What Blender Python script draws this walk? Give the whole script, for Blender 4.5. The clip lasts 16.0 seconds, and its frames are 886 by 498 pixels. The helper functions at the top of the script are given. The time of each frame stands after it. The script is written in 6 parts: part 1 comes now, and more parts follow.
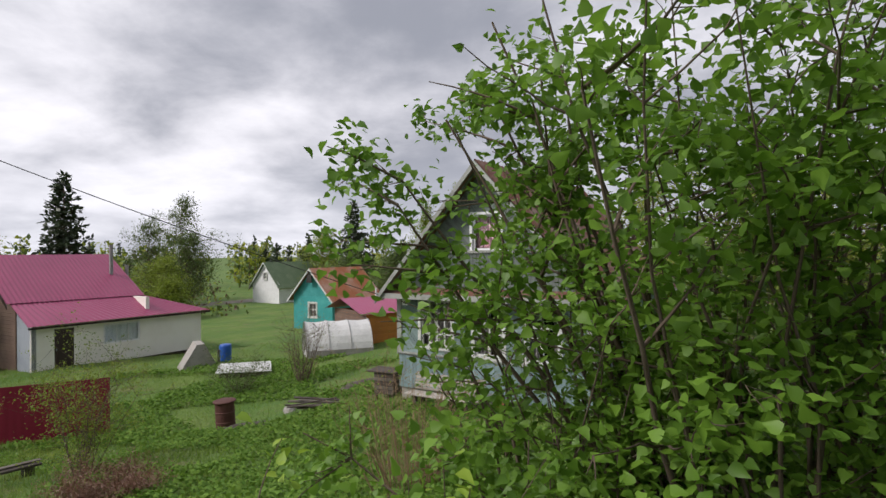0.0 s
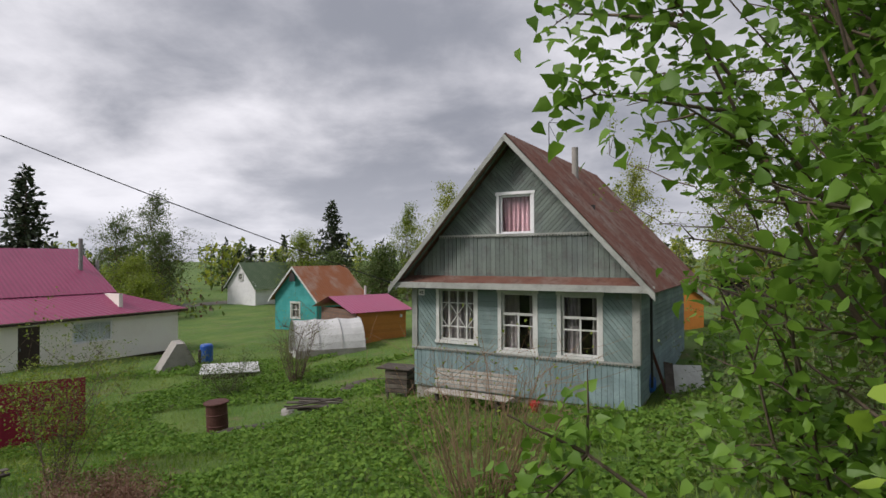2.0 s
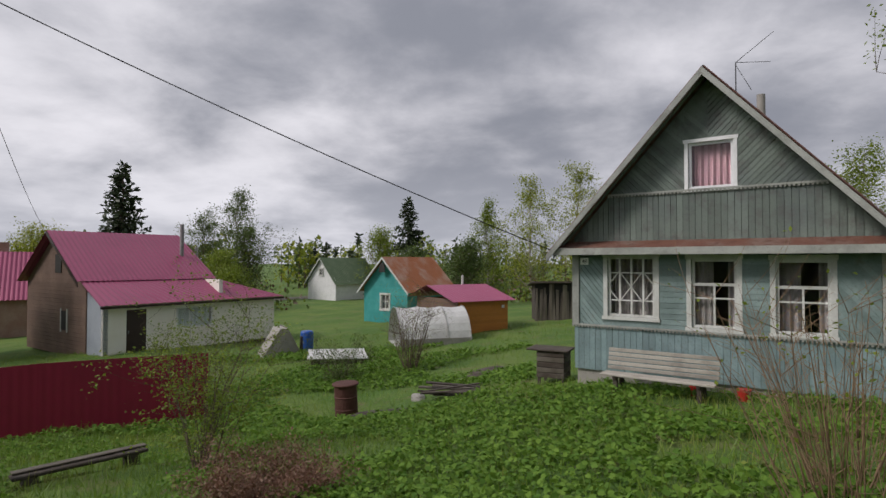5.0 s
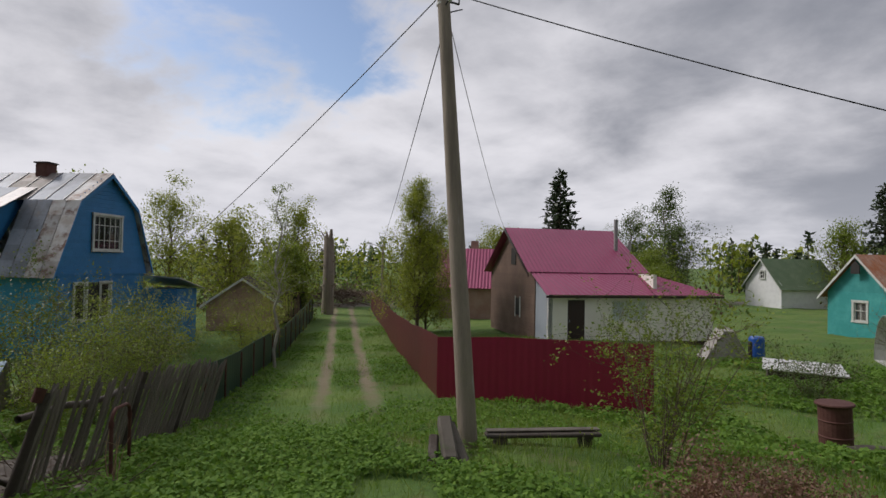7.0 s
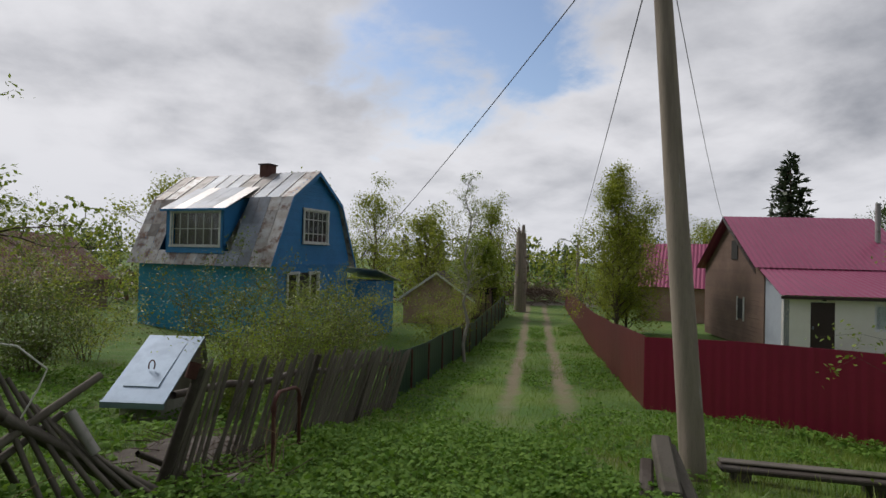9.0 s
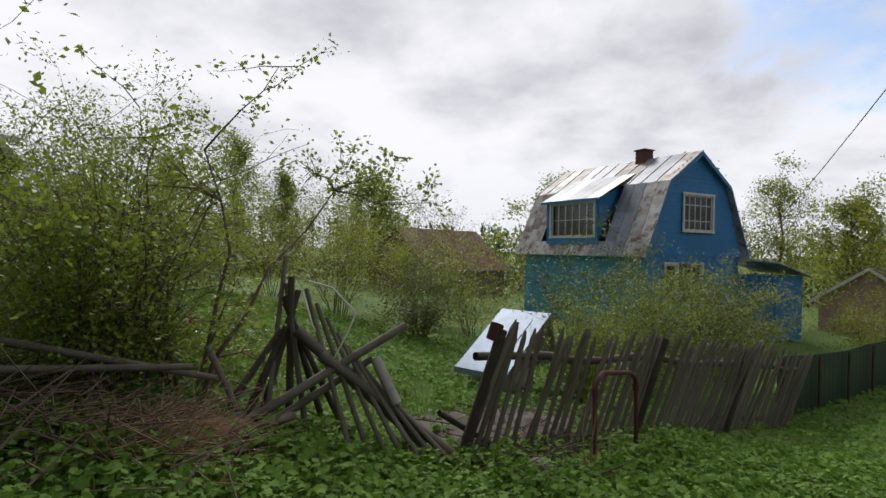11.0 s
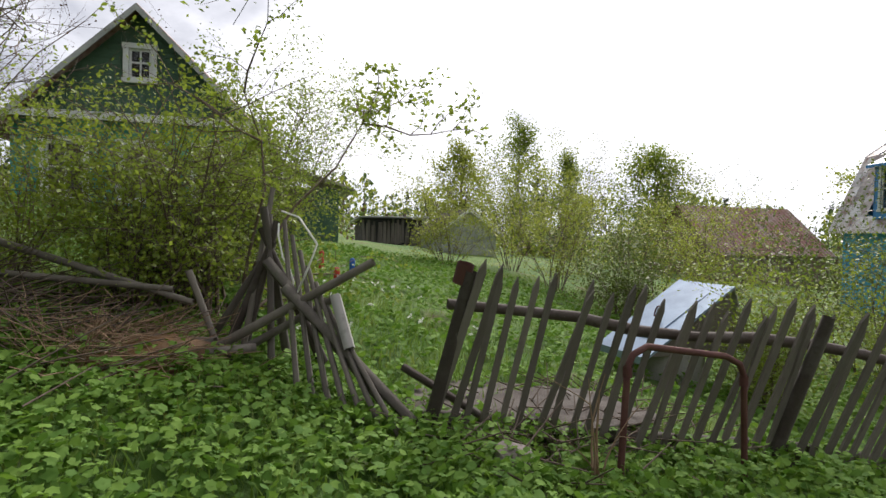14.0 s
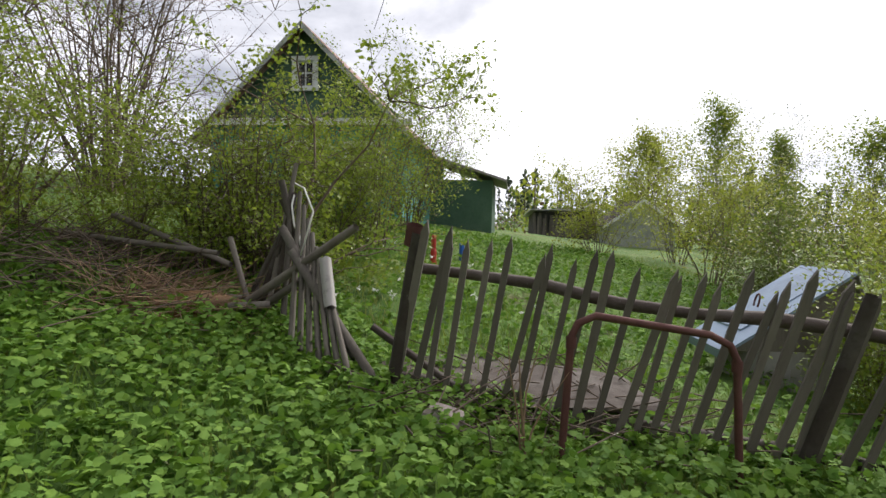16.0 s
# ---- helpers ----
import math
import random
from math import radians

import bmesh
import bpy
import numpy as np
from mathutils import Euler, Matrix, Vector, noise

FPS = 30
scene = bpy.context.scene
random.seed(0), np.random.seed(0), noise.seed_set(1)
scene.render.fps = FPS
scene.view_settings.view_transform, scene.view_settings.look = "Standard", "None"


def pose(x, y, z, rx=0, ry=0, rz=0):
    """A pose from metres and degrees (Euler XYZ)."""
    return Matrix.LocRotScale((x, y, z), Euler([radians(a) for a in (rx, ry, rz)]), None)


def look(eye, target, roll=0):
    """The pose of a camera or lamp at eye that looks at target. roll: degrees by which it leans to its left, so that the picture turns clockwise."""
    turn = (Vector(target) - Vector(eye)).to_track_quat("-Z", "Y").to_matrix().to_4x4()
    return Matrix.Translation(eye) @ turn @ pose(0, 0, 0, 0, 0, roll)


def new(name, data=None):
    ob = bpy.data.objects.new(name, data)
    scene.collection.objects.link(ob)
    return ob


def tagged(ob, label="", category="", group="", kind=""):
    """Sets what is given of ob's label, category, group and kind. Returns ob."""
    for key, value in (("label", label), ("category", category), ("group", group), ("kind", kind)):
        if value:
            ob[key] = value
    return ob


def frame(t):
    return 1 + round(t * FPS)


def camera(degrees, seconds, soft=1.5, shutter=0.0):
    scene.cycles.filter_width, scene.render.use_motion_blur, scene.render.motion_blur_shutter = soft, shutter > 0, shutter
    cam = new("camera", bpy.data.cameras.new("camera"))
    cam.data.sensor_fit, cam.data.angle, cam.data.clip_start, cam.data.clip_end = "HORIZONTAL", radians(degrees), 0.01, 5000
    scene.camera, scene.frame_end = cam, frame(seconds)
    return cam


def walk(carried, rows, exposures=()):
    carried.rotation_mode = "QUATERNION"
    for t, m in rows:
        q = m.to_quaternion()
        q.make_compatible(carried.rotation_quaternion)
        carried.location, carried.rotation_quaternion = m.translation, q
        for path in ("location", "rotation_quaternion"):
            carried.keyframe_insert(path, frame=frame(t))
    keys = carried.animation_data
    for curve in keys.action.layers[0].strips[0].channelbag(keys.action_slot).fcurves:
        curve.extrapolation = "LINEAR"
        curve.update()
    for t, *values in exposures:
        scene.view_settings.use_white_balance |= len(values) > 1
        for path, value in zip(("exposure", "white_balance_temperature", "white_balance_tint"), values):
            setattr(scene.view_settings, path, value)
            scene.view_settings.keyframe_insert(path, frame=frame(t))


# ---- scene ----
cam = camera(75.6, 16.0)
PATH = [
    (0, (-0.212, -1.168, 1.852), (-0.342, 0.828, 1.867), -0.6),
    (0.5, (-0.563, -0.824, 1.746), (-0.728, 1.169, 1.77), -0.2),
    (1, (-0.911, -0.469, 1.62), (-1.078, 1.524, 1.645), -0.3),
    (1.5, (-1.243, -0.101, 1.48), (-1.384, 1.894, 1.507), -0.2),
    (2, (-1.518, 0.101, 1.353), (-1.55, 2.101, 1.386), -0.3),
    (2.5, (-1.883, 0.371, 1.248), (-1.744, 2.365, 1.276), -0.3),
    (3, (-2.188, 0.582, 1.114), (-1.891, 2.559, 1.153), -0.3),
    (3.2, (-2.364, 0.711, 1.065), (-2.003, 2.677, 1.098), -0.5),
    (5.3, (-3.957, 1.945, 0.401), (-4.371, 3.901, 0.452), 0.1),
    (5.5, (-4.034, 2.056, 0.359), (-4.561, 3.985, 0.414), 0.1),
    (6, (-4.275, 2.364, 0.257), (-5.09, 4.19, 0.308), 0.3),
    (6.5, (-4.565, 2.58, 0.163), (-5.712, 4.217, 0.215), 0.7),
    (7, (-4.947, 2.737, 0.005), (-6.425, 4.083, 0.051), 1.1),
    (7.1, (-5.017, 2.785, -0.013), (-6.562, 4.054, 0.03), 1.3),
    (7.5, (-5.369, 3.025, -0.089), (-7.066, 4.083, -0.05), 1.2),
    (8, (-5.691, 3.301, -0.158), (-7.464, 4.227, -0.124), 1.3),
    (8.5, (-5.984, 3.566, -0.244), (-7.782, 4.44, -0.209), 1.4),
    (9, (-6.298, 3.722, -0.353), (-8.138, 4.505, -0.319), 1.4),
    (9.5, (-6.602, 3.867, -0.466), (-8.537, 4.373, -0.439), 1.6),
    (10, (-6.866, 4.061, -0.554), (-8.865, 4.143, -0.541), 1.6),
    (10.2, (-6.985, 4.128, -0.61), (-8.984, 4.06, -0.605), 1.8),
    (12.3, (-8.221, 5.366, -1.02), (-9.99, 4.432, -1.033), 0.6),
    (12.5, (-8.364, 5.495, -1.054), (-10.099, 4.501, -1.089), 1.0),
    (13, (-8.797, 5.751, -1.144), (-10.41, 4.57, -1.202), 1.5),
    (13.5, (-9.151, 6.093, -1.189), (-10.68, 4.804, -1.243), 1.7),
    (14, (-9.536, 6.375, -1.214), (-10.931, 4.944, -1.276), 1.4),
    (14.5, (-9.887, 6.618, -1.238), (-11.132, 5.054, -1.307), 1.4),
    (15, (-10.172, 6.842, -1.267), (-11.206, 5.132, -1.337), 1.2),
    (15.5, (-10.547, 7.103, -1.365), (-11.455, 5.322, -1.435), 1.1),
    (16, (-10.928, 7.356, -1.42), (-11.746, 5.533, -1.506), 1.2),
]
walk(cam, [(t, look(eye, target, roll)) for t, eye, target, roll in PATH],
     exposures=[(0.0, 0.44, 6500, 15), (1.5, 0.3, 6500, 15), (3.2, 0.16, 6500, 15), (6.0, 0.0, 6500, 15), (9.0, -0.05, 6500, 12), (10.2, 0.05, 6500, 12), (12.3, 0.66, 6500, 13), (16.0, 0.98, 6500, 14)])

# ---------------- world, sun ----------------
world = bpy.data.worlds.new("world")
scene.world = world
world.use_nodes = True
wn, wl = world.node_tree.nodes, world.node_tree.links
wn.clear()


def wmath(op, a, b=None, clamp=False):
    n = wn.new("ShaderNodeMath")
    n.operation, n.use_clamp = op, clamp
    for i, v in enumerate((a, b)):
        if v is None:
            continue
        if isinstance(v, (int, float)):
            n.inputs[i].default_value = v
        else:
            wl.new(v, n.inputs[i])
    return n.outputs[0]


def wmix(f, a, b):
    n = wn.new("ShaderNodeMix")
    n.data_type = "RGBA"
    for s, v in ((n.inputs[0], f), (n.inputs[6], a), (n.inputs[7], b)):
        if isinstance(v, (int, float)):
            s.default_value = v
        elif isinstance(v, tuple):
            s.default_value = (*v, 1)
        else:
            wl.new(v, s)
    return n.outputs[2]


SUN_AZ, SUN_EL = radians(118), radians(42)   # azimuth counted from +y towards -x
sky = wn.new("ShaderNodeTexSky")
sky.sky_type, sky.sun_disc, sky.sun_elevation, sky.sun_rotation = "NISHITA", False, SUN_EL, -SUN_AZ
bg_sky = wn.new("ShaderNodeVectorMath")
bg_sky.operation = "SCALE"
wl.new(sky.outputs[0], bg_sky.inputs[0])
bg_sky.inputs["Scale"].default_value = 0.13
tc = wn.new("ShaderNodeTexCoord")
sep = wn.new("ShaderNodeSeparateXYZ")
wl.new(tc.outputs["Generated"], sep.inputs[0])
zz = wmath("ADD", wmath("MAXIMUM", sep.outputs[2], 0.0), 0.27)
comb = wn.new("ShaderNodeCombineXYZ")
wl.new(wmath("DIVIDE", sep.outputs[0], zz), comb.inputs[0])
wl.new(wmath("DIVIDE", sep.outputs[1], zz), comb.inputs[1])


def wnoise(scale, detail, offset, rough=0.55, distortion=0.2):
    m = wn.new("ShaderNodeMapping")
    m.inputs["Location"].default_value = offset
    wl.new(comb.outputs[0], m.inputs[0])
    n = wn.new("ShaderNodeTexNoise")
    for key, value in (("Scale", scale), ("Detail", detail), ("Roughness", rough), ("Distortion", distortion)):
        n.inputs[key].default_value = value
    wl.new(m.outputs[0], n.inputs["Vector"])
    return n.outputs[0]


def wrange(v, a, b, c=0.0, d=1.0):
    n = wn.new("ShaderNodeMapRange")
    n.interpolation_type = "SMOOTHSTEP"
    wl.new(v, n.inputs[0])
    for i, k in enumerate((a, b, c, d)):
        n.inputs[i + 1].default_value = k
    return n.outputs[0]


big = wnoise(0.8, 4, (3.1, 1.7, 0.0))
fine = wnoise(2.4, 10, (7.0, 2.0, 5.0), 0.58, 0.15)
shape = wmath("ADD", wmath("MULTIPLY", big, 0.62), wmath("MULTIPLY", fine, 0.38))
# thin, bright cloud on the side of the sun, heavy cloud away from it
BRIGHT_AZ = radians(84)
side = wmath("ADD", wmath("MULTIPLY", sep.outputs[0], -math.sin(BRIGHT_AZ)), wmath("MULTIPLY", sep.outputs[1], math.cos(BRIGHT_AZ)))
thin = wmath("ADD", shape, wmath("MULTIPLY", side, 0.15))
bank_dir = wn.new("ShaderNodeVectorMath")
bank_dir.operation = "DOT_PRODUCT"
wl.new(tc.outputs["Generated"], bank_dir.inputs[0])
bank_dir.inputs[1].default_value = Vector((-0.48, 0.83, 0.28)).normalized()
thin = wmath("SUBTRACT", thin, wrange(bank_dir.outputs["Value"], 0.78, 0.98, 0.0, 0.075))
density = wrange(thin, 0.36, 0.69)
cloud = wmix(density, (0.255, 0.275, 0.315), (0.80, 0.81, 0.84))
low = wrange(sep.outputs[2], 0.02, 0.22, 0.35, 0.0)
cloud = wmix(low, cloud, (0.62, 0.65, 0.70))
gap_dir = wn.new("ShaderNodeVectorMath")
gap_dir.operation = "DOT_PRODUCT"
wl.new(tc.outputs["Generated"], gap_dir.inputs[0])
gap_dir.inputs[1].default_value = Vector((-0.80, 0.36, 0.45)).normalized()
gap = wrange(wmath("ADD", gap_dir.outputs["Value"], wmath("MULTIPLY", wmath("SUBTRACT", fine, 0.5), 0.16)), 0.955, 0.995)
total = wmix(gap, cloud, bg_sky.outputs[0])
bg = wn.new("ShaderNodeBackground")
bg.inputs[1].default_value = 1.0
wl.new(total, bg.inputs[0])
wo = wn.new("ShaderNodeOutputWorld")
wl.new(bg.outputs[0], wo.inputs[0])

sun = new("sun", bpy.data.lights.new("sun", "SUN"))
sun.data.energy, sun.data.angle, sun.data.color = 1.9, radians(14), (1.0, 0.96, 0.9)
sun.matrix_world = look((-math.sin(SUN_AZ) * 60 * math.cos(SUN_EL), math.cos(SUN_AZ) * 60 * math.cos(SUN_EL), 60 * math.sin(SUN_EL)), (0, 0, 0))


# ---------------- materials ----------------
def nodes_of(name):
    m = bpy.data.materials.new(name)
    m.use_nodes = True
    return m, m.node_tree.nodes, m.node_tree.links, m.node_tree.nodes["Principled BSDF"]


def mixc(nt, f, a, b, mode="MIX"):
    n = nt.nodes.new("ShaderNodeMix")
    n.data_type, n.blend_type = "RGBA", mode
    for s, v in ((n.inputs[0], f), (n.inputs[6], a), (n.inputs[7], b)):
        if isinstance(v, (int, float)):
            s.default_value = v
        elif isinstance(v, tuple):
            s.default_value = (*v, 1)
        else:
            nt.links.new(v, s)
    return n.outputs[2]


def ramp(nt, v, a, b):
    n = nt.nodes.new("ShaderNodeMapRange")
    nt.links.new(v, n.inputs[0])
    n.inputs[1].default_value, n.inputs[2].default_value = a, b
    return n.outputs[0]


def noise_of(nt, scale, detail=5, stretch=(1, 1, 1), rough=0.6):
    t = nt.nodes.new("ShaderNodeTexCoord")
    mp = nt.nodes.new("ShaderNodeMapping")
    mp.inputs["Scale"].default_value = stretch
    nt.links.new(t.outputs["Object"], mp.inputs[0])
    n = nt.nodes.new("ShaderNodeTexNoise")
    n.inputs["Scale"].default_value, n.inputs["Detail"].default_value, n.inputs["Roughness"].default_value = scale, detail, rough
    nt.links.new(mp.outputs[0], n.inputs["Vector"])
    return n.outputs[0]


def surface(name, base, worn, rough=0.7, metal=0.0, big=1.2, fine=14.0, amount=(0.45, 0.65), stretch=(1, 1, 1),
            bump=0.25, vary=0.15, grit=0.6, spots=None, spot_range=(0.6, 0.7), spot_scale=5.0):
    """Paint or raw stuff with wear at two scales, and a small change from piece to piece."""
    m, n, l, b = nodes_of(name)
    nt = m.node_tree
    wear = ramp(nt, noise_of(nt, big, 6, stretch), *amount)
    grain = noise_of(nt, fine, 6, stretch, 0.7)
    col = mixc(nt, wear, base, worn)
    dark = tuple(c * grit for c in base)
    col = mixc(nt, ramp(nt, grain, 0.52, 0.8), col, dark)
    if spots:
        col = mixc(nt, ramp(nt, noise_of(nt, spot_scale, 8, stretch, 0.7), *spot_range), col, spots)
    if vary:
        info = n.new("ShaderNodeObjectInfo")
        hsv = n.new("ShaderNodeHueSaturation")
        l.new(ramp(nt, info.outputs["Random"], 0.0, 1.0), hsv.inputs["Value"])
        hsv.inputs["Value"].default_value = 1
        mr = n.new("ShaderNodeMapRange")
        l.new(info.outputs["Random"], mr.inputs[0])
        mr.inputs[3].default_value, mr.inputs[4].default_value = 1 - vary, 1 + vary
        l.new(mr.outputs[0], hsv.inputs["Value"])
        l.new(col, hsv.inputs["Color"])
        col = hsv.outputs[0]
    l.new(col, b.inputs["Base Color"])
    b.inputs["Roughness"].default_value, b.inputs["Metallic"].default_value = rough, metal
    if bump:
        bp = n.new("ShaderNodeBump")
        bp.inputs["Strength"].default_value, bp.inputs["Distance"].default_value = bump, 0.01
        l.new(grain, bp.inputs["Height"])
        l.new(bp.outputs[0], b.inputs["Normal"])
    return m


def leafy(name, a, b_col, c=None, translucent=0.35, rough=0.5):
    """Leaves: colour varies from leaf to leaf; light passes through them."""
    m, n, l, b = nodes_of(name)
    nt = m.node_tree
    geo = n.new("ShaderNodeNewGeometry")
    col = mixc(nt, geo.outputs["Random Per Island"], a, b_col)
    if c:
        col = mixc(nt, ramp(nt, noise_of(nt, 1.1, 3), 0.5, 0.72), col, c)
    l.new(col, b.inputs["Base Color"])
    b.inputs["Roughness"].default_value = rough
    tr = n.new("ShaderNodeBsdfTranslucent")
    l.new(col, tr.inputs[0])
    mx = n.new("ShaderNodeMixShader")
    mx.inputs[0].default_value = translucent
    l.new(b.outputs[0], mx.inputs[1])
    l.new(tr.outputs[0], mx.inputs[2])
    l.new(mx.outputs[0], n["Material Output"].inputs[0])
    return m


def glass_mat(name):
    m, n, l, b = nodes_of(name)
    b.inputs["Base Color"].default_value = (0.9, 0.95, 0.95, 1)
    b.inputs["Roughness"].default_value = 0.03
    b.inputs["Transmission Weight"].default_value = 1.0
    b.inputs["IOR"].default_value = 1.3
    return m


M_GREYBLUE = surface("weathered_grey_blue_paint", (0.17, 0.235, 0.225), (0.25, 0.33, 0.32), 0.8, big=1.6, fine=22, stretch=(1, 1, 1), vary=0.16, spots=(0.15, 0.14, 0.125), spot_range=(0.56, 0.74), spot_scale=3.2)
M_GREYGABLE = surface("weathered_grey_gable_boards", (0.165, 0.20, 0.175), (0.125, 0.15, 0.145), 0.85, big=1.3, fine=20, vary=0.2, spots=(0.12, 0.115, 0.105), spot_range=(0.5, 0.7), spot_scale=2.6)
M_TEALBOARD = surface("faded_turquoise_boards", (0.19, 0.27, 0.275), (0.26, 0.36, 0.37), 0.8, big=1.4, fine=20, vary=0.14, spots=(0.15, 0.17, 0.16), spot_range=(0.55, 0.75))
M_WHITETRIM = surface("flaking_white_paint", (0.62, 0.63, 0.60), (0.5, 0.5, 0.46), 0.6, big=3, fine=30, vary=0.05, spots=(0.25, 0.23, 0.2), spot_range=(0.62, 0.75), spot_scale=9)
M_PALEGREY = surface("greyed_white_board", (0.36, 0.37, 0.34), (0.25, 0.26, 0.235), 0.8, big=2.5, fine=26, vary=0.08, spots=(0.17, 0.16, 0.14), spot_range=(0.58, 0.72), spot_scale=6)
M_PALEWOOD = surface("pale_silvered_wood", (0.42, 0.39, 0.34), (0.30, 0.27, 0.23), 0.85, big=2.5, fine=26, vary=0.15)
M_WHITECLEAN = surface("white_plastic", (0.82, 0.82, 0.83), (0.74, 0.74, 0.75), 0.35, big=2, fine=30, vary=0.0, bump=0.05)
M_PLASTER = surface("off_white_plaster", (0.86, 0.83, 0.76), (0.80, 0.76, 0.68), 0.85, big=0.7, fine=18, vary=0.0, bump=0.2, grit=0.9)
M_PLASTERGREY = surface("grey_blue_cladding", (0.33, 0.36, 0.41), (0.28, 0.31, 0.36), 0.7, vary=0.0)
M_RUSTROOF = surface("rusty_red_roof_iron", (0.19, 0.085, 0.06), (0.25, 0.19, 0.16), 0.65, 0.25, big=1.0, fine=9, vary=0.12, spots=(0.13, 0.055, 0.04), spot_range=(0.5, 0.65), stretch=(1, 1, 1))
M_MAGENTA = surface("crimson_metal_roof_tiles", (0.33, 0.06, 0.135), (0.29, 0.052, 0.12), 0.34, 0.15, big=0.5, fine=6, vary=0.03, bump=0.04, grit=0.88)
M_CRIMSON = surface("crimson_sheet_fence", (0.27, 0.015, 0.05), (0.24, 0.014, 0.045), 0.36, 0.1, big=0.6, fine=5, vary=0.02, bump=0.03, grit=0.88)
# browner, much darker crimson, used for the whole lane fence
M_CRIMSON_DARK = surface("dark_crimson_sheet", (0.10, 0.014, 0.016), (0.09, 0.016, 0.016), 0.5, 0.1, big=0.8, fine=5, vary=0.04, bump=0.05)
M_DOOR = surface("dark_brown_steel_door", (0.035, 0.02, 0.02), (0.045, 0.028, 0.026), 0.4, 0.2, vary=0)
M_BROWNSIDING = surface("brown_clapboard", (0.16, 0.10, 0.075), (0.2, 0.13, 0.1), 0.75, vary=0.1)
M_BLUE = surface("bright_blue_paint", (0.028, 0.19, 0.44), (0.035, 0.22, 0.50), 0.6, big=0.9, fine=16, vary=0.05, spots=(0.03, 0.13, 0.28), spot_range=(0.6, 0.8))
M_BLUELOW = surface("turquoise_blue_paint", (0.03, 0.26, 0.45), (0.045, 0.32, 0.52), 0.6, big=0.9, fine=16, vary=0.05, spots=(0.03, 0.18, 0.3), spot_range=(0.6, 0.8))
M_SHINY = surface("bright_galvanised_sheet", (0.22, 0.245, 0.285), (0.15, 0.16, 0.18), 0.55, 0.3, big=1.1, fine=7, vary=0.15, bump=0.4, spots=(0.24, 0.19, 0.16), spot_range=(0.62, 0.7), spot_scale=2.0)
M_PATCH = surface("pale_rust_edged_roof_sheet", (0.50, 0.50, 0.50), (0.36, 0.32, 0.29), 0.6, 0.15, big=1.4, fine=9, amount=(0.42, 0.6), vary=0.3, spots=(0.17, 0.10, 0.075), spot_range=(0.5, 0.62), spot_scale=1.9, bump=0.4)
M_TARNISH = surface("brown_tarnished_roof_sheet", (0.20, 0.18, 0.165), (0.30, 0.27, 0.25), 0.6, 0.2, big=1.6, fine=8, vary=0.3, spots=(0.13, 0.085, 0.065), spot_range=(0.52, 0.66), spot_scale=2.4, bump=0.4)
M_LID = surface("bluish_zinc_sheet", (0.24, 0.31, 0.40), (0.19, 0.245, 0.32), 0.5, 0.4, big=2.5, fine=9, vary=0.05, bump=0.3, grit=0.85)
M_RUSSET = surface("reddish_twigs", (0.21, 0.095, 0.06), (0.16, 0.07, 0.045), 0.95, vary=0.05, bump=0)
M_DULLZINC = surface("weathered_galvanised_sheet", (0.36, 0.35, 0.35), (0.5, 0.47, 0.44), 0.5, 0.45, big=1.0, fine=7, vary=0.25, spots=(0.2, 0.11, 0.07), spot_range=(0.6, 0.72), spot_scale=2.5, bump=0.4)
M_OLDWOOD = surface("grey_weathered_wood", (0.15, 0.13, 0.105), (0.085, 0.07, 0.055), 0.9, big=2.2, fine=30, stretch=(1, 1, 0.15), vary=0.25, spots=(0.10, 0.115, 0.06), spot_range=(0.58, 0.72), bump=0.6)
M_DARKWOOD = surface("dark_rotten_wood", (0.06, 0.045, 0.035), (0.10, 0.085, 0.07), 0.9, big=3, fine=26, vary=0.2, spots=(0.2, 0.2, 0.16), spot_range=(0.66, 0.74), spot_scale=14, bump=0.7)
M_POLE = surface("grey_wooden_pole", (0.30, 0.25, 0.20), (0.20, 0.165, 0.13), 0.9, big=1.6, fine=24, stretch=(3, 3, 0.25), vary=0.05, spots=(0.4, 0.39, 0.37), spot_range=(0.64, 0.7), spot_scale=2.2, bump=0.6)
M_RUST = surface("rusty_iron", (0.10, 0.038, 0.03), (0.13, 0.06, 0.045), 0.75, 0.3, big=4, fine=30, vary=0.05, bump=0.4)
M_ORANGE = surface("orange_stained_boards", (0.52, 0.20, 0.035), (0.44, 0.16, 0.03), 0.6, big=1, fine=14, vary=0.1)
M_TEALHOUSE = surface("turquoise_house_boards", (0.03, 0.27, 0.26), (0.06, 0.34, 0.33), 0.7, vary=0.08)
M_ORANGERUST = surface("orange_rusted_roof", (0.36, 0.13, 0.055), (0.42, 0.27, 0.2), 0.75, 0.1, big=0.8, fine=8, vary=0.05)
M_GREENROOF = surface("mossy_green_roof", (0.10, 0.15, 0.08), (0.14, 0.19, 0.11), 0.8, vary=0.05)
M_GREENBOARD = surface("dark_green_boards", (0.045, 0.095, 0.055), (0.065, 0.12, 0.075), 0.75, vary=0.12, spots=(0.09, 0.1, 0.08), spot_range=(0.6, 0.75))
M_TURQBOARD = surface("turquoise_green_boards", (0.05, 0.24, 0.21), (0.08, 0.29, 0.26), 0.75, vary=0.1, spots=(0.08, 0.16, 0.14), spot_range=(0.58, 0.75))
M_GREENFENCE = surface("dark_green_sheet_fence", (0.012, 0.045, 0.03), (0.017, 0.055, 0.036), 0.5, 0.1, vary=0.05, bump=0.05)
M_BRICK = surface("pinkish_brick", (0.36, 0.22, 0.17), (0.42, 0.29, 0.23), 0.9, vary=0.12)
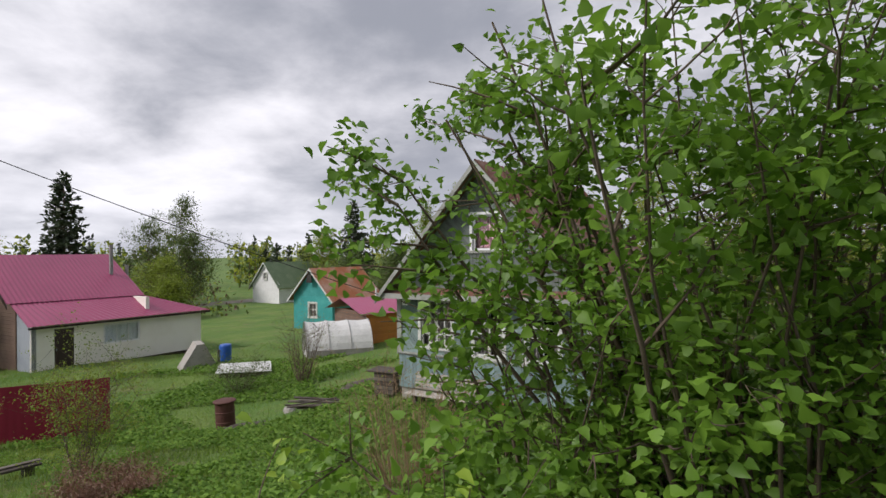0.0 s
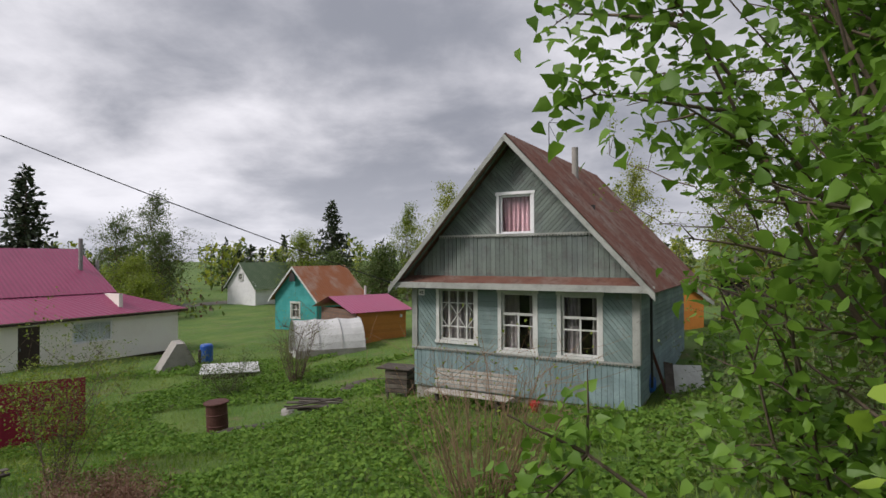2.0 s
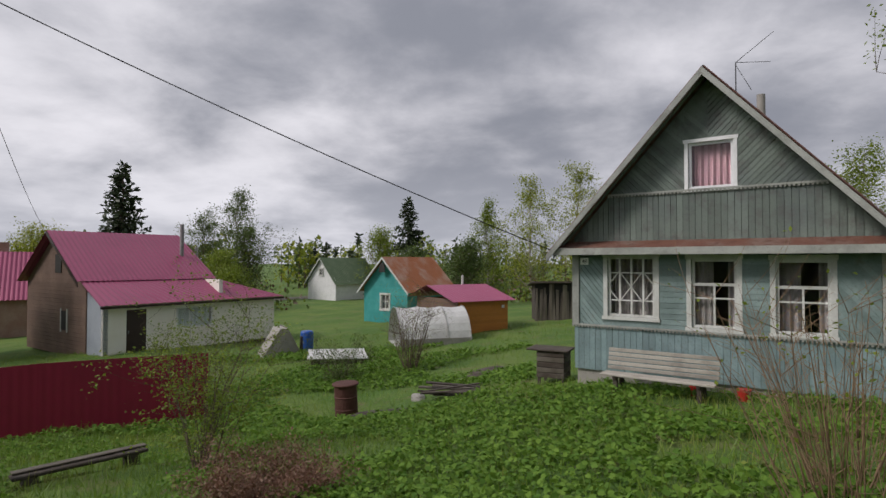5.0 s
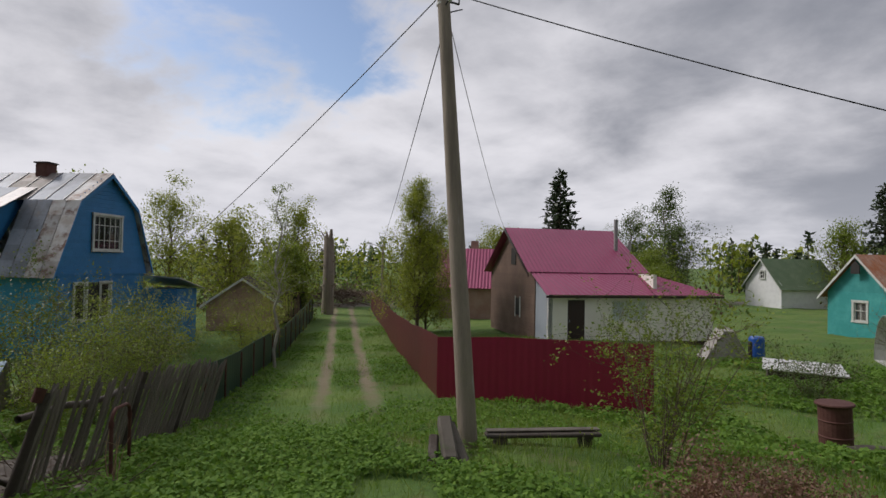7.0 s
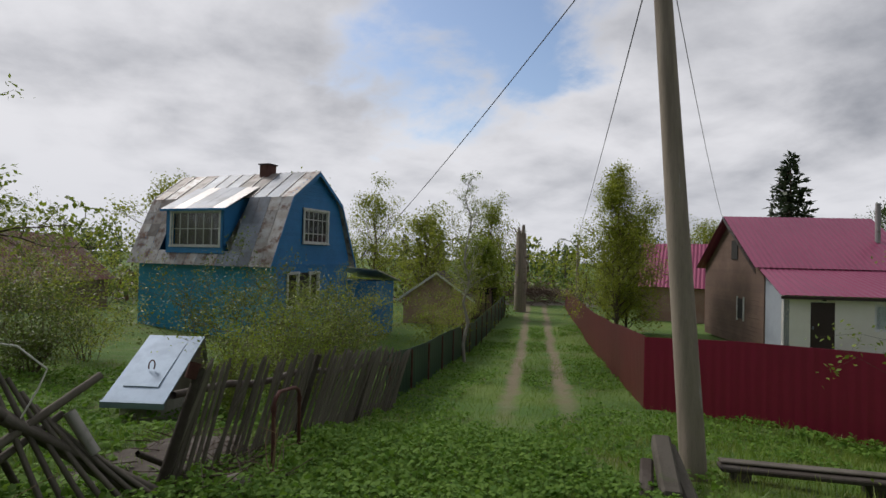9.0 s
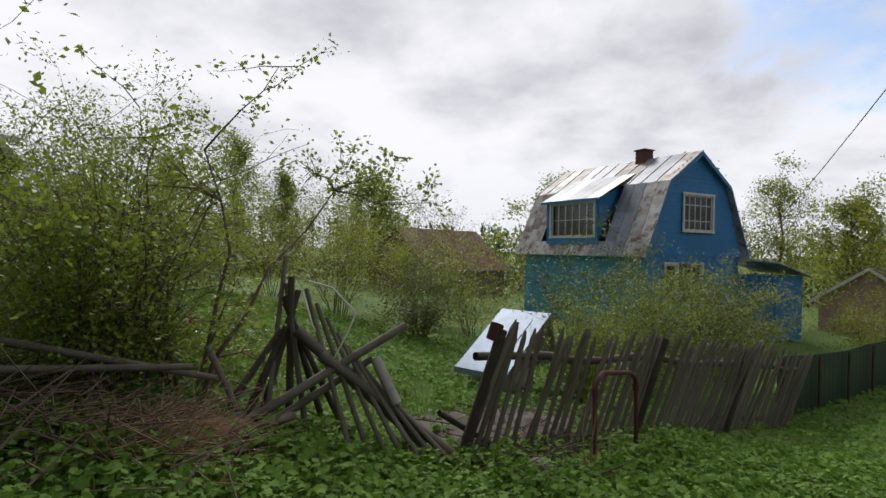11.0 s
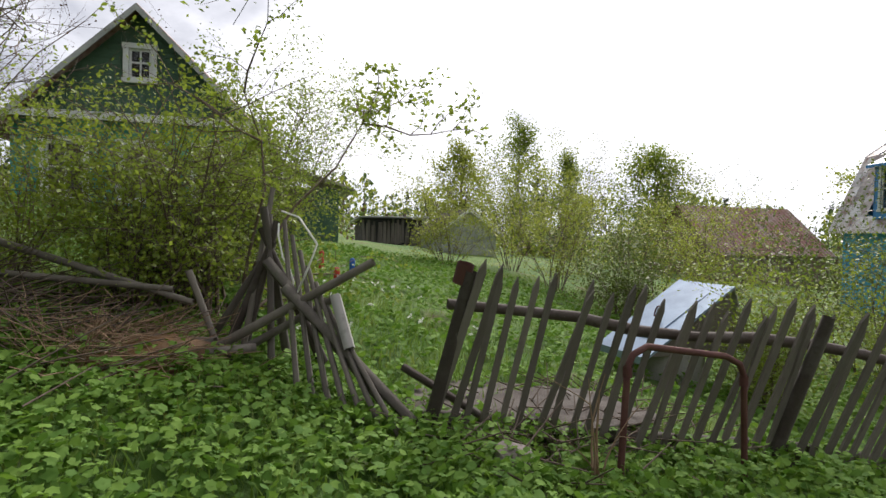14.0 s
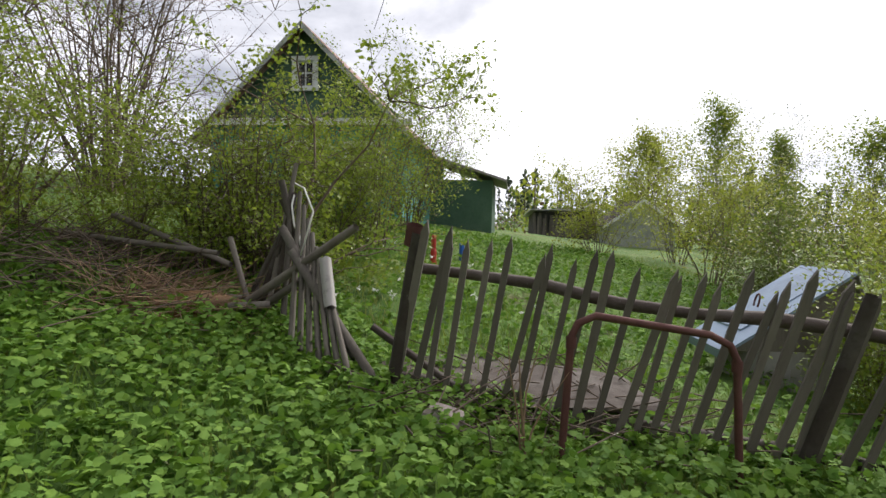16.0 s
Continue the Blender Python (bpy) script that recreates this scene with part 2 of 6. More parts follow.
M_CONCRETE = surface("grey_concrete", (0.34, 0.32, 0.29), (0.26, 0.25, 0.22), 0.9, vary=0.05, spots=(0.16, 0.15, 0.12), spot_range=(0.6, 0.75))
M_STONE = surface("brown_grey_stone", (0.23, 0.19, 0.17), (0.3, 0.26, 0.23), 0.9, big=5, fine=20, vary=0.05, bump=0.7)
M_WHITEFILM = surface("whitish_plastic_film", (0.62, 0.62, 0.60), (0.5, 0.5, 0.48), 0.5, vary=0.05)
# near-black: shade of rooms, lofts and gaps put into the colour; door lamp too
M_DARK = surface("dark_interior_shade", (0.03, 0.028, 0.027), (0.04, 0.036, 0.033), 0.9, vary=0)
M_CURTAIN = surface("pale_net_curtain", (0.24, 0.21, 0.2), (0.17, 0.15, 0.15), 0.9, vary=0.1)
M_PINKCURTAIN = surface("dusty_pink_curtain", (0.45, 0.26, 0.29), (0.38, 0.21, 0.24), 0.9, vary=0)
M_WIRE = surface("black_cable", (0.02, 0.02, 0.02), (0.03, 0.03, 0.03), 0.6, vary=0, bump=0)
M_WHITEWIRE = surface("white_cord", (0.7, 0.68, 0.62), (0.6, 0.58, 0.5), 0.7, vary=0, bump=0)
M_BARK = surface("brown_bark", (0.12, 0.085, 0.06), (0.17, 0.13, 0.095), 0.95, big=3, fine=30, vary=0.15, bump=0.5)
M_PALEBARK = surface("grey_birch_bark", (0.30, 0.27, 0.23), (0.42, 0.40, 0.36), 0.9, big=3, fine=20, vary=0.1, bump=0.4)
M_STRAW = surface("dry_stalks", (0.30, 0.20, 0.12), (0.22, 0.13, 0.075), 0.95, vary=0.1, bump=0)
M_HEAP = surface("rotting_hay", (0.20, 0.105, 0.04), (0.12, 0.07, 0.035), 0.95, big=4, fine=30, vary=0, bump=0.9)
M_BLUEPLASTIC = surface("blue_plastic", (0.02, 0.10, 0.42), (0.025, 0.12, 0.46), 0.4, vary=0, bump=0.05)
M_REDPLASTIC = surface("red_plastic", (0.45, 0.03, 0.02), (0.4, 0.03, 0.02), 0.45, vary=0, bump=0.05)
M_GLASS = glass_mat("window_glass")

L_LILAC = leafy("lilac_leaves", (0.10, 0.21, 0.022), (0.20, 0.36, 0.04), translucent=0.45)
L_MAPLE = leafy("fresh_yellow_green_leaves", (0.22, 0.36, 0.03), (0.34, 0.48, 0.055), translucent=0.45)
L_SPRING = leafy("young_green_leaves", (0.15, 0.21, 0.022), (0.28, 0.35, 0.045), translucent=0.5)
L_GARDEN = leafy("dull_spring_leaves", (0.085, 0.125, 0.02), (0.16, 0.205, 0.035), translucent=0.4)
L_YELLOW = leafy("yellow_green_spring_leaves", (0.22, 0.27, 0.025), (0.38, 0.41, 0.055), translucent=0.45)
L_WEED = leafy("goutweed_leaves", (0.085, 0.19, 0.018), (0.18, 0.31, 0.036), translucent=0.35, rough=0.8)
L_GRASS = leafy("grass_blades", (0.12, 0.23, 0.022), (0.22, 0.33, 0.04), (0.27, 0.27, 0.07), translucent=0.3)
L_DARKTREE = leafy("dull_green_leaves", (0.075, 0.125, 0.03), (0.14, 0.19, 0.045), translucent=0.3)
L_SPRUCE = leafy("spruce_needles", (0.03, 0.05, 0.022), (0.055, 0.075, 0.033), translucent=0.1)
L_RUSSET = leafy("reddish_dry_twigs", (0.16, 0.075, 0.045), (0.22, 0.12, 0.07), translucent=0.15)
L_BROWN = leafy("dried_brown_flower_heads", (0.10, 0.055, 0.03), (0.15, 0.09, 0.05), translucent=0.1)
L_PALE = leafy("pale_seed_heads", (0.45, 0.36, 0.24), (0.33, 0.25, 0.15), translucent=0.2)
L_WHITE = leafy("white_petals", (0.75, 0.75, 0.7), (0.8, 0.8, 0.75), translucent=0.2)


# ---------------- ground shape ----------------
LIE = np.array([(-.2, -1.2, .35), (-2.3, .7, -.4), (-4, 2, -1.1), (-5.7, 3.3, -1.65), (-7, 4.1, -2.1), (-8.4, 5.5, -2.5),
                (-10.9, 7.4, -2.95), (-12.4, 3.4, -2.7), (-14.4, 4.9, -3.0), (-11.8, 9.7, -3.1), (-16.7, 13.3, -3.72),
                (-18.8, 7.7, -3.75), (-31, 17, -4.6), (-8.0, 16.0, -3.45), (-2.6, 14.3, -2.15), (2.2, 12, -1.85), (-21, 26, -3.6),
                (-17.5, 33, -3.95), (-14, 41, -3.7), (-33, 24, -4.3), (-13, -7, -1.0), (-32, 4, -4.0), (5, 2, 0.3), (-1.5, 6.9, -1.5), (-7, 8.6, -2.55), (9.5, 20.5, -1.15)])
MQ = 1.5
_d = np.sqrt(((LIE[:, None, :2] - LIE[None, :, :2]) ** 2).sum(-1) + MQ * MQ)
_A = np.block([[_d, np.ones((len(LIE), 1))], [np.ones((1, len(LIE))), np.zeros((1, 1))]])
LIE_W = np.linalg.solve(_A, np.append(LIE[:, 2], 0))
LANE_A, LANE_D = np.array((-19.2, 12.0)), np.array((-0.845, 0.535))


def lane(x, y):
    """Distance across the lane from its middle line, and along it."""
    dx, dy = x - LANE_A[0], y - LANE_A[1]
    return dx * -LANE_D[1] + dy * LANE_D[0], dx * LANE_D[0] + dy * LANE_D[1]


def ground_z(x, y):
    x, y = np.asarray(x, float), np.asarray(y, float)
    r = np.sqrt((x[..., None] - LIE[:, 0]) ** 2 + (y[..., None] - LIE[:, 1]) ** 2 + MQ * MQ)
    z = (r * LIE_W[:-1]).sum(-1) + LIE_W[-1]
    far = np.hypot(x + 14, y - 14)
    k = np.clip((far - 32) / 30, 0, 1)
    k = k * k * (3 - 2 * k)
    flat = -3.9 + np.clip(-(y + 5) * 0.05, 0, 3) - np.clip((-x - 30) * 0.012, 0, 0.8)
    z = z * (1 - k) + flat * k
    across, along = lane(x, y)
    ruts = np.exp(-((np.abs(across) - 0.7) / 0.2) ** 2) * (along > -4) * np.clip((along + 4) / 5, 0, 1)
    z = z - 0.07 * ruts
    z = z + 0.05 * np.sin(x * 1.9 + 1.3 * np.sin(y * 0.9)) * np.sin(y * 1.6 + 0.7) + 0.02 * np.sin(x * 5.1 + y * 3.7) * np.sin(y * 4.3 - x)
    return z


def gz(x, y):
    return float(ground_z(x, y))


# ---------------- mesh helpers ----------------
def solid(name, verts, faces, mat, parent=None, label=""):
    me = bpy.data.meshes.new(name)
    me.from_pydata([tuple(v) for v in verts], [], faces)
    me.materials.append(mat)
    me.validate()
    ob = new(name, me)
    if parent:
        ob.parent = parent
    if label:
        ob["label"] = label
    return ob


def part(name, bm, mat, parent=None, label=""):
    me = bpy.data.meshes.new(name)
    bmesh.ops.recalc_face_normals(bm, faces=bm.faces[:])
    bm.to_mesh(me)
    bm.free()
    me.materials.append(mat)
    ob = new(name, me)
    if parent:
        ob.parent = parent
    if label:
        ob["label"] = label
    return ob


def add_box(bm, x0, x1, y0, y1, z0, z1, m=None):
    vs = [bm.verts.new((m @ Vector(c)) if m else c) for c in
          ((x0, y0, z0), (x1, y0, z0), (x1, y1, z0), (x0, y1, z0), (x0, y0, z1), (x1, y0, z1), (x1, y1, z1), (x0, y1, z1))]
    for f in ((0, 3, 2, 1), (4, 5, 6, 7), (0, 1, 5, 4), (1, 2, 6, 5), (2, 3, 7, 6), (3, 0, 4, 7)):
        bm.faces.new([vs[i] for i in f])


def box(name, x0, x1, y0, y1, z0, z1, mat, parent=None, label="", bevel=0.0, m=None):
    bm = bmesh.new()
    add_box(bm, x0, x1, y0, y1, z0, z1, m)
    if bevel:
        bmesh.ops.bevel(bm, geom=bm.edges[:], offset=bevel, segments=1, affect="EDGES")
    return part(name, bm, mat, parent, label)


def prism(name, poly, y0, y1, mat, parent=None, label=""):
    """A polygon in the x, z plane, drawn out from y0 to y1."""
    n = len(poly)
    vs = [(x, y0, z) for x, z in poly] + [(x, y1, z) for x, z in poly]
    fs = [list(range(n)), list(range(2 * n - 1, n - 1, -1))] + [[(i + 1) % n, i, n + i, n + (i + 1) % n] for i in range(n)]
    bm = bmesh.new()
    v = [bm.verts.new(c) for c in vs]
    for f in fs:
        bm.faces.new([v[i] for i in f])
    return part(name, bm, mat, parent, label)


def slab(name, pts, thick, mat, parent=None, label=""):
    """A flat sheet through four points, drawn out downwards."""
    n = len(pts)
    vs = [tuple(p) for p in pts] + [(p[0], p[1], p[2] - thick) for p in pts]
    bm = bmesh.new()
    v = [bm.verts.new(c) for c in vs]
    bm.faces.new(v[:n])
    bm.faces.new(v[n:][::-1])
    for i in range(n):
        bm.faces.new((v[i], v[n + i], v[n + (i + 1) % n], v[(i + 1) % n]))
    return part(name, bm, mat, parent, label)


def corrugated(name, a, b, c, d, period, depth, mat, parent=None, label="", steps=4):
    """A waved sheet a-b (waves run along a-b), d-c the opposite edge; with an underside."""
    a, b, c, d = map(Vector, (a, b, c, d))
    n = max(8, int((b - a).length / period * steps))
    nor = (b - a).cross(d - a).normalized()
    vs, fs = [], []
    for i in range(n + 1):
        f = i / n
        o = nor * (depth * math.sin(f * (b - a).length / period * 2 * math.pi))
        p, q = a.lerp(b, f), d.lerp(c, f)
        vs += [p + o, q + o, q + o - nor * 0.012, p + o - nor * 0.012]
    for i in range(n):
        k = i * 4
        fs += [(k, k + 4, k + 5, k + 1), (k + 3, k + 2, k + 6, k + 7), (k, k + 3, k + 7, k + 4), (k + 1, k + 5, k + 6, k + 2)]
    return solid(name, vs, fs, mat, parent, label)


def wall_with_openings(name, x0, x1, z0, z1, y0, y1, holes, mat, parent, label=""):
    xs = sorted({x0, x1, *[h[0] for h in holes], *[h[1] for h in holes]})
    zs = sorted({z0, z1, *[h[2] for h in holes], *[h[3] for h in holes]})
    bm = bmesh.new()
    for i in range(len(xs) - 1):
        for j in range(len(zs) - 1):
            cx, cz = (xs[i] + xs[i + 1]) / 2, (zs[j] + zs[j + 1]) / 2
            if not any(h[0] < cx < h[1] and h[2] < cz < h[3] for h in holes):
                add_box(bm, xs[i], xs[i + 1], y0, y1, zs[j], zs[j + 1])
    bmesh.ops.remove_doubles(bm, verts=bm.verts[:], dist=0.0005)
    return part(name, bm, mat, parent, label)


def clip_half(poly, nx, nz, c):
    out = []
    for i in range(len(poly)):
        p, q = poly[i], poly[(i + 1) % len(poly)]
        a, b = p[0] * nx + p[1] * nz - c, q[0] * nx + q[1] * nz - c
        if a <= 0:
            out.append(p)
        if a * b < 0:
            f = a / (a - b)
            out.append((p[0] + (q[0] - p[0]) * f, p[1] + (q[1] - p[1]) * f))
    return out


def planks(poly, angle, width, y0, thick, mat, parent, gap=0.008):
    """Boards at an angle over a convex outline in the x, z plane, each its own piece."""
    nx, nz = -math.sin(radians(angle)), math.cos(radians(angle))
    cs = [x * nx + z * nz for x, z in poly]
    c = min(cs)
    while c < max(cs):
        piece = clip_half(clip_half(poly, -nx, -nz, -(c + gap)), nx, nz, c + width)
        if len(piece) > 2 and max(p[0] for p in piece) - min(p[0] for p in piece) > 0.01 and max(p[1] for p in piece) - min(p[1] for p in piece) > 0.01:
            prism("plank", piece, y0 - thick + random.uniform(-0.003, 0.003), y0 - 0.001, mat, parent)
        c += width


def tubes(name, segs, mat, parent=None, label="", sides=5):
    """Tapered round pieces between pairs of points: (p, q, radius at p, radius at q)."""
    n = len(segs)
    P = np.array([s[0] for s in segs], float)
    Q = np.array([s[1] for s in segs], float)
    R0 = np.array([s[2] for s in segs], float)
    R1 = np.array([s[3] for s in segs], float)
    d = Q - P
    d /= np.maximum(np.linalg.norm(d, axis=1, keepdims=True), 1e-9)
    ref = np.where(np.abs(d[:, 2:3]) > 0.9, np.array([[1.0, 0, 0]]), np.array([[0, 0, 1.0]]))
    u = np.cross(d, ref)
    u /= np.linalg.norm(u, axis=1, keepdims=True)
    w = np.cross(d, u)
    a = np.arange(sides) * 2 * np.pi / sides
    ring = u[:, None, :] * np.cos(a)[None, :, None] + w[:, None, :] * np.sin(a)[None, :, None]
    V = np.concatenate([P[:, None] + ring * R0[:, None, None], Q[:, None] + ring * R1[:, None, None]], 1).reshape(-1, 3)
    base = (np.arange(n) * 2 * sides)[:, None]
    i = np.arange(sides)
    j = (i + 1) % sides
    F = np.stack([base + i, base + j, base + sides + j, base + sides + i], -1).reshape(-1, 4)
    return quick(name, V, F, mat, parent, label, smooth=True)


def pipe(name, pts, radii, mat, parent=None, label="", sides=8):
    """One unbroken round piece along a line of points."""
    P = np.array(pts, float)
    n = len(P)
    rad = np.full(n, radii, float) if np.isscalar(radii) else np.array(radii, float)
    d = np.gradient(P, axis=0)
    d /= np.linalg.norm(d, axis=1, keepdims=True)
    mean = np.abs(d).mean(0)
    ref = np.zeros(3)
    ref[int(np.argmin(mean))] = 1.0
    u = np.cross(d, ref)
    u /= np.linalg.norm(u, axis=1, keepdims=True)
    w = np.cross(d, u)
    a = np.arange(sides) * 2 * np.pi / sides
    V = (P[:, None] + rad[:, None, None] * (u[:, None] * np.cos(a)[None, :, None] + w[:, None] * np.sin(a)[None, :, None])).reshape(-1, 3)
    i, j = np.arange(sides), (np.arange(sides) + 1) % sides
    base = (np.arange(n - 1) * sides)[:, None]
    F = np.stack([base + i, base + j, base + sides + j, base + sides + i], -1).reshape(-1, 4)
    return quick(name, V, F, mat, parent, label, smooth=True)


def quick(name, V, F, mat, parent=None, label="", smooth=False):
    me = bpy.data.meshes.new(name)
    k = F.shape[1]
    me.vertices.add(len(V))
    me.vertices.foreach_set("co", np.ascontiguousarray(V, np.float32).ravel())
    me.loops.add(F.size)
    me.loops.foreach_set("vertex_index", np.ascontiguousarray(F, np.int32).ravel())
    me.polygons.add(len(F))
    me.polygons.foreach_set("loop_start", np.arange(0, F.size, k, dtype=np.int32))
    me.polygons.foreach_set("loop_total", np.full(len(F), k, np.int32))
    me.update(calc_edges=True)
    me.materials.append(mat)
    if smooth:
        me.polygons.foreach_set("use_smooth", np.ones(len(F), bool))
    ob = new(name, me)
    if parent:
        ob.parent = parent
    if label:
        ob["label"] = label
    return ob


# leaf outlines: x across, y along the midrib, z out of the leaf's plane
LEAF = {
    "plain": (np.array([(0, 0, 0), (0.32, 0.45, 0.08), (0, 1, 0), (-0.32, 0.45, 0.08)]), [(0, 1, 2), (0, 2, 3)]),
    "heart": (np.array([(0, 0, 0), (0.36, 0.02, 0.08), (0.42, 0.35, 0.1), (0.2, 0.72, 0.05), (0, 1.08, -0.12), (-0.2, 0.72, 0.05), (-0.42, 0.35, 0.1), (-0.36, 0.02, 0.08), (0, 0.5, 0)]),
              [(0, 1, 8), (1, 2, 8), (2, 3, 8), (3, 4, 8), (4, 5, 8), (5, 6, 8), (6, 7, 8), (7, 0, 8)]),
    "lobed": (np.array([(0, 0, 0), (0.42, 0.16, 0.02), (0.34, 0.4, 0.05), (0.46, 0.7, 0.0), (0.24, 0.72, 0.06), (0, 1.1, -0.1), (-0.24, 0.72, 0.06), (-0.46, 0.7, 0.0), (-0.34, 0.4, 0.05), (-0.42, 0.16, 0.02)]),
              [(0, 1, 2), (0, 2, 4), (2, 3, 4), (0, 4, 5), (0, 5, 6), (0, 6, 8), (6, 7, 8), (0, 8, 9)]),
    "blade": (np.array([(-0.03, 0, 0), (0.03, 0, 0), (0.022, 0.55, 0.06), (0, 1, 0.25), (-0.022, 0.55, 0.06)]), [(0, 1, 2), (0, 2, 4), (4, 2, 3)]),
    "tuft": (np.array([(0, 0, 0), (0.24, 0.5, 0.1), (0, 1, 0), (-0.24, 0.5, -0.1)]), [(0, 1, 2), (0, 2, 3)]),
}


def leaves(name, pts, size, mat, parent=None, label="", shape="plain", rng=None, tilt=0.6, up=0.0, along=None):
    """One leaf at each point. tilt: how far leaves lean from lying flat; up: 1 points their tips to the sky."""
    rng = rng or np.random.default_rng(1)
    pts = np.asarray(pts, float)
    n = len(pts)
    tv, tf = LEAF[shape]
    az = rng.uniform(0, 2 * np.pi, n)
    el = rng.normal(0, tilt, n) + up * 1.3
    y = np.stack([np.cos(az) * np.cos(el), np.sin(az) * np.cos(el), np.sin(el)], 1)
    if along is not None:
        y = along + 0.5 * y
        y /= np.linalg.norm(y, axis=1, keepdims=True)
    r = rng.normal(0, 1, (n, 3)) * 0.5 + np.array([0, 0, 1.0])
    x = np.cross(y, r)
    x /= np.maximum(np.linalg.norm(x, axis=1, keepdims=True), 1e-6)
    z = np.cross(x, y)
    s = (size * rng.uniform(0.6, 1.25, n))[:, None, None]
    V = pts[:, None] + s * (x[:, None] * tv[None, :, 0:1] + y[:, None] * tv[None, :, 1:2] + z[:, None] * tv[None, :, 2:3])
    F = (np.array(tf)[None] + (np.arange(n) * len(tv))[:, None, None]).reshape(-1, 3)
    return quick(name, V.reshape(-1, 3), F, mat, parent, label)


def grow(rng, p, d, length, r, level, segs, tips, wobble=0.25, lift=0.05, kids=(5, 5, 4), shrink=0.55, steps=5, spread=0.9):
    p, d = np.array(p, float), np.array(d, float)
    pts = [p]
    for i in range(steps):
        d = d + rng.normal(0, wobble / steps ** 0.5, 3) + np.array((0, 0, lift))
        d /= np.linalg.norm(d)
        q = p + d * length / steps
        ra, rb = r * (1 - 0.75 * i / steps), r * (1 - 0.75 * (i + 1) / steps)
        segs.append((p, q, max(ra, 0.002), max(rb, 0.0015)))
        p = q
        pts.append(p)
    if level == 0:
        tips.extend(pts[1:])
        return
    for k in range(kids[-level] if level <= len(kids) else 4):
        i = rng.integers(1 if level > 1 else 0, steps + 1)
        side = rng.normal(0, 1, 3)
        side -= d * (side @ d)
        side /= np.linalg.norm(side)
        nd = d * (1 - spread * 0.5) + side * spread
        grow(rng, pts[i], nd / np.linalg.norm(nd), length * shrink * rng.uniform(0.7, 1.2), r * 0.45, level - 1, segs, tips, wobble, lift, kids, shrink, max(3, steps - 1), spread)


def bush(name, x, y, height, spread, stems, leaf_mat, label, leaf=0.05, per=3, seed=1, level=2, kids=(4, 4, 4), shape="plain", bark=None,
         thick=0.02, jitter=0.08, category="bush", lean=(0, 0), group="", base_z=None, stem_part="branch", straight=0.25, foot=0.15, leafname="foliage", up=0.1, shrink=0.42):
    rng = np.random.default_rng(seed)
    z = gz(x, y) - 0.05 if base_z is None else base_z
    ob = tagged(new(name), label, category, group)
    ob.matrix_world = pose(x, y, z)
    segs, tips = [], []
    for i in range(stems):
        a = rng.uniform(0, 2 * np.pi)
        out = spread * rng.uniform(0.25, 1.0)
        d = np.array((math.cos(a) * out + lean[0], math.sin(a) * out + lean[1], height))
        ln = np.linalg.norm(d) * rng.uniform(0.7, 1.0)
        s = np.array((math.cos(a) * spread * foot * rng.uniform(0.2, 1), math.sin(a) * spread * foot * rng.uniform(0.2, 1), 0))
        grow(rng, s, d / np.linalg.norm(d), ln, thick * rng.uniform(0.6, 1.2), level, segs, tips, straight, 0.03, kids, shrink)
    tubes(stem_part, segs, bark or M_BARK, ob, sides=3)
    if per > 0 and tips:
        T = np.repeat(np.array(tips), int(math.ceil(per)), 0)
        if per < 1:
            T = T[rng.random(len(T)) < per]
        T = T + rng.normal(0, jitter, T.shape)
        tagged(leaves(leafname, T, leaf, leaf_mat, ob, shape=shape, rng=rng, up=up), kind="stuff")
    return ob


def tree(name, x, y, height, crown, leaf_mat, label, leaf=0.12, per=2, seed=1, bark=None, trunk=0.12, start=0.3, limbs=16, level=2, kids=(3, 4, 4), jitter=0.2, shape="plain", rise=0.5, lean=(0, 0), z=None, category="tree", group=""):
    """A trunk with limbs all the way up; limbs shorten towards the top."""
    rng = np.random.default_rng(seed)
    ob = tagged(new(name), label, category, group)
    ob.matrix_world = pose(x, y, (gz(x, y) if z is None else z) - 0.1)
    segs, tips, p = [], [], np.zeros(3)
    n = 9
    pts = [p]
    for i in range(n):
        q = np.array((lean[0] * (i + 1) / n, lean[1] * (i + 1) / n, height * (i + 1) / n)) + np.append(rng.normal(0, 0.012 * height, 2), 0)
        segs.append((p, q, trunk * (1 - 0.85 * i / n), trunk * (1 - 0.85 * (i + 1) / n)))
        p = q
        pts.append(p)
    pts = np.array(pts)
    trunk_ob = tubes("trunk", segs, bark or M_BARK, ob, sides=8)
    segs = []
    for i in range(limbs):
        f = start + (1 - start) * ((i + rng.uniform(0, 1)) / limbs) ** 1.35
        b = pts[0] + (pts[-1] - pts[0]) * 0
        k = f * n
        b = pts[int(min(k, n - 1))] + (pts[int(min(k, n - 1)) + 1] - pts[int(min(k, n - 1))]) * (k - int(min(k, n - 1)))
        a = i * 2.4 + rng.uniform(-0.5, 0.5)
        prof = math.sin(math.pi * min(1, max(0.08, (f - start) / (1 - start) * 0.8 + 0.2))) * 0.6 + 0.4 * (1 - f)
        d = np.array((math.cos(a), math.sin(a), rise))
        grow(rng, b, d / np.linalg.norm(d), crown * max(prof, 0.3) * rng.uniform(0.75, 1.15), trunk * 0.4 * (1 - 0.6 * f), level, segs, tips, 0.3, 0.04, kids, 0.5)
    tubes("limb", segs, bark or M_BARK, ob, sides=3)
    T = np.repeat(np.array(tips), per, 0)
    T = T + rng.normal(0, jitter, T.shape)
    tagged(leaves("crown", T, leaf, leaf_mat, ob, shape=shape, rng=rng), kind="stuff")
    return ob


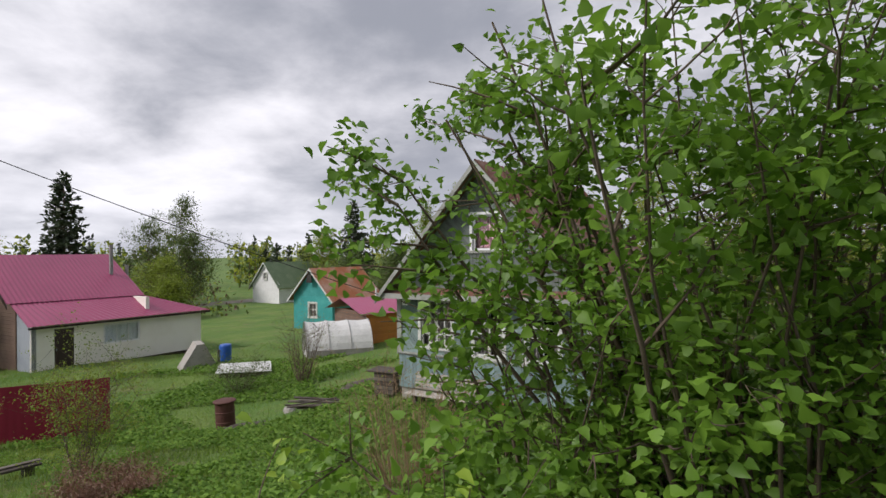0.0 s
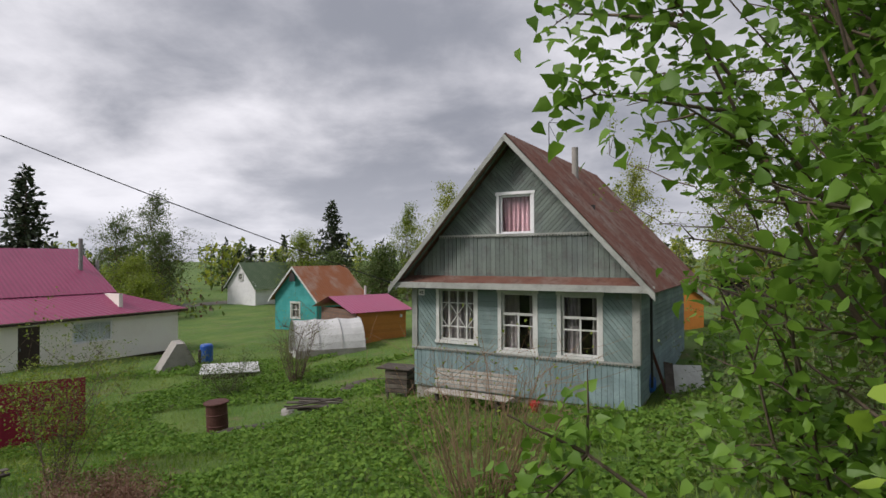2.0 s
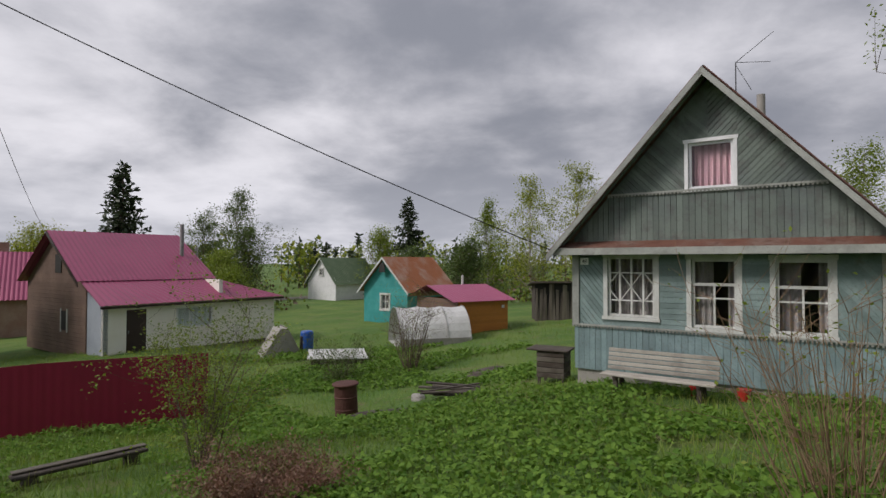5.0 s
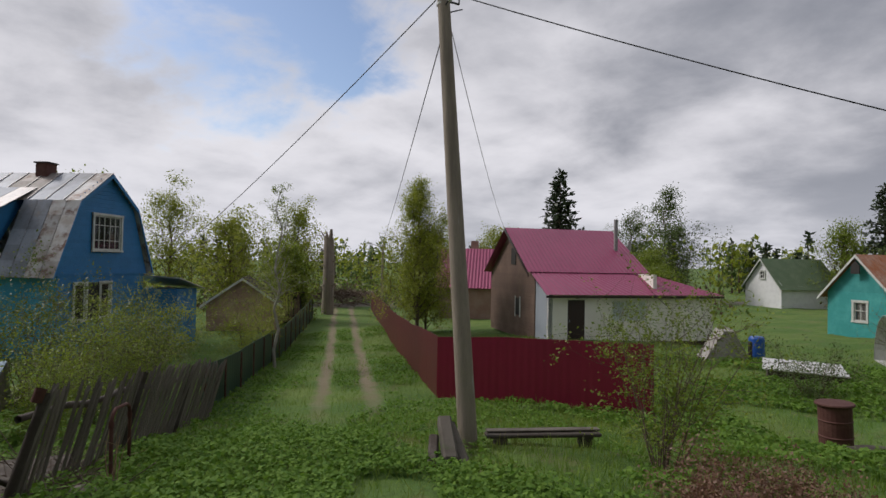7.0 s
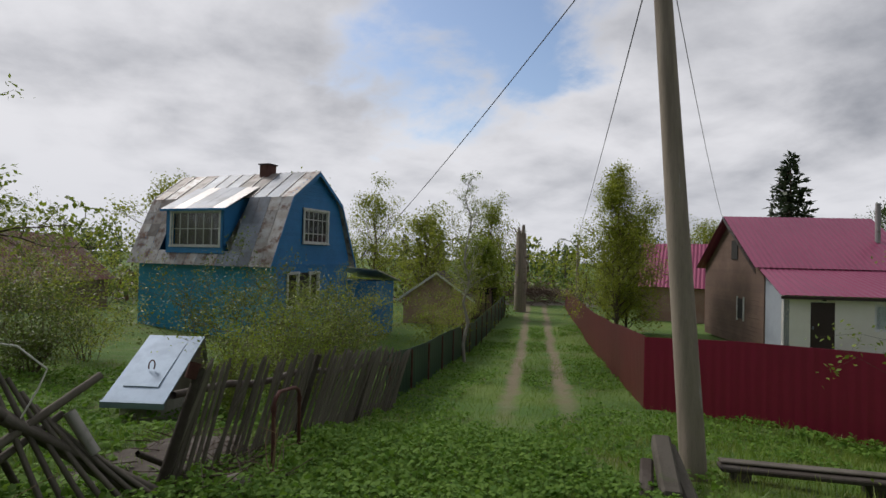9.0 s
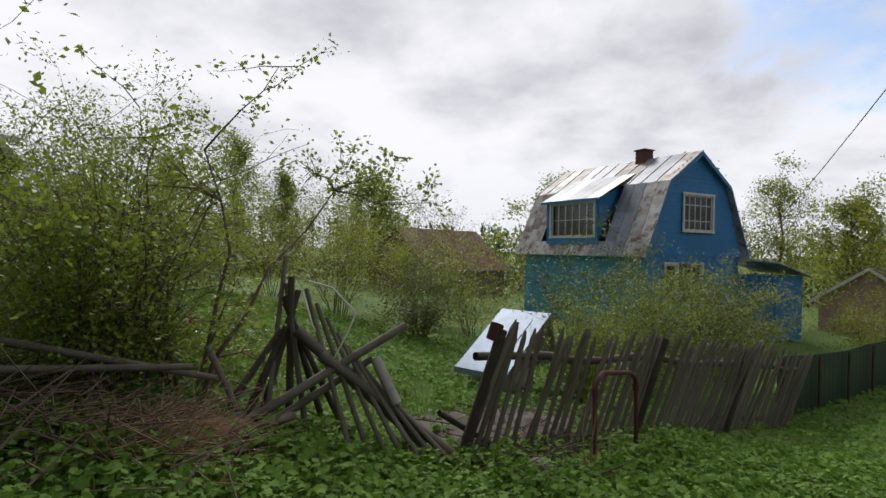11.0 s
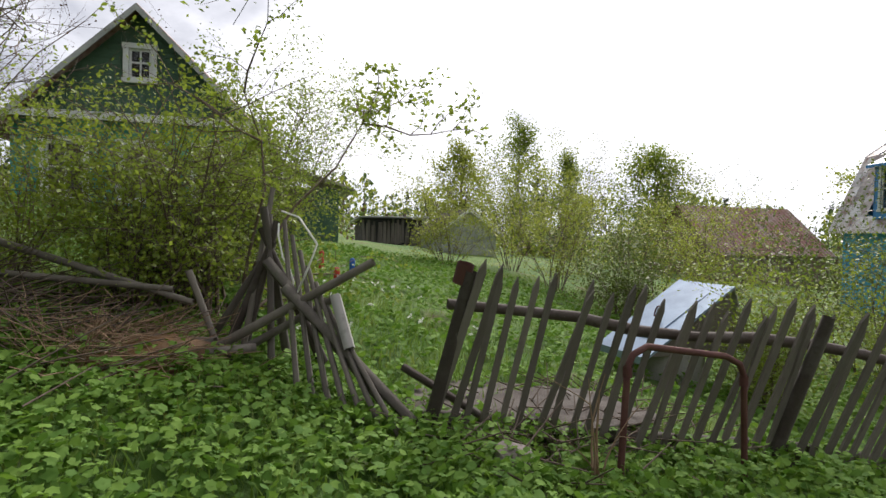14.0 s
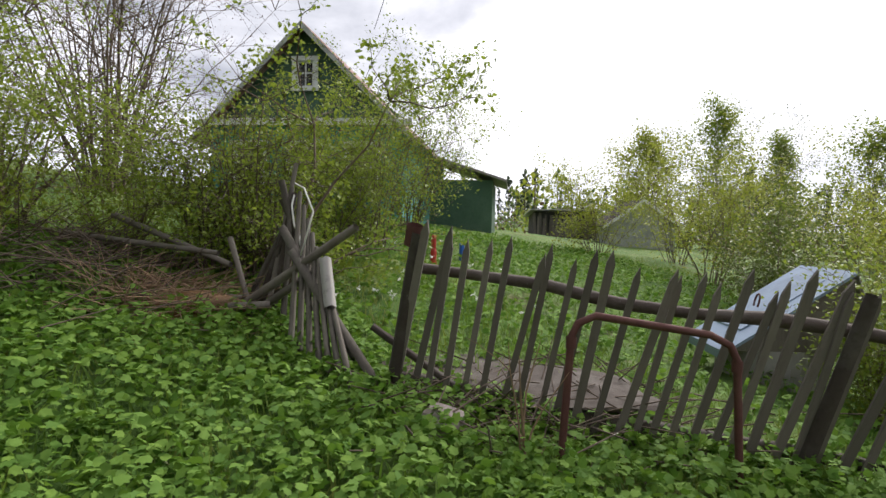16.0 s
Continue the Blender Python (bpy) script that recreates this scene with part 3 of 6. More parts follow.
def spruce(x, y, height, radius, seed, label, z=None, name="spruce"):
    rng = np.random.default_rng(seed)
    ob = tagged(new(name), label, "tree", "spruces")
    ob.matrix_world = pose(x, y, (gz(x, y) if z is None else z))
    tubes("trunk", [(np.zeros(3), np.array((0, 0, height)), height * 0.018, 0.02)], M_BARK, ob, sides=7)
    pts, al, segs = [], [], []
    levels = int(height * 2.6)
    for i in range(levels):
        f = (i + 0.5) / levels
        h = height * (0.06 + 0.94 * f)
        for k in range(6):
            a = rng.uniform(0, 6.28)
            L = radius * (1 - f) ** 0.85 * rng.uniform(0.6, 1.15) + 0.15
            d = np.array((math.cos(a), math.sin(a), -0.25 + 0.5 * f))
            segs.append((np.array((0, 0, h)), np.array((0, 0, h)) + d * L, 0.03, 0.008))
            m = max(3, int(L * 9))
            for j in range(m):
                g = (j + rng.random()) / m
                pts.append(np.array((0, 0, h)) + d * L * g + rng.normal(0, 0.06, 3) - np.array((0, 0, 0.12 * g)))
                al.append(d + rng.normal(0, 0.6, 3))
    tagged(tubes("branch", segs, M_BARK, ob, sides=3), kind="stuff")
    tagged(leaves("needles", pts, height * 0.045, L_SPRUCE, ob, shape="tuft", rng=rng, along=np.array(al)), kind="stuff")
    return ob


# ---------------- ground ----------------
def axis(lo, hi, fine_lo, fine_hi, step):
    mid = np.arange(fine_lo, fine_hi + step, step)
    def out(d):
        k, s, r = 0.0, step, []
        while k < d:
            s *= 1.13
            k += s
            r.append(k)
        return np.array(r)
    return np.concatenate([fine_lo - out(fine_lo - lo)[::-1], mid, fine_hi + out(hi - fine_hi)])


gx, gy = axis(-1500, 1500, -30, 6, 0.25), axis(-1500, 1500, -8, 30, 0.25)
GX, GY = np.meshgrid(gx, gy)
GZ = ground_z(GX, GY)
nx_, ny_ = len(gx), len(gy)
idx = np.arange(nx_ * ny_).reshape(ny_, nx_)
GF = np.stack([idx[:-1, :-1], idx[:-1, 1:], idx[1:, 1:], idx[1:, :-1]], -1).reshape(-1, 4)
m_ground, n, l, b = nodes_of("grass_and_soil")
nt = m_ground.node_tree
green = mixc(nt, ramp(nt, noise_of(nt, 0.35, 6), 0.4, 0.65), (0.072, 0.15, 0.018), (0.13, 0.195, 0.032))
green = mixc(nt, ramp(nt, noise_of(nt, 9.0, 8, rough=0.75), 0.5, 0.75), green, (0.035, 0.062, 0.014))
green = mixc(nt, ramp(nt, noise_of(nt, 0.9, 7, rough=0.7), 0.55, 0.74), green, (0.17, 0.135, 0.07))
tcn = n.new("ShaderNodeTexCoord")
sp = n.new("ShaderNodeSeparateXYZ")
l.new(tcn.outputs["Object"], sp.inputs[0])


def gmath(op, a, b_=None):
    k = n.new("ShaderNodeMath")
    k.operation = op
    for i, v in enumerate((a, b_)):
        if isinstance(v, (int, float)):
            k.inputs[i].default_value = v
        elif v is not None:
            l.new(v, k.inputs[i])
    return k.outputs[0]


# the two wheel tracks of the lane are trodden bare
ax_ = gmath("SUBTRACT", sp.outputs[0], float(LANE_A[0]))
ay_ = gmath("SUBTRACT", sp.outputs[1], float(LANE_A[1]))
acr = gmath("ADD", gmath("MULTIPLY", ax_, float(-LANE_D[1])), gmath("MULTIPLY", ay_, float(LANE_D[0])))
alo = gmath("ADD", gmath("MULTIPLY", ax_, float(LANE_D[0])), gmath("MULTIPLY", ay_, float(LANE_D[1])))
off = gmath("ABSOLUTE", gmath("SUBTRACT", gmath("ABSOLUTE", gmath("ADD", acr, gmath("MULTIPLY", gmath("SUBTRACT", noise_of(nt, 0.5, 3), 0.5), 0.5))), 0.7))
bare = ramp(nt, gmath("ADD", off, gmath("MULTIPLY", noise_of(nt, 2.5, 6), 0.5)), 0.55, 0.33)
bare = gmath("MULTIPLY", gmath("MULTIPLY", bare, ramp(nt, alo, -6.0, 2.0)), ramp(nt, alo, 42.0, 40.0))
green = mixc(nt, gmath("MULTIPLY", bare, 0.9), green, (0.22, 0.175, 0.115))
# a cross road at the far end
cross = gmath("ABSOLUTE", gmath("SUBTRACT", alo, 40.0))
green = mixc(nt, ramp(nt, cross, 2.6, 1.6), green, (0.19, 0.165, 0.135))
l.new(green, b.inputs["Base Color"])
b.inputs["Roughness"].default_value = 0.95
bp = n.new("ShaderNodeBump")
bp.inputs["Strength"].default_value, bp.inputs["Distance"].default_value = 0.8, 0.05
l.new(noise_of(nt, 14, 8, rough=0.75), bp.inputs["Height"])
l.new(bp.outputs[0], b.inputs["Normal"])
ground = quick("ground", np.stack([GX, GY, GZ], -1).reshape(-1, 3), GF, m_ground, smooth=True)
tagged(ground, "sloping village ground of grass and bare earth", "ground", kind="structure")


# ---------------- windows ----------------
def window(parent, x0, x1, z0, z1, y, casing, bars_x, bars_z, mat, curtain=None, wide=0.09, diag=False, sash=0.05, proud=0.03):
    """Casing boards, sash, bars, glass and curtain; bars as fractions of the opening."""
    w = tagged(new("window"), "")
    w.parent = parent
    if casing:
        box("casing", x0 - wide, x0, y - proud, y + 0.02, z0, z1, mat, w)
        box("casing", x1, x1 + wide, y - proud, y + 0.02, z0, z1, mat, w)
        box("casing", x0 - wide - 0.02, x1 + wide + 0.02, y - proud - 0.008, y + 0.02, z1, z1 + wide, mat, w)
        box("sill", x0 - wide - 0.02, x1 + wide + 0.02, y - proud - 0.03, y + 0.02, z0 - wide * 0.8, z0, mat, w)
    yy = y + 0.05
    for a, b_, c, d in ((x0, x0 + sash, z0, z1), (x1 - sash, x1, z0, z1), (x0 + sash, x1 - sash, z0, z0 + sash), (x0 + sash, x1 - sash, z1 - sash, z1)):
        box("sash", a, b_, yy - 0.02, yy + 0.03, c, d, mat, w)
    for f, lo, hi in bars_x:
        xx = x0 + (x1 - x0) * f
        box("glazing_bar", xx - 0.018, xx + 0.018, yy - 0.012, yy + 0.02, z0 + (z1 - z0) * lo, z0 + (z1 - z0) * hi, mat, w)
    for f, t in bars_z:
        zc = z0 + (z1 - z0) * f
        box("glazing_bar", x0 + sash, x1 - sash, yy - 0.016, yy + 0.021, zc - t, zc + t, mat, w)
    if diag:
        for i in range(3):
            cx = x0 + (x1 - x0) * (0.5 * i)
            for s in (-1, 1):
                if 0 <= i + s * 0.5 <= 2:
                    for up_ in (-1, 1):
                        p = np.array((cx, y + 0.015, (z0 + z1) / 2 + up_ * 0.02))
                        q = np.array((cx + s * (x1 - x0) * 0.25, y + 0.015, (z0 + z1) / 2 + up_ * (z1 - z0) * 0.24 + up_ * 0.02))
                        tubes("grille_bar", [(p, q, 0.012, 0.012)] if i != 1 else [(np.array((cx, y + 0.015, (z0 + z1) / 2 - up_ * (z1 - z0) * 0.0)), q, 0.012, 0.012)], mat, w, sides=4)
    gl = box("pane", x0 + sash, x1 - sash, yy + 0.002, yy + 0.006, z0 + sash, z1 - sash, M_GLASS, w)
    gl.visible_shadow = False
    if curtain:
        n_ = 40
        vs, fs = [], []
        for i in range(n_ + 1):
            f = i / n_
            o = 0.025 * math.sin(f * 45) + 0.01 * math.sin(f * 19 + 1)
            vs += [(x0 + (x1 - x0) * f, yy + 0.14 + o, z0 - 0.05), (x0 + (x1 - x0) * f, yy + 0.14 + o, z1 + 0.05)]
        fs = [(2 * i, 2 * i + 2, 2 * i + 3, 2 * i + 1) for i in range(n_)]
        if curtain[1] < 1:
            vs = [v for v in vs]
            k = int(n_ * curtain[1])
            fs = fs[:k] + fs[n_ - k // 2:]
        solid("curtain", vs, fs, curtain[0], w)
    return w


# ---------------- weathered grey-blue house ----------------
def grey_house():
    H = tagged(new("house"), "weathered grey-blue wooden house with rusty red roof", "house")
    H.matrix_world = pose(-2.50, 14.62, -2.4, 0, 0, -28.85)
    W, D = 5.5, 7.0
    sill, trim, eave, apex = 0.68, 1.52, 3.2, 6.5     # heights over the house's origin
    mid = W / 2
    box("foundation", 0.05, W - 0.05, 0.06, D, -0.6, sill, M_CONCRETE, H, "grey concrete foundation")
    holes = [(0.75, 1.72, 1.75, 3.0), (2.42, 3.22, 1.62, 2.95), (3.85, 4.68, 1.6, 2.93)]
    wall_with_openings("wall", 0, W, sill, eave, 0.02, 0.16, holes, M_GREYBLUE, H)
    box("wall", 0, 0.14, 0.16, D, sill, eave, M_GREYBLUE, H)
    box("wall", W - 0.14, W, 0.16, D, sill, eave, M_GREYBLUE, H)
    box("wall", 0.14, W - 0.14, D - 0.14, D, sill, eave, M_GREYBLUE, H)
    # room and attic surfaces coloured near-black in place of indoor shade
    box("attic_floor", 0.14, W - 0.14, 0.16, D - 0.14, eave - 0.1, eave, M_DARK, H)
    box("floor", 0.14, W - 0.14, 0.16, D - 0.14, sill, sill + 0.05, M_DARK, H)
    box("dark_room_panel", 0.14, W - 0.14, 1.6, 1.7, sill + 0.05, eave - 0.1, M_DARK, H)
    # gable with its own opening
    ga = (2.38, 3.18, 4.32, 5.22)
    def roof_z(x):
        return apex - abs(x - mid) * (apex - eave - 0.05) / (mid + 0.2)
    prism("gable", [(0.0, eave), (ga[0], eave), (ga[0], roof_z(ga[0]) - 0.05), (0.0, roof_z(0.0) - 0.05)], 0.02, 0.12, M_GREYGABLE, H)
    prism("gable", [(ga[1], eave), (W, eave), (W, roof_z(W) - 0.05), (ga[1], roof_z(ga[1]) - 0.05)], 0.02, 0.12, M_GREYGABLE, H)
    prism("gable", [(ga[0], eave), (ga[1], eave), (ga[1], ga[2]), (ga[0], ga[2])], 0.02, 0.12, M_GREYGABLE, H)
    prism("gable", [(ga[0], ga[3]), (ga[1], ga[3]), (ga[1], roof_z(ga[1]) - 0.05), (mid, apex - 0.05), (ga[0], roof_z(ga[0]) - 0.05)], 0.02, 0.12, M_GREYGABLE, H)
    prism("gable", [(0, eave), (W, eave), (mid, apex - 0.05)], D - 0.12, D, M_GREYGABLE, H)
    # panel close behind the attic pane, its shade painted in
    box("dark_attic_panel", 1.2, W - 1.2, 1.2, 1.25, eave, 5.0, M_DARK, H)
    # boards of the front: upright below, level between the windows, slanting at the corners
    planks([(0.02, sill - 0.1), (W - 0.02, sill - 0.1), (W - 0.02, trim), (0.02, trim)], 90, 0.125, 0.02, 0.02, M_TEALBOARD, H)
    planks([(0.13, trim), (0.66, trim), (0.66, 2.98), (0.13, 2.98)], -50, 0.09, 0.02, 0.02, M_GREYBLUE, H)
    planks([(4.77, trim), (W - 0.13, trim), (W - 0.13, 2.86), (4.77, 2.86)], -50, 0.09, 0.02, 0.02, M_GREYBLUE, H)
    for a, b_ in ((1.81, 2.33), (3.31, 3.76)):
        planks([(a, trim), (b_, trim), (b_, eave - 0.02), (a, eave - 0.02)], 0, 0.11, 0.02, 0.02, M_GREYBLUE, H)
    planks([(0.13, 3.09), (1.81, 3.09), (1.81, eave - 0.02), (0.13, eave - 0.02)], 0, 0.1, 0.02, 0.02, M_GREYBLUE, H)
    planks([(2.33, 3.04), (3.31, 3.04), (3.31, eave - 0.02), (2.33, eave - 0.02)], 0, 0.08, 0.02, 0.02, M_GREYBLUE, H)
    planks([(3.76, 3.02), (W - 0.13, 3.02), (W - 0.13, eave - 0.02), (3.76, eave - 0.02)], 0, 0.09, 0.02, 0.02, M_GREYBLUE, H)
    for h, z0 in zip(holes, (trim, trim, trim)):
        planks([(h[0] - 0.09, z0), (h[1] + 0.09, z0), (h[1] + 0.09, h[2] - 0.08), (h[0] - 0.09, h[2] - 0.08)], 0, 0.1, 0.02, 0.02, M_GREYBLUE, H)
    belt = 4.28
    xb = (apex - 0.05 - belt) * (mid + 0.2) / (apex - eave - 0.05)
    planks([(0.0, eave + 0.12), (W, eave + 0.12), (mid + xb, belt), (mid - xb, belt)], 90, 0.115, 0.02, 0.02, M_GREYGABLE, H)
    for s in (-1, 1):
        x_in = ga[0] if s < 0 else ga[1]
        planks([(mid + s * xb, belt), (x_in + s * 0.07, belt), (x_in + s * 0.07, roof_z(x_in + s * 0.07) - 0.06)][::s], 45 * s, 0.085, 0.02, 0.02, M_GREYGABLE, H)
        planks([(mid, ga[3] + 0.07), (x_in + s * 0.07, ga[3] + 0.07), (x_in + s * 0.07, roof_z(x_in + s * 0.07) - 0.06), (mid, apex - 0.08)][::s], 45 * s, 0.085, 0.02, 0.02, M_GREYGABLE, H)
    # corner boards, toothed trims, eave board, rakes
    box("corner_board", -0.03, 0.12, -0.035, 0.02, trim, eave, M_PALEGREY, H)
    box("corner_board", W - 0.12, W + 0.03, -0.035, 0.02, trim, eave, M_PALEGREY, H)
    for z_, x0, x1 in ((trim, -0.03, W + 0.03), (belt, mid - xb, mid + xb)):
        bm = bmesh.new()
        add_box(bm, x0, x1, -0.05, 0.0, z_, z_ + 0.035)
        k = x0
        while k < x1 - 0.06:
            add_box(bm, k, k + 0.035, -0.045, -0.012, z_ - 0.035, z_)
            k += 0.07
        part("toothed_trim", bm, M_PALEGREY, H, "toothed pale trim board")
    slab("skirt_roof", [(-0.35, -0.42, eave - 0.04), (W + 0.35, -0.42, eave - 0.04), (W + 0.2, 0.0, eave + 0.13), (-0.2, 0.0, eave + 0.13)], 0.03, M_RUSTROOF, H, "rusty sheet skirt below the gable")
    box("eave_board", -0.4, W + 0.4, -0.46, -0.425, eave - 0.16, eave - 0.02, M_PALEGREY, H)
    box("soffit", -0.3, W + 0.3, -0.42, 0.0, eave - 0.09, eave - 0.07, M_GREYGABLE, H)
    run, drop = mid + 0.42, (mid + 0.42) * (apex - eave - 0.05) / (mid + 0.2)
    for s in (-1, 1):
        lo, hi = (mid + s * run, apex + 0.05 - drop), (mid, apex + 0.05)
        corrugated("roof", (hi[0], -0.5, hi[1]), (hi[0], D + 0.3, hi[1]), (lo[0], D + 0.3, lo[1]), (lo[0], -0.5, lo[1]), 0.16, 0.022 * -s, M_RUSTROOF, H, "rusty red roofing iron")
        t = 0.15
        prism("bargeboard", [(lo[0], lo[1] - 0.02), (hi[0], hi[1] - 0.02), (hi[0], hi[1] - 0.02 - t), (lo[0], lo[1] - 0.02 - t)], -0.53, -0.49, M_PALEGREY, H)
        prism("rafter", [(lo[0], lo[1] - 0.03), (hi[0], hi[1] - 0.03), (hi[0], hi[1] - 0.1), (lo[0], lo[1] - 0.1)], -0.2, -0.14, M_GREYGABLE, H)
    window(H, *holes[0], 0.02, True, [(0.25, 0.04, 0.96), (0.5, 0.04, 0.96), (0.75, 0.04, 0.96)], [(0.27, 0.012), (0.73, 0.012)], M_WHITETRIM, (M_CURTAIN, 1), diag=True)
    for h in holes[1:]:
        window(H, *h, 0.02, True, [(0.5, 0.04, 0.62)], [(0.63, 0.028), (0.43, 0.014)], M_WHITETRIM, (M_CURTAIN, 0.45))
    window(H, *ga, 0.02, True, [], [], M_WHITECLEAN, (M_PINKCURTAIN, 1), wide=0.07)
    # side wall boards
    for i in range(22):
        z_ = sill + i * 0.115
        box("plank", W, W + 0.02, 0.02, D, z_, z_ + 0.107, M_TEALBOARD if z_ < trim else M_GREYBLUE, H)
    box("corner_board", W + 0.02, W + 0.04, -0.035, 0.12, trim, eave, M_PALEGREY, H)
    tubes("chimney_pipe", [(np.array((mid + 0.55, 3.0, 5.4)), np.array((mid + 0.55, 3.0, 6.75)), 0.09, 0.09)], M_CONCRETE, H, "pale asbestos chimney pipe", sides=12)
    tubes("downpipe", [(np.array((W + 0.1, 0.9, 0.9)), np.array((W + 0.1, 0.9, eave)), 0.03, 0.03)], M_WIRE, H, sides=8)
    an = [(np.array((mid + 0.2, 1.9, 6.2)), np.array((mid + 0.2, 1.9, 7.25)), 0.014, 0.012), (np.array((mid + 0.2, 1.9, 7.25)), np.array((mid + 0.95, 1.7, 7.7)), 0.008, 0.006),
          (np.array((mid + 0.2, 1.9, 7.25)), np.array((mid + 0.85, 2.1, 7.2)), 0.008, 0.006), (np.array((mid + 0.2, 1.9, 7.2)), np.array((mid + 0.5, 1.9, 6.6)), 0.006, 0.006)]
    tubes("antenna", an, M_WIRE, H, "thin wire aerial")
    plate = box("number_plate", 0.16, 0.34, -0.03, -0.018, 2.83, 2.98, M_WHITECLEAN, H, "white plate with the number 48")
    cu = bpy.data.curves.new("number", "FONT")
    cu.body, cu.size, cu.extrude, cu.align_x = "48", 0.11, 0.002, "CENTER"
    tmp = new("number", cu)
    me = bpy.data.meshes.new_from_object(tmp)
    bpy.data.objects.remove(tmp)
    me.materials.clear()
    me.materials.append(M_WIRE)
    num = new("number", me)
    num.parent = plate
    num.matrix_local = pose(0.25, -0.033, 2.865, 90, 0, 0)
    bm = bmesh.new()
    add_box(bm, 0.18, 0.34, -0.1, -0.02, 3.04, 3.14)
    part("meter_box", bm, M_WIRE, H, "small dark meter box")
    return H


grey_house()


def garden_bench():
    B = tagged(new("bench"), "pale slatted wooden bench before the grey house", "bench")
    B.matrix_world = pose(-1.98, 13.55, gz(-1.1, 13.1) - 0.1, 0, 0, -28.85)
    for i in range(5):
        box("seat_slat", 0, 2.05, -0.42 + i * 0.085, -0.355 + i * 0.085, 0.43, 0.46, M_PALEWOOD, B, bevel=0.006)
    for i in range(5):
        box("back_slat", 0, 2.05, 0.06 + i * 0.022, 0.085 + i * 0.022, 0.48 + i * 0.085, 0.55 + i * 0.085, M_PALEWOOD, B, bevel=0.006)
    for x in (0.25, 1.75):
        box("leg", x, x + 0.08, -0.36, -0.28, -0.1, 0.43, M_DARKWOOD, B)
        box("leg", x, x + 0.08, 0.0, 0.06, -0.1, 0.43, M_DARKWOOD, B)
        box("bracket", x, x + 0.06, -0.4, 0.06, 0.38, 0.43, M_DARKWOOD, B)
    return B


garden_bench()


# ---------------- crimson-roofed house ----------------
def crimson_house():
    H = tagged(new("house"), "white house with crimson metal tile roof and lean-to", "house")
    H.matrix_world = pose(-21.6, 24.75, -3.75, 0, 0, 61.0)
    # local x runs along the white front, y goes back from it
    e, brk, rid = 2.32, 3.32, 5.75
    hole = [(3.3, 5.25, 1.0, 2.05)]
    wall_with_openings("wall", 0, 9.0, -0.2, e, 0, 0.2, hole + [(0.98, 1.88, 0.05, 2.06)], M_PLASTER, H)
    box("wall", 8.8, 9.0, 0.2, 8.0, -0.2, e, M_PLASTER, H)
    prism_pts = [(-0.2, 0.0), (e, 0.0), (brk - 0.05, 1.6), (-0.2, 1.6)]
    bm = bmesh.new()
    for x0, x1 in ((0.0, 0.2),):
        a = [bm.verts.new((x0, y, z)) for z, y in prism_pts]
        b_ = [bm.verts.new((x1, y, z)) for z, y in prism_pts]
        bm.faces.new(a), bm.faces.new(b_[::-1])
        for i in range(4):
            bm.faces.new((a[i], a[(i + 1) % 4], b_[(i + 1) % 4], b_[i]))
    part("side_wall", bm, M_PLASTERGREY, H, "grey-blue clad side of the lean-to")
    bm = bmesh.new()
    pts = [(1.6, -0.2), (8.6, -0.2), (8.6, brk), (5.1, rid - 0.05), (1.6, brk - 0.05)]
    a = [bm.verts.new((-0.03, y, z)) for y, z in pts]
    b_ = [bm.verts.new((0.2, y, z)) for y, z in pts]
    bm.faces.new(a), bm.faces.new(b_[::-1])
    for i in range(5):
        bm.faces.new((a[i], a[(i + 1) % 5], b_[(i + 1) % 5], b_[i]))
    part("gable_wall", bm, M_BROWNSIDING, H, "brown clapboard gable wall")
    for i in range(28):
        z = i * 0.19
        y0, y1 = 1.62, 8.58
        if z > brk - 0.2:
            f = (z - brk + 0.2) / (rid - brk)
            y0, y1 = 1.62 + f * 3.5, 8.58 - f * 3.5
        if y1 - y0 > 0.2:
            box("plank", -0.05, -0.03, y0, y1, z, z + 0.175, M_BROWNSIDING, H)
    # solid near-black boxes for panes, with the dark of the room painted in
    gw = box("gable_window", -0.09, -0.05, 3.6, 4.2, 1.0, 1.9, M_DARK, H)
    box("gable_window_frame", -0.1, -0.06, 3.5, 3.6, 0.9, 2.0, M_WHITETRIM, H)
    box("gable_window_frame", -0.1, -0.06, 4.2, 4.3, 0.9, 2.0, M_WHITETRIM, H)
    box("gable_window", -0.09, -0.05, 4.3, 5.0, 3.7, 4.6, M_DARK, H)
    box("back_wall", 0.2, 5.9, 8.4, 8.6, -0.2, brk, M_BROWNSIDING, H)
    prism("end_wall", [(5.7, -0.2), (5.9, -0.2), (5.9, brk), (5.7, brk)], 0.2, 8.4, M_PLASTER, H)
    bm = bmesh.new()
    a = [bm.verts.new((5.75, y, z)) for y, z in ((1.6, brk), (8.6, brk), (5.1, rid - 0.06))]
    b_ = [bm.verts.new((5.9, y, z)) for y, z in ((1.6, brk), (8.6, brk), (5.1, rid - 0.06))]
    bm.faces.new(a), bm.faces.new(b_[::-1])
    for i in range(3):
        bm.faces.new((a[i], a[(i + 1) % 3], b_[(i + 1) % 3], b_[i]))
    part("end_gable", bm, M_BROWNSIDING, H)
    corrugated("roof", (-0.45, 5.1, rid), (6.2, 5.1, rid), (6.4, 1.55, brk + 0.03), (-0.45, 1.55, brk + 0.03), 0.22, 0.01, M_MAGENTA, H, "crimson metal roof tiles")
    corrugated("roof", (6.2, 5.1, rid), (-0.45, 5.1, rid), (-0.45, 8.9, brk - 0.1), (6.2, 8.9, brk - 0.1), 0.22, 0.01, M_MAGENTA, H)
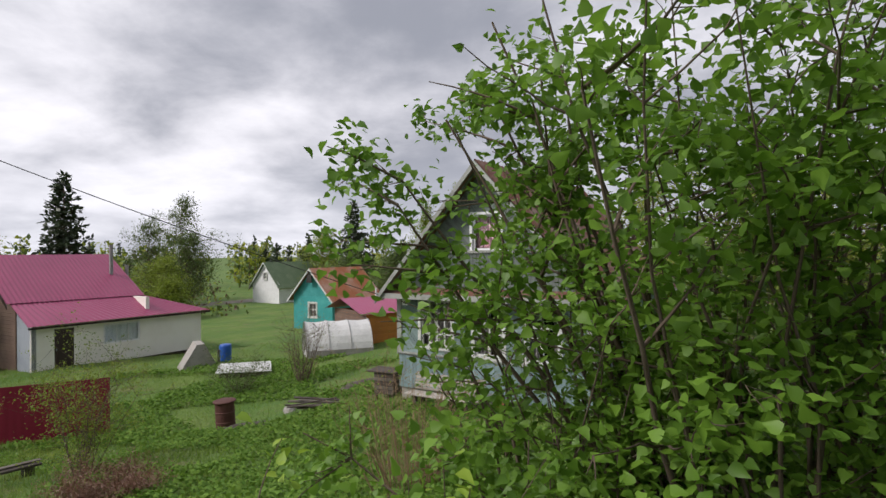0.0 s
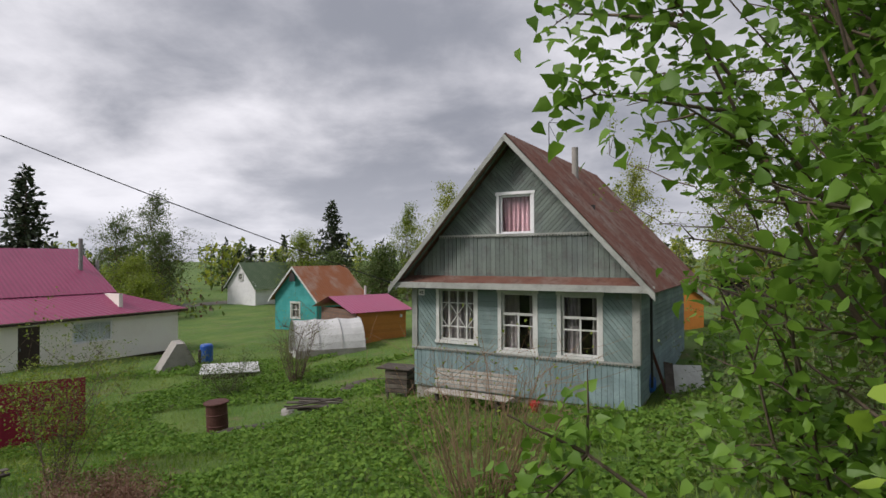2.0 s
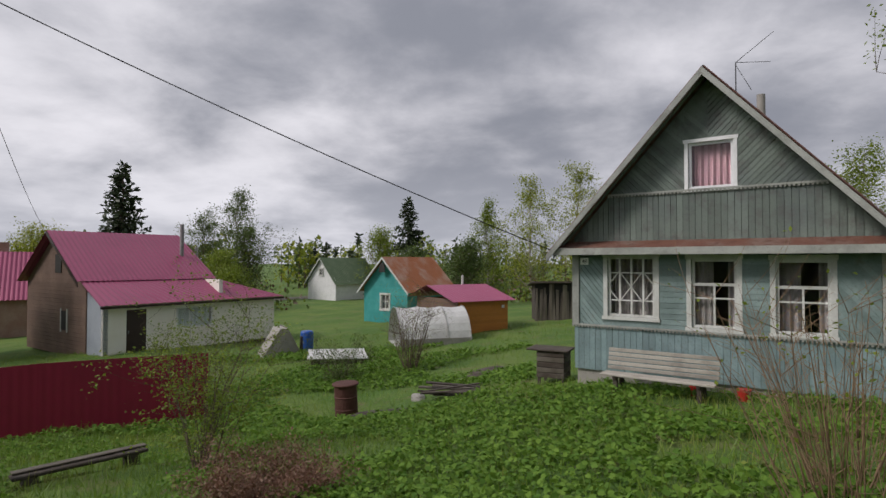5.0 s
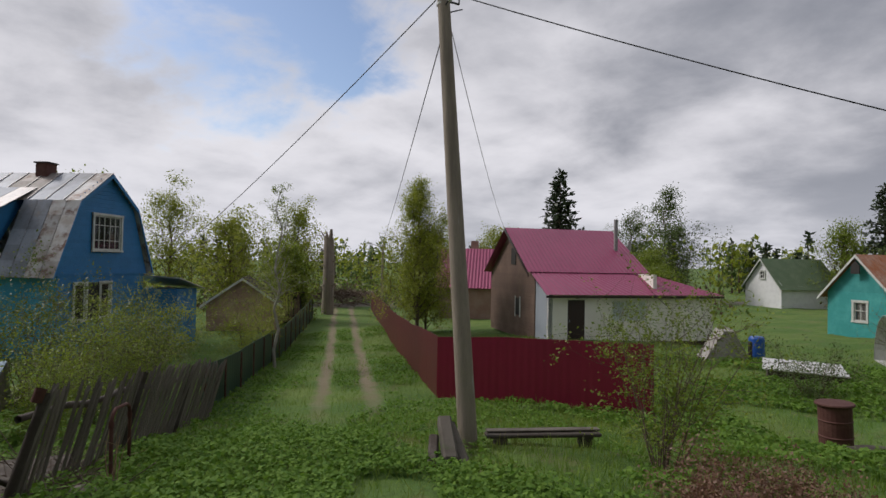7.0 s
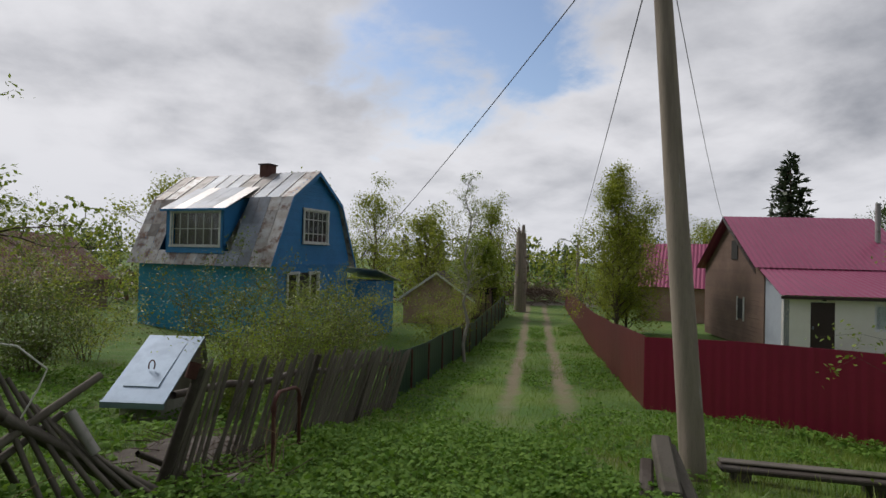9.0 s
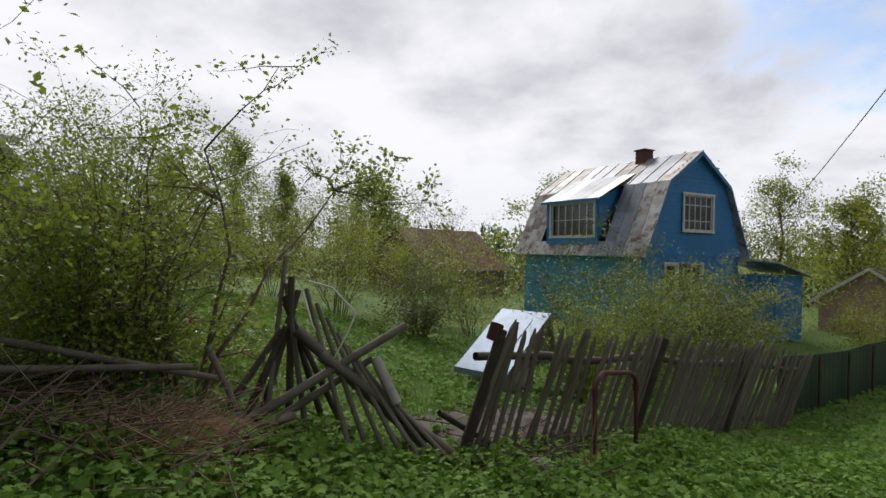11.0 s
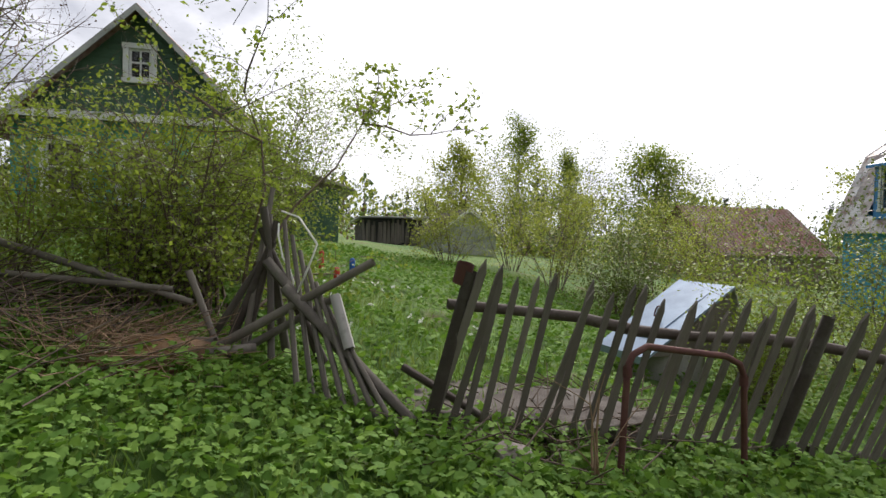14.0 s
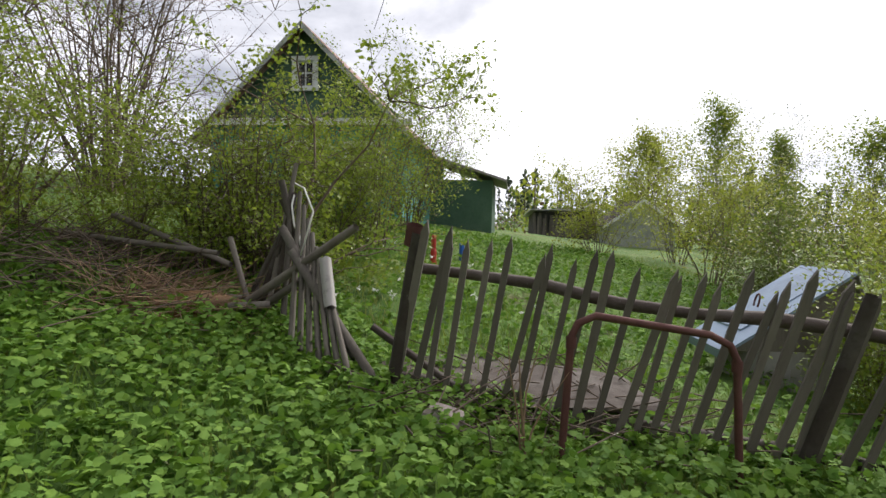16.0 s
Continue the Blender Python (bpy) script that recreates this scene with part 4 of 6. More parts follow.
    corrugated("roof", (-0.3, 1.6, brk), (6.4, 1.6, brk), (9.35, -0.4, e), (-0.3, -0.4, e), 0.22, 0.01, M_MAGENTA, H, "crimson lean-to roof")
    slab("roof", [(6.4, 1.6, brk), (9.35, -0.4, e), (9.35, 8.2, e), (6.4, 5.2, brk)][::-1], 0.03, M_MAGENTA, H)
    box("fascia", -0.3, 9.35, -0.42, -0.39, e - 0.14, e - 0.03, M_DOOR, H)
    bm = bmesh.new()
    a = [(-0.47, 1.5, brk - 0.02), (-0.47, 5.1, rid + 0.0), (-0.47, 5.1, rid - 0.2), (-0.47, 1.5, brk - 0.22)]
    va = [bm.verts.new(c) for c in a]
    vb = [bm.verts.new((c[0] + 0.03, c[1], c[2])) for c in a]
    bm.faces.new(va), bm.faces.new(vb[::-1])
    for i in range(4):
        bm.faces.new((va[i], va[(i + 1) % 4], vb[(i + 1) % 4], vb[i]))
    part("bargeboard", bm, M_DOOR, H)
    door = box("door", 0.98, 1.88, 0.02, 0.08, 0.05, 2.06, M_DOOR, H, "dark brown steel door")
    box("handle", 1.05, 1.09, -0.03, 0.02, 1.0, 1.12, M_SHINY, door)
    box("door_lamp", 1.4, 1.5, -0.12, 0.0, 2.12, 2.22, M_DARK, H)
    window(H, 3.3, 5.25, 1.0, 2.05, 0.0, False, [(0.36, 0, 1), (0.68, 0, 1)], [], M_WHITECLEAN, (M_WHITECLEAN, 1), sash=0.09)
    box("plinth", -0.01, 9.02, -0.02, 0.0, -0.2, 0.03, M_DOOR, H)
    tubes("flue", [(np.array((5.45, 3.4, 4.3)), np.array((5.45, 3.4, 6.3)), 0.11, 0.11)], M_DULLZINC, H, "dark metal flue", sides=10)
    tubes("flue", [(np.array((6.9, 4.4, 3.0)), np.array((6.9, 4.4, 5.1)), 0.1, 0.1)], M_DULLZINC, H, sides=10)
    return H


crimson_house()


# ---------------- sheet fences ----------------
def sheet_fence(a, b_, height, mat, label, seg=2.0, period=0.2, back=None):
    a, b_ = np.array(a, float), np.array(b_, float)
    L = np.linalg.norm(b_ - a)
    n_ = int(round(L / seg))
    F = tagged(new("fence"), label, "fence")
    for i in range(n_):
        p, q = a + (b_ - a) * i / n_, a + (b_ - a) * (i + 1) / n_
        zp, zq = gz(*p), gz(*q)
        hp = height if np.isscalar(height) else height[0] + (height[1] - height[0]) * i / n_
        hq = height if np.isscalar(height) else height[0] + (height[1] - height[0]) * (i + 1) / n_
        corrugated("panel", (*p, zp + 0.02), (*q, zq + 0.02), (*q, zq + hq), (*p, zp + hp), period, 0.0022, mat, F, steps=6)
        tubes("post", [(np.array((*p, zp - 0.3)) + (0.06, 0.06, 0), np.array((*p, zp + hp - 0.02)) + (0.06, 0.06, 0), 0.03, 0.03)], M_RUST, F, sides=6)
    return F


sheet_fence((-16.7, 13.3), (-11.72, 15.86), (1.68, 1.75), M_CRIMSON, "crimson corrugated sheet fence before the white house")
sheet_fence((-16.72, 13.34), (-48, 33.2), 1.7, M_CRIMSON_DARK, "dull crimson sheet fence along the grassy lane")
sheet_fence((-18.9, 7.75), (-44, 25.0), (1.15, 1.55), M_GREENFENCE, "dark green sheet fence along the lane", period=0.3)


# ---------------- blue gambrel house ----------------
def blue_house():
    H = tagged(new("house"), "blue wooden house with patched silvery gambrel roof", "house")
    # local x along the long front from its right corner leftwards is negative; y goes back
    H.matrix_world = pose(-31.8, 6.67, -4.2, 0, 0, 43.4)
    L, W = 8.2, 5.7
    e, knee, rid = 3.42, 6.45, 7.85
    wall_with_openings("wall", -L, 0, -0.2, e, 0, 0.15, [], M_BLUELOW, H)
    for i in range(22):
        box("plank", -L, 0, -0.02, 0.0, i * 0.155, i * 0.155 + 0.145, M_BLUELOW, H)
    box("wall", -L, -L + 0.15, 0.15, W, -0.2, e, M_BLUE, H)
    bm = bmesh.new()
    add_box(bm, -0.15, 0, 0.15, W, -0.2, e)
    part("wall", bm, M_BLUE, H)
    box("wall", -L, 0, W - 0.15, W, -0.2, e, M_BLUE, H)
    ky = 0.95
    gab = [(-0.25, e), (W + 0.25, e), (W - ky, knee), (W / 2, rid), (ky, knee)]
    for x0, x1 in ((-0.12, 0.0), (-L, -L + 0.12)):
        bm = bmesh.new()
        a = [bm.verts.new((x0, y, z - 0.06)) for y, z in gab]
        b_ = [bm.verts.new((x1, y, z - 0.06)) for y, z in gab]
        bm.faces.new(a), bm.faces.new(b_[::-1])
        for i in range(5):
            bm.faces.new((a[i], a[(i + 1) % 5], b_[(i + 1) % 5], b_[i]))
        part("gable_wall", bm, M_BLUE, H)
    for i in range(24):
        z = e + 0.02 + i * 0.18
        if z > rid - 0.3:
            break
        if z < knee:
            y0 = -0.2 + (ky + 0.2) * (z - e) / (knee - e)
        else:
            y0 = ky + (W / 2 - ky) * (z - knee) / (rid - knee)
        box("plank", 0.0, 0.018, y0 + 0.12, W - y0 - 0.12, z, z + 0.17, M_BLUE, H)
    for i in range(21):
        box("plank", 0.0, 0.018, 0.0, W, i * 0.16, i * 0.16 + 0.15, M_BLUE, H)
    box("belt_board", 0.0, 0.05, -0.1, W + 0.1, e - 0.06, e + 0.03, M_BLUE, H)
    # roof of separate metal sheets, front lower and upper slopes; gaps left for the dormer
    rng = random.Random(4)
    def strip(y0, z0, y1, z1, cols, x_lo, x_hi, rows, skip, shiny):
        for c in range(cols):
            xa, xb = x_lo + (x_hi - x_lo) * c / cols, x_lo + (x_hi - x_lo) * (c + 1) / cols
            for r in range(rows):
                f0, f1 = r / rows, (r + 1) / rows
                if skip and skip(xa, xb, f0, f1):
                    continue
                ya, za, yb, zb = y0 + (y1 - y0) * f0, z0 + (z1 - z0) * f0, y0 + (y1 - y0) * f1, z0 + (z1 - z0) * f1
                lift = rng.uniform(0, 0.012)
                slab("roof_sheet", [(xa + 0.01, ya, za + lift), (xb - 0.01, ya, za + lift), (xb - 0.01, yb, zb + lift + 0.012), (xa + 0.01, yb, zb + lift + 0.012)], 0.015,
                     shiny(c, r, rng), H)
    ylo, zlo = -0.5, e - 0.12
    dx0, dx1 = -6.1, -2.6
    skip = lambda xa, xb, f0, f1: xb > dx0 + 0.02 and xa < dx1 - 0.02 and f0 >= 0.2
    def front_sheet(c, r, g):
        if c in (9, 10, 11):
            return M_SHINY
        if c in (0, 12, 13) or r == 0:
            return M_PATCH
        return M_TARNISH if g.random() < 0.8 else M_PATCH
    strip(ylo, zlo, ky - 0.05, knee, 14, -L - 0.3, 0.25, 5, skip, front_sheet)
    strip(ky - 0.05, knee, W / 2, rid, 11, -L - 0.3, 0.25, 3, None, lambda c, r, g: (M_TARNISH, M_PATCH, M_TARNISH, M_SHINY, M_SHINY, M_SHINY, M_TARNISH, M_TARNISH, M_SHINY, M_SHINY, M_PATCH)[c])
    strip(W + 0.5, zlo, W - ky + 0.05, knee, 10, -L - 0.3, 0.25, 2, None, lambda c, r, g: M_PATCH if g.random() < 0.5 else M_TARNISH)
    strip(W - ky + 0.05, knee, W / 2, rid, 10, -L - 0.3, 0.25, 1, None, lambda c, r, g: M_DULLZINC)
    for i in range(12):
        x = -L - 0.3 + (L + 0.55) * i / 11
        slab("seam", [(x - 0.015, ky - 0.05, knee + 0.05), (x + 0.015, ky - 0.05, knee + 0.05), (x + 0.015, W / 2, rid + 0.05), (x - 0.015, W / 2, rid + 0.05)], 0.05, M_DULLZINC, H)
    for y0, z0, y1, z1 in ((-0.5, e - 0.12, ky - 0.05, knee), (ky - 0.05, knee, W / 2, rid), (W + 0.5, e - 0.12, W - ky + 0.05, knee), (W - ky + 0.05, knee, W / 2, rid)):
        bm = bmesh.new()
        pts = [(y0, z0 - 0.02), (y1, z1 - 0.02), (y1, z1 - 0.2), (y0, z0 - 0.2)]
        a = [bm.verts.new((0.22, y, z)) for y, z in pts]
        b_ = [bm.verts.new((0.26, y, z)) for y, z in pts]
        bm.faces.new(a), bm.faces.new(b_[::-1])
        for i in range(4):
            bm.faces.new((a[i], a[(i + 1) % 4], b_[(i + 1) % 4], b_[i]))
        part("bargeboard", bm, M_BLUE, H)
    # dormer
    zf0, zf1 = zlo + (knee - zlo) * 0.2, knee - 0.62
    yf = ylo + (ky - ylo) * 0.12
    wall_with_openings("dormer_wall", dx0, dx1, zf0 - 0.1, zf1, yf, yf + 0.1, [(dx0 + 0.35, dx1 - 0.25, zf0 + 0.25, zf1 - 0.12)], M_BLUE, H)
    for x in (dx0, dx1 - 0.08):
        bm = bmesh.new()
        pts = [(yf, zf0), (yf, zf1), (ky + 0.5, knee + 0.2), (ky, knee)]
        a = [bm.verts.new((x, y, z)) for y, z in pts]
        b_ = [bm.verts.new((x + 0.08, y, z)) for y, z in pts]
        bm.faces.new(a), bm.faces.new(b_[::-1])
        for i in range(4):
            bm.faces.new((a[i], a[(i + 1) % 4], b_[(i + 1) % 4], b_[i]))
        part("dormer_cheek", bm, M_BLUE, H)
    for c in range(5):
        xa, xb = dx0 - 0.25 + (dx1 - dx0 + 0.5) * c / 5, dx0 - 0.25 + (dx1 - dx0 + 0.5) * (c + 1) / 5
        slab("dormer_sheet", [(xa + 0.01, yf - 0.16, zf1 + 0.03), (xb - 0.01, yf - 0.16, zf1 + 0.03), (xb - 0.01, ky + 0.75, knee + 0.62), (xa + 0.01, ky + 0.75, knee + 0.62)], 0.03, M_DULLZINC if c % 3 == 1 else M_SHINY, H)
    box("dormer_fascia", dx0 - 0.25, dx1 + 0.25, yf - 0.18, yf - 0.15, zf1 - 0.08, zf1 + 0.03, M_BLUE, H)
    window(H, dx0 + 0.35, dx1 - 0.25, zf0 + 0.25, zf1 - 0.12, yf, True, [(k / 6, 0, 1) for k in range(1, 6)], [(0.5, 0.018)], M_WHITETRIM, (M_CURTAIN, 1), wide=0.1)
    # gable windows on the right end
    G = new("gable_glazing")
    G.parent = H
    G.matrix_local = pose(0.0, 0.0, 0, 0, 0, 90)
    # dark sheets laid behind the panes in place of a shaded room
    box("room_shade_backing", 1.85, 3.85, -0.03, -0.02, 4.35, 6.05, M_DARK, G)
    window(G, 1.95, 3.75, 4.45, 5.95, -0.09, True, [(k / 5, 0, 1) for k in range(1, 5)], [(0.28, 0.018), (0.72, 0.018)], M_WHITETRIM, None, wide=0.1, sash=0.06)
    window(G, 0.9, 1.55, 1.5, 3.0, -0.09, True, [], [], M_WHITETRIM, None, wide=0.1)
    window(G, 2.5, 3.1, 1.5, 3.0, -0.09, True, [], [], M_WHITETRIM, None, wide=0.1)
    box("room_shade_backing", 0.85, 3.15, -0.03, -0.02, 1.45, 3.05, M_DARK, G)
    box("chimney", -3.2, -2.65, W / 2 - 0.28, W / 2 + 0.28, rid - 0.4, rid + 0.42, M_RUST, H, "short dark brick chimney")
    box("chimney_cap", -3.26, -2.59, W / 2 - 0.34, W / 2 + 0.34, rid + 0.42, rid + 0.48, M_DOOR, H)
    # porch wing behind
    box("porch", -0.6, 1.6, W + 0.3, W + 2.2, -0.2, 2.6, M_BLUE, H)
    slab("porch_roof", [(-0.8, W, 3.35), (1.9, W, 3.2), (1.9, W + 2.5, 2.6), (-0.8, W + 2.5, 2.75)], 0.06, M_DULLZINC, H)
    return H


blue_house()


# ---------------- plain small houses and sheds ----------------
def gable_house(name, x, y, rz, W, D, e, rid, walls, roof, label, base=None, windows=(), over=0.35, category="house", gable_mat=None, period=0.25):
    """Gable end is the front (local y = 0), ridge runs back along y."""
    H = tagged(new(name), label, category)
    H.matrix_world = pose(x, y, gz(x, y) - 0.1 if base is None else base, 0, 0, rz)
    wall_with_openings("wall", -W / 2, W / 2, -0.3, e, 0, 0.15, [w_ for w_ in windows if w_[3] < e], walls, H)
    box("wall", -W / 2, -W / 2 + 0.15, 0.15, D, -0.3, e, walls, H)
    box("wall", W / 2 - 0.15, W / 2, 0.15, D, -0.3, e, walls, H)
    box("wall", -W / 2 + 0.15, W / 2 - 0.15, D - 0.15, D, -0.3, e, walls, H)
    prism("gable", [(-W / 2, e), (W / 2, e), (0, rid - 0.05)], 0, 0.12, gable_mat or walls, H)
    prism("gable", [(-W / 2, e), (W / 2, e), (0, rid - 0.05)], D - 0.12, D, gable_mat or walls, H)
    box("loft", -W / 2 + 0.15, W / 2 - 0.15, 0.15, D - 0.15, e - 0.08, e, M_DARK, H)
    drop = (rid - e) / (W / 2) * over
    for s in (-1, 1):
        corrugated("roof", (0, -over, rid), (0, D + over, rid), (s * (W / 2 + over), D + over, e - drop), (s * (W / 2 + over), -over, e - drop), period, 0.02 * -s, roof, H)
        prism("bargeboard", [(s * (W / 2 + over), e - drop), (0, rid), (0, rid - 0.16), (s * (W / 2 + over), e - drop - 0.16)], -over - 0.03, -over, M_PALEGREY if roof == M_RUSTROOF else M_WHITETRIM, H)
    for w_ in windows:
        yy = 0.0 if w_[3] < e else -0.08
        if w_[3] >= e:
            # dark sheet on the solid gable stands for the shaded loft
            box("room_shade_backing", w_[0], w_[1], -0.02, -0.005, w_[2], w_[3], M_DARK, H)
        window(H, *w_, yy, True, [(0.5, 0.04, 0.96)], [(0.55, 0.02)], M_WHITETRIM, (M_CURTAIN, 1) if w_[3] < e else None, wide=0.12)
    return H


teal = gable_house("house", -12.6, 40.3, -28, 3.9, 5.2, 2.55, 4.6, M_TEALHOUSE, M_ORANGERUST, "small turquoise wooden house with rusted orange roof", base=-3.75, windows=[(-0.35, 0.35, 1.0, 2.0)])
solid("attic_vent", [(-0.25, -0.36, 3.55), (0.25, -0.36, 3.55), (0.25, -0.36, 4.0), (0, -0.36, 4.25), (-0.25, -0.36, 4.0), (-0.25, -0.3, 3.55), (0.25, -0.3, 3.55), (0.25, -0.3, 4.0), (0, -0.3, 4.25), (-0.25, -0.3, 4.0)],
      [(0, 1, 2, 3, 4), (9, 8, 7, 6, 5), (0, 5, 6, 1), (1, 6, 7, 2), (2, 7, 8, 3), (3, 8, 9, 4), (4, 9, 5, 0)], M_DARK, teal)
white = gable_house("house", -26.0, 66.0, -32, 5.0, 6.5, 1.9, 4.6, M_WHITECLEAN, M_GREENROOF, "white gabled house with mossy green roof", base=-3.6, windows=[(-0.3, 0.3, 2.6, 3.3)])
far_red = gable_house("house", -39.6, 34.4, -49, 5.6, 8.0, 2.6, 5.35, M_BRICK, M_MAGENTA, "brick house with crimson roof and pale chimney", base=-4.2)
box("chimney", -0.9, -0.3, 2.2, 2.8, 4.2, 6.0, M_BRICK, far_red)
slab("patch", [(-1.5, 1.4, 4.02), (-1.5, 3.4, 4.02), (-0.2, 3.4, 5.28), (-0.2, 1.4, 5.28)], 0.02, M_WHITECLEAN, far_red)


# ---------------- green house on the slope ----------------
def green_house():
    H = gable_house("house", -13.85, -8.4, 149, 5.4, 9.0, 2.75, 5.4, M_TURQBOARD, M_RUSTROOF, "dark green gabled house with turquoise lower walls", base=-1.6,
                    windows=[(-0.24, 0.24, 3.78, 4.48), (-2.0, -1.2, 0.95, 2.25), (-0.4, 0.4, 0.95, 2.25), (1.2, 2.0, 0.95, 2.25)], gable_mat=M_GREENBOARD, over=0.45)
    planks([(-2.7, 2.95), (2.7, 2.95), (1.9, 3.55), (-1.9, 3.55)], 90, 0.13, -0.0, 0.02, M_GREENBOARD, H)
    planks([(-1.95, 3.6), (-0.42, 3.6), (-0.42, 4.75)], 0, 0.12, 0.0, 0.02, M_GREENBOARD, H)
    planks([(0.42, 3.6), (1.95, 3.6), (0.42, 4.75)], 0, 0.12, 0.0, 0.02, M_GREENBOARD, H)
    for a, b_ in ((-2.6, -2.12), (-1.08, -0.52), (0.52, 1.08), (2.12, 2.6)):
        planks([(a, 0.9), (b_, 0.9), (b_, 2.7), (a, 2.7)], 0, 0.13, 0.0, 0.02, M_TURQBOARD, H)
    planks([(-2.65, -0.2), (2.65, -0.2), (2.65, 0.8), (-2.65, 0.8)], 90, 0.14, 0.0, 0.02, M_TURQBOARD, H)
    box("eave_board", -3.0, 3.0, -0.45, -0.4, 2.72, 2.86, M_WHITETRIM, H)
    slab("skirt_roof", [(-3.0, -0.42, 2.84), (3.0, -0.42, 2.84), (2.9, 0, 2.98), (-2.9, 0, 2.98)], 0.03, M_WHITETRIM, H)
    box("wing", 2.72, 4.9, 5.0, 8.9, -0.3, 1.75, M_GREENBOARD, H)
    slab("wing_roof", [(2.9, 4.6, 2.55), (5.4, 4.6, 1.75), (5.4, 9.3, 1.75), (2.9, 9.3, 2.55)], 0.08, M_TARNISH, H)
    return H


green_house()

# ---------------- orange shed, film tunnel, shacks ----------------
S = tagged(new("shed"), "orange board shed with crimson sheet roof", "shed")
S.matrix_world = pose(-6.6, 30.4, -3.75, 0, 0, 38)
for a, b_, c, d, ml in ((0, 3.1, 0, 0.1, 0), (0, 0.1, 0.1, 4.2, 0), (3.0, 3.1, 0.1, 4.2, 0), (0, 3.1, 4.2, 4.3, 0)):
    box("wall", a, b_, c, d, -0.2, 2.25, M_ORANGE, S)
for i in range(13):
    box("plank", 0, 3.1, -0.02, 0, i * 0.18, i * 0.18 + 0.17, M_ORANGE, S)
    box("plank", -0.02, 0, 0, 4.3, i * 0.18, i * 0.18 + 0.17, M_BROWNSIDING, S)
corrugated("roof", (-0.5, 2.4, 3.0), (3.4, 2.4, 3.0), (3.4, -0.35, 2.25), (-0.5, -0.35, 2.25), 0.2, 0.015, M_MAGENTA, S, "crimson roof sheets")
corrugated("roof", (3.4, 2.4, 3.0), (-0.5, 2.4, 3.0), (-0.5, 4.6, 2.3), (3.4, 4.6, 2.3), 0.2, 0.015, M_MAGENTA, S)
tubes("flue", [(np.array((2.2, 3.0, 2.7)), np.array((2.2, 3.0, 3.5)), 0.07, 0.07)], M_WHITETRIM, S, sides=8)
box("wall_lamp", 2.7, 2.8, -0.12, -0.02, 1.85, 2.0, M_WHITECLEAN, S)

T = tagged(new("greenhouse"), "sagging white film greenhouse tunnel", "greenhouse")
T.matrix_world = pose(-8.6, 26.6, gz(-8, 27) - 0.05, 0, 0, 22)
prof = [(1.5 * math.cos(math.pi * i / 14), 1.75 * math.sin(math.pi * i / 14)) for i in range(15)]
vs, fs = [], []
for k in range(7):
    for x, z in prof:
        vs.append((-0.2 + k * 0.55, 1.5 + x, z * (1 - 0.03 * (k % 2))))
for k in range(6):
    for i in range(14):
        a = k * 15 + i
        fs.append((a, a + 1, a + 16, a + 15))
film = solid("film", vs, fs, M_WHITEFILM, T)
prism("end_film", [(-0.2, 0), (3.1, 0), (3.1, 0.02), (-0.2, 0.02)], 0, 3, M_WHITEFILM, T)
solid("end_sheet", [(3.1, 1.5 + x, z) for x, z in prof] + [(3.13, 1.5 + x, z) for x, z in prof], [tuple(range(15)), tuple(range(29, 14, -1))], M_WHITEFILM, T)
box("sill_board", -0.2, 3.1, -0.03, 0.0, -0.1, 0.45, M_CONCRETE, T)
for k in range(4):
    pts = [np.array((-0.2 + k * 1.1, 1.5 + 1.02 * x, 1.02 * z)) for x, z in prof]
    pipe("hoop", pts, 0.015, M_DULLZINC, T, sides=5)


def shack(x, y, rz, w, d, h, label, mat, roof, seed):
    K = tagged(new("shed"), label, "shed")
    K.matrix_world = pose(x, y, gz(x, y) - 0.1, 0, 0, rz)
    r = random.Random(seed)
    # near-black sheet behind the boards paints the shade seen in their gaps
    box("wall", 0, w, 0.06, 0.12, 0, h, M_DARK, K)
    box("wall", 0, 0.08, 0.12, d, 0, h, M_DARKWOOD, K)
    box("wall", w - 0.08, w, 0.12, d, 0, h, M_DARKWOOD, K)
    box("wall", 0.08, w - 0.08, d - 0.08, d, 0, h, M_DARKWOOD, K)
    xx = 0.0
    while xx < w - 0.1:
        k = r.uniform(0.1, 0.2)
        hh = h * r.uniform(0.7, 1.0)
        box("plank", xx, min(xx + k * 0.9, w), r.uniform(-0.05, 0.0), 0.05, 0, hh, mat, K, m=pose(0, 0, 0, r.uniform(-2, 4), r.uniform(-4, 4), 0))
        xx += k
    slab("roof", [(-0.3, -0.4, h + 0.05), (w + 0.3, -0.4, h + 0.1), (w + 0.3, d + 0.2, h - 0.2), (-0.3, d + 0.2, h - 0.25)], 0.06, roof, K)
    return K


shack(-2.6, 35.2, 2, 2.6, 3, 2.3, "grey plank shack with leaning boards", M_OLDWOOD, M_DARKWOOD, 3)
shack(0.3, 36.0, -8, 2.2, 3, 2.1, "dark tumbledown plank shack", M_DARKWOOD, M_DULLZINC, 5)
shack(2.9, 37.0, -8, 3, 3, 2.2, "low dark shed with sheet roof", M_DARKWOOD, M_ORANGERUST, 6)
shack(9.6, 24.0, -40, 2.6, 2.5, 1.9, "dark open lean-to behind the grey house", M_DARKWOOD, M_DARKWOOD, 7)
shack(-43.5, 18.5, 60, 4.5, 4, 2.2, "brown weathered shed with sagging grey roof", M_BROWNSIDING, M_DARKWOOD, 8)
gable_house("shed", -39.8, 17.6, 62, 4.2, 4.5, 1.9, 3.4, M_BRICK, M_DARKWOOD, "brownish garden shed with old dark roof", base=-4.6, category="shed")
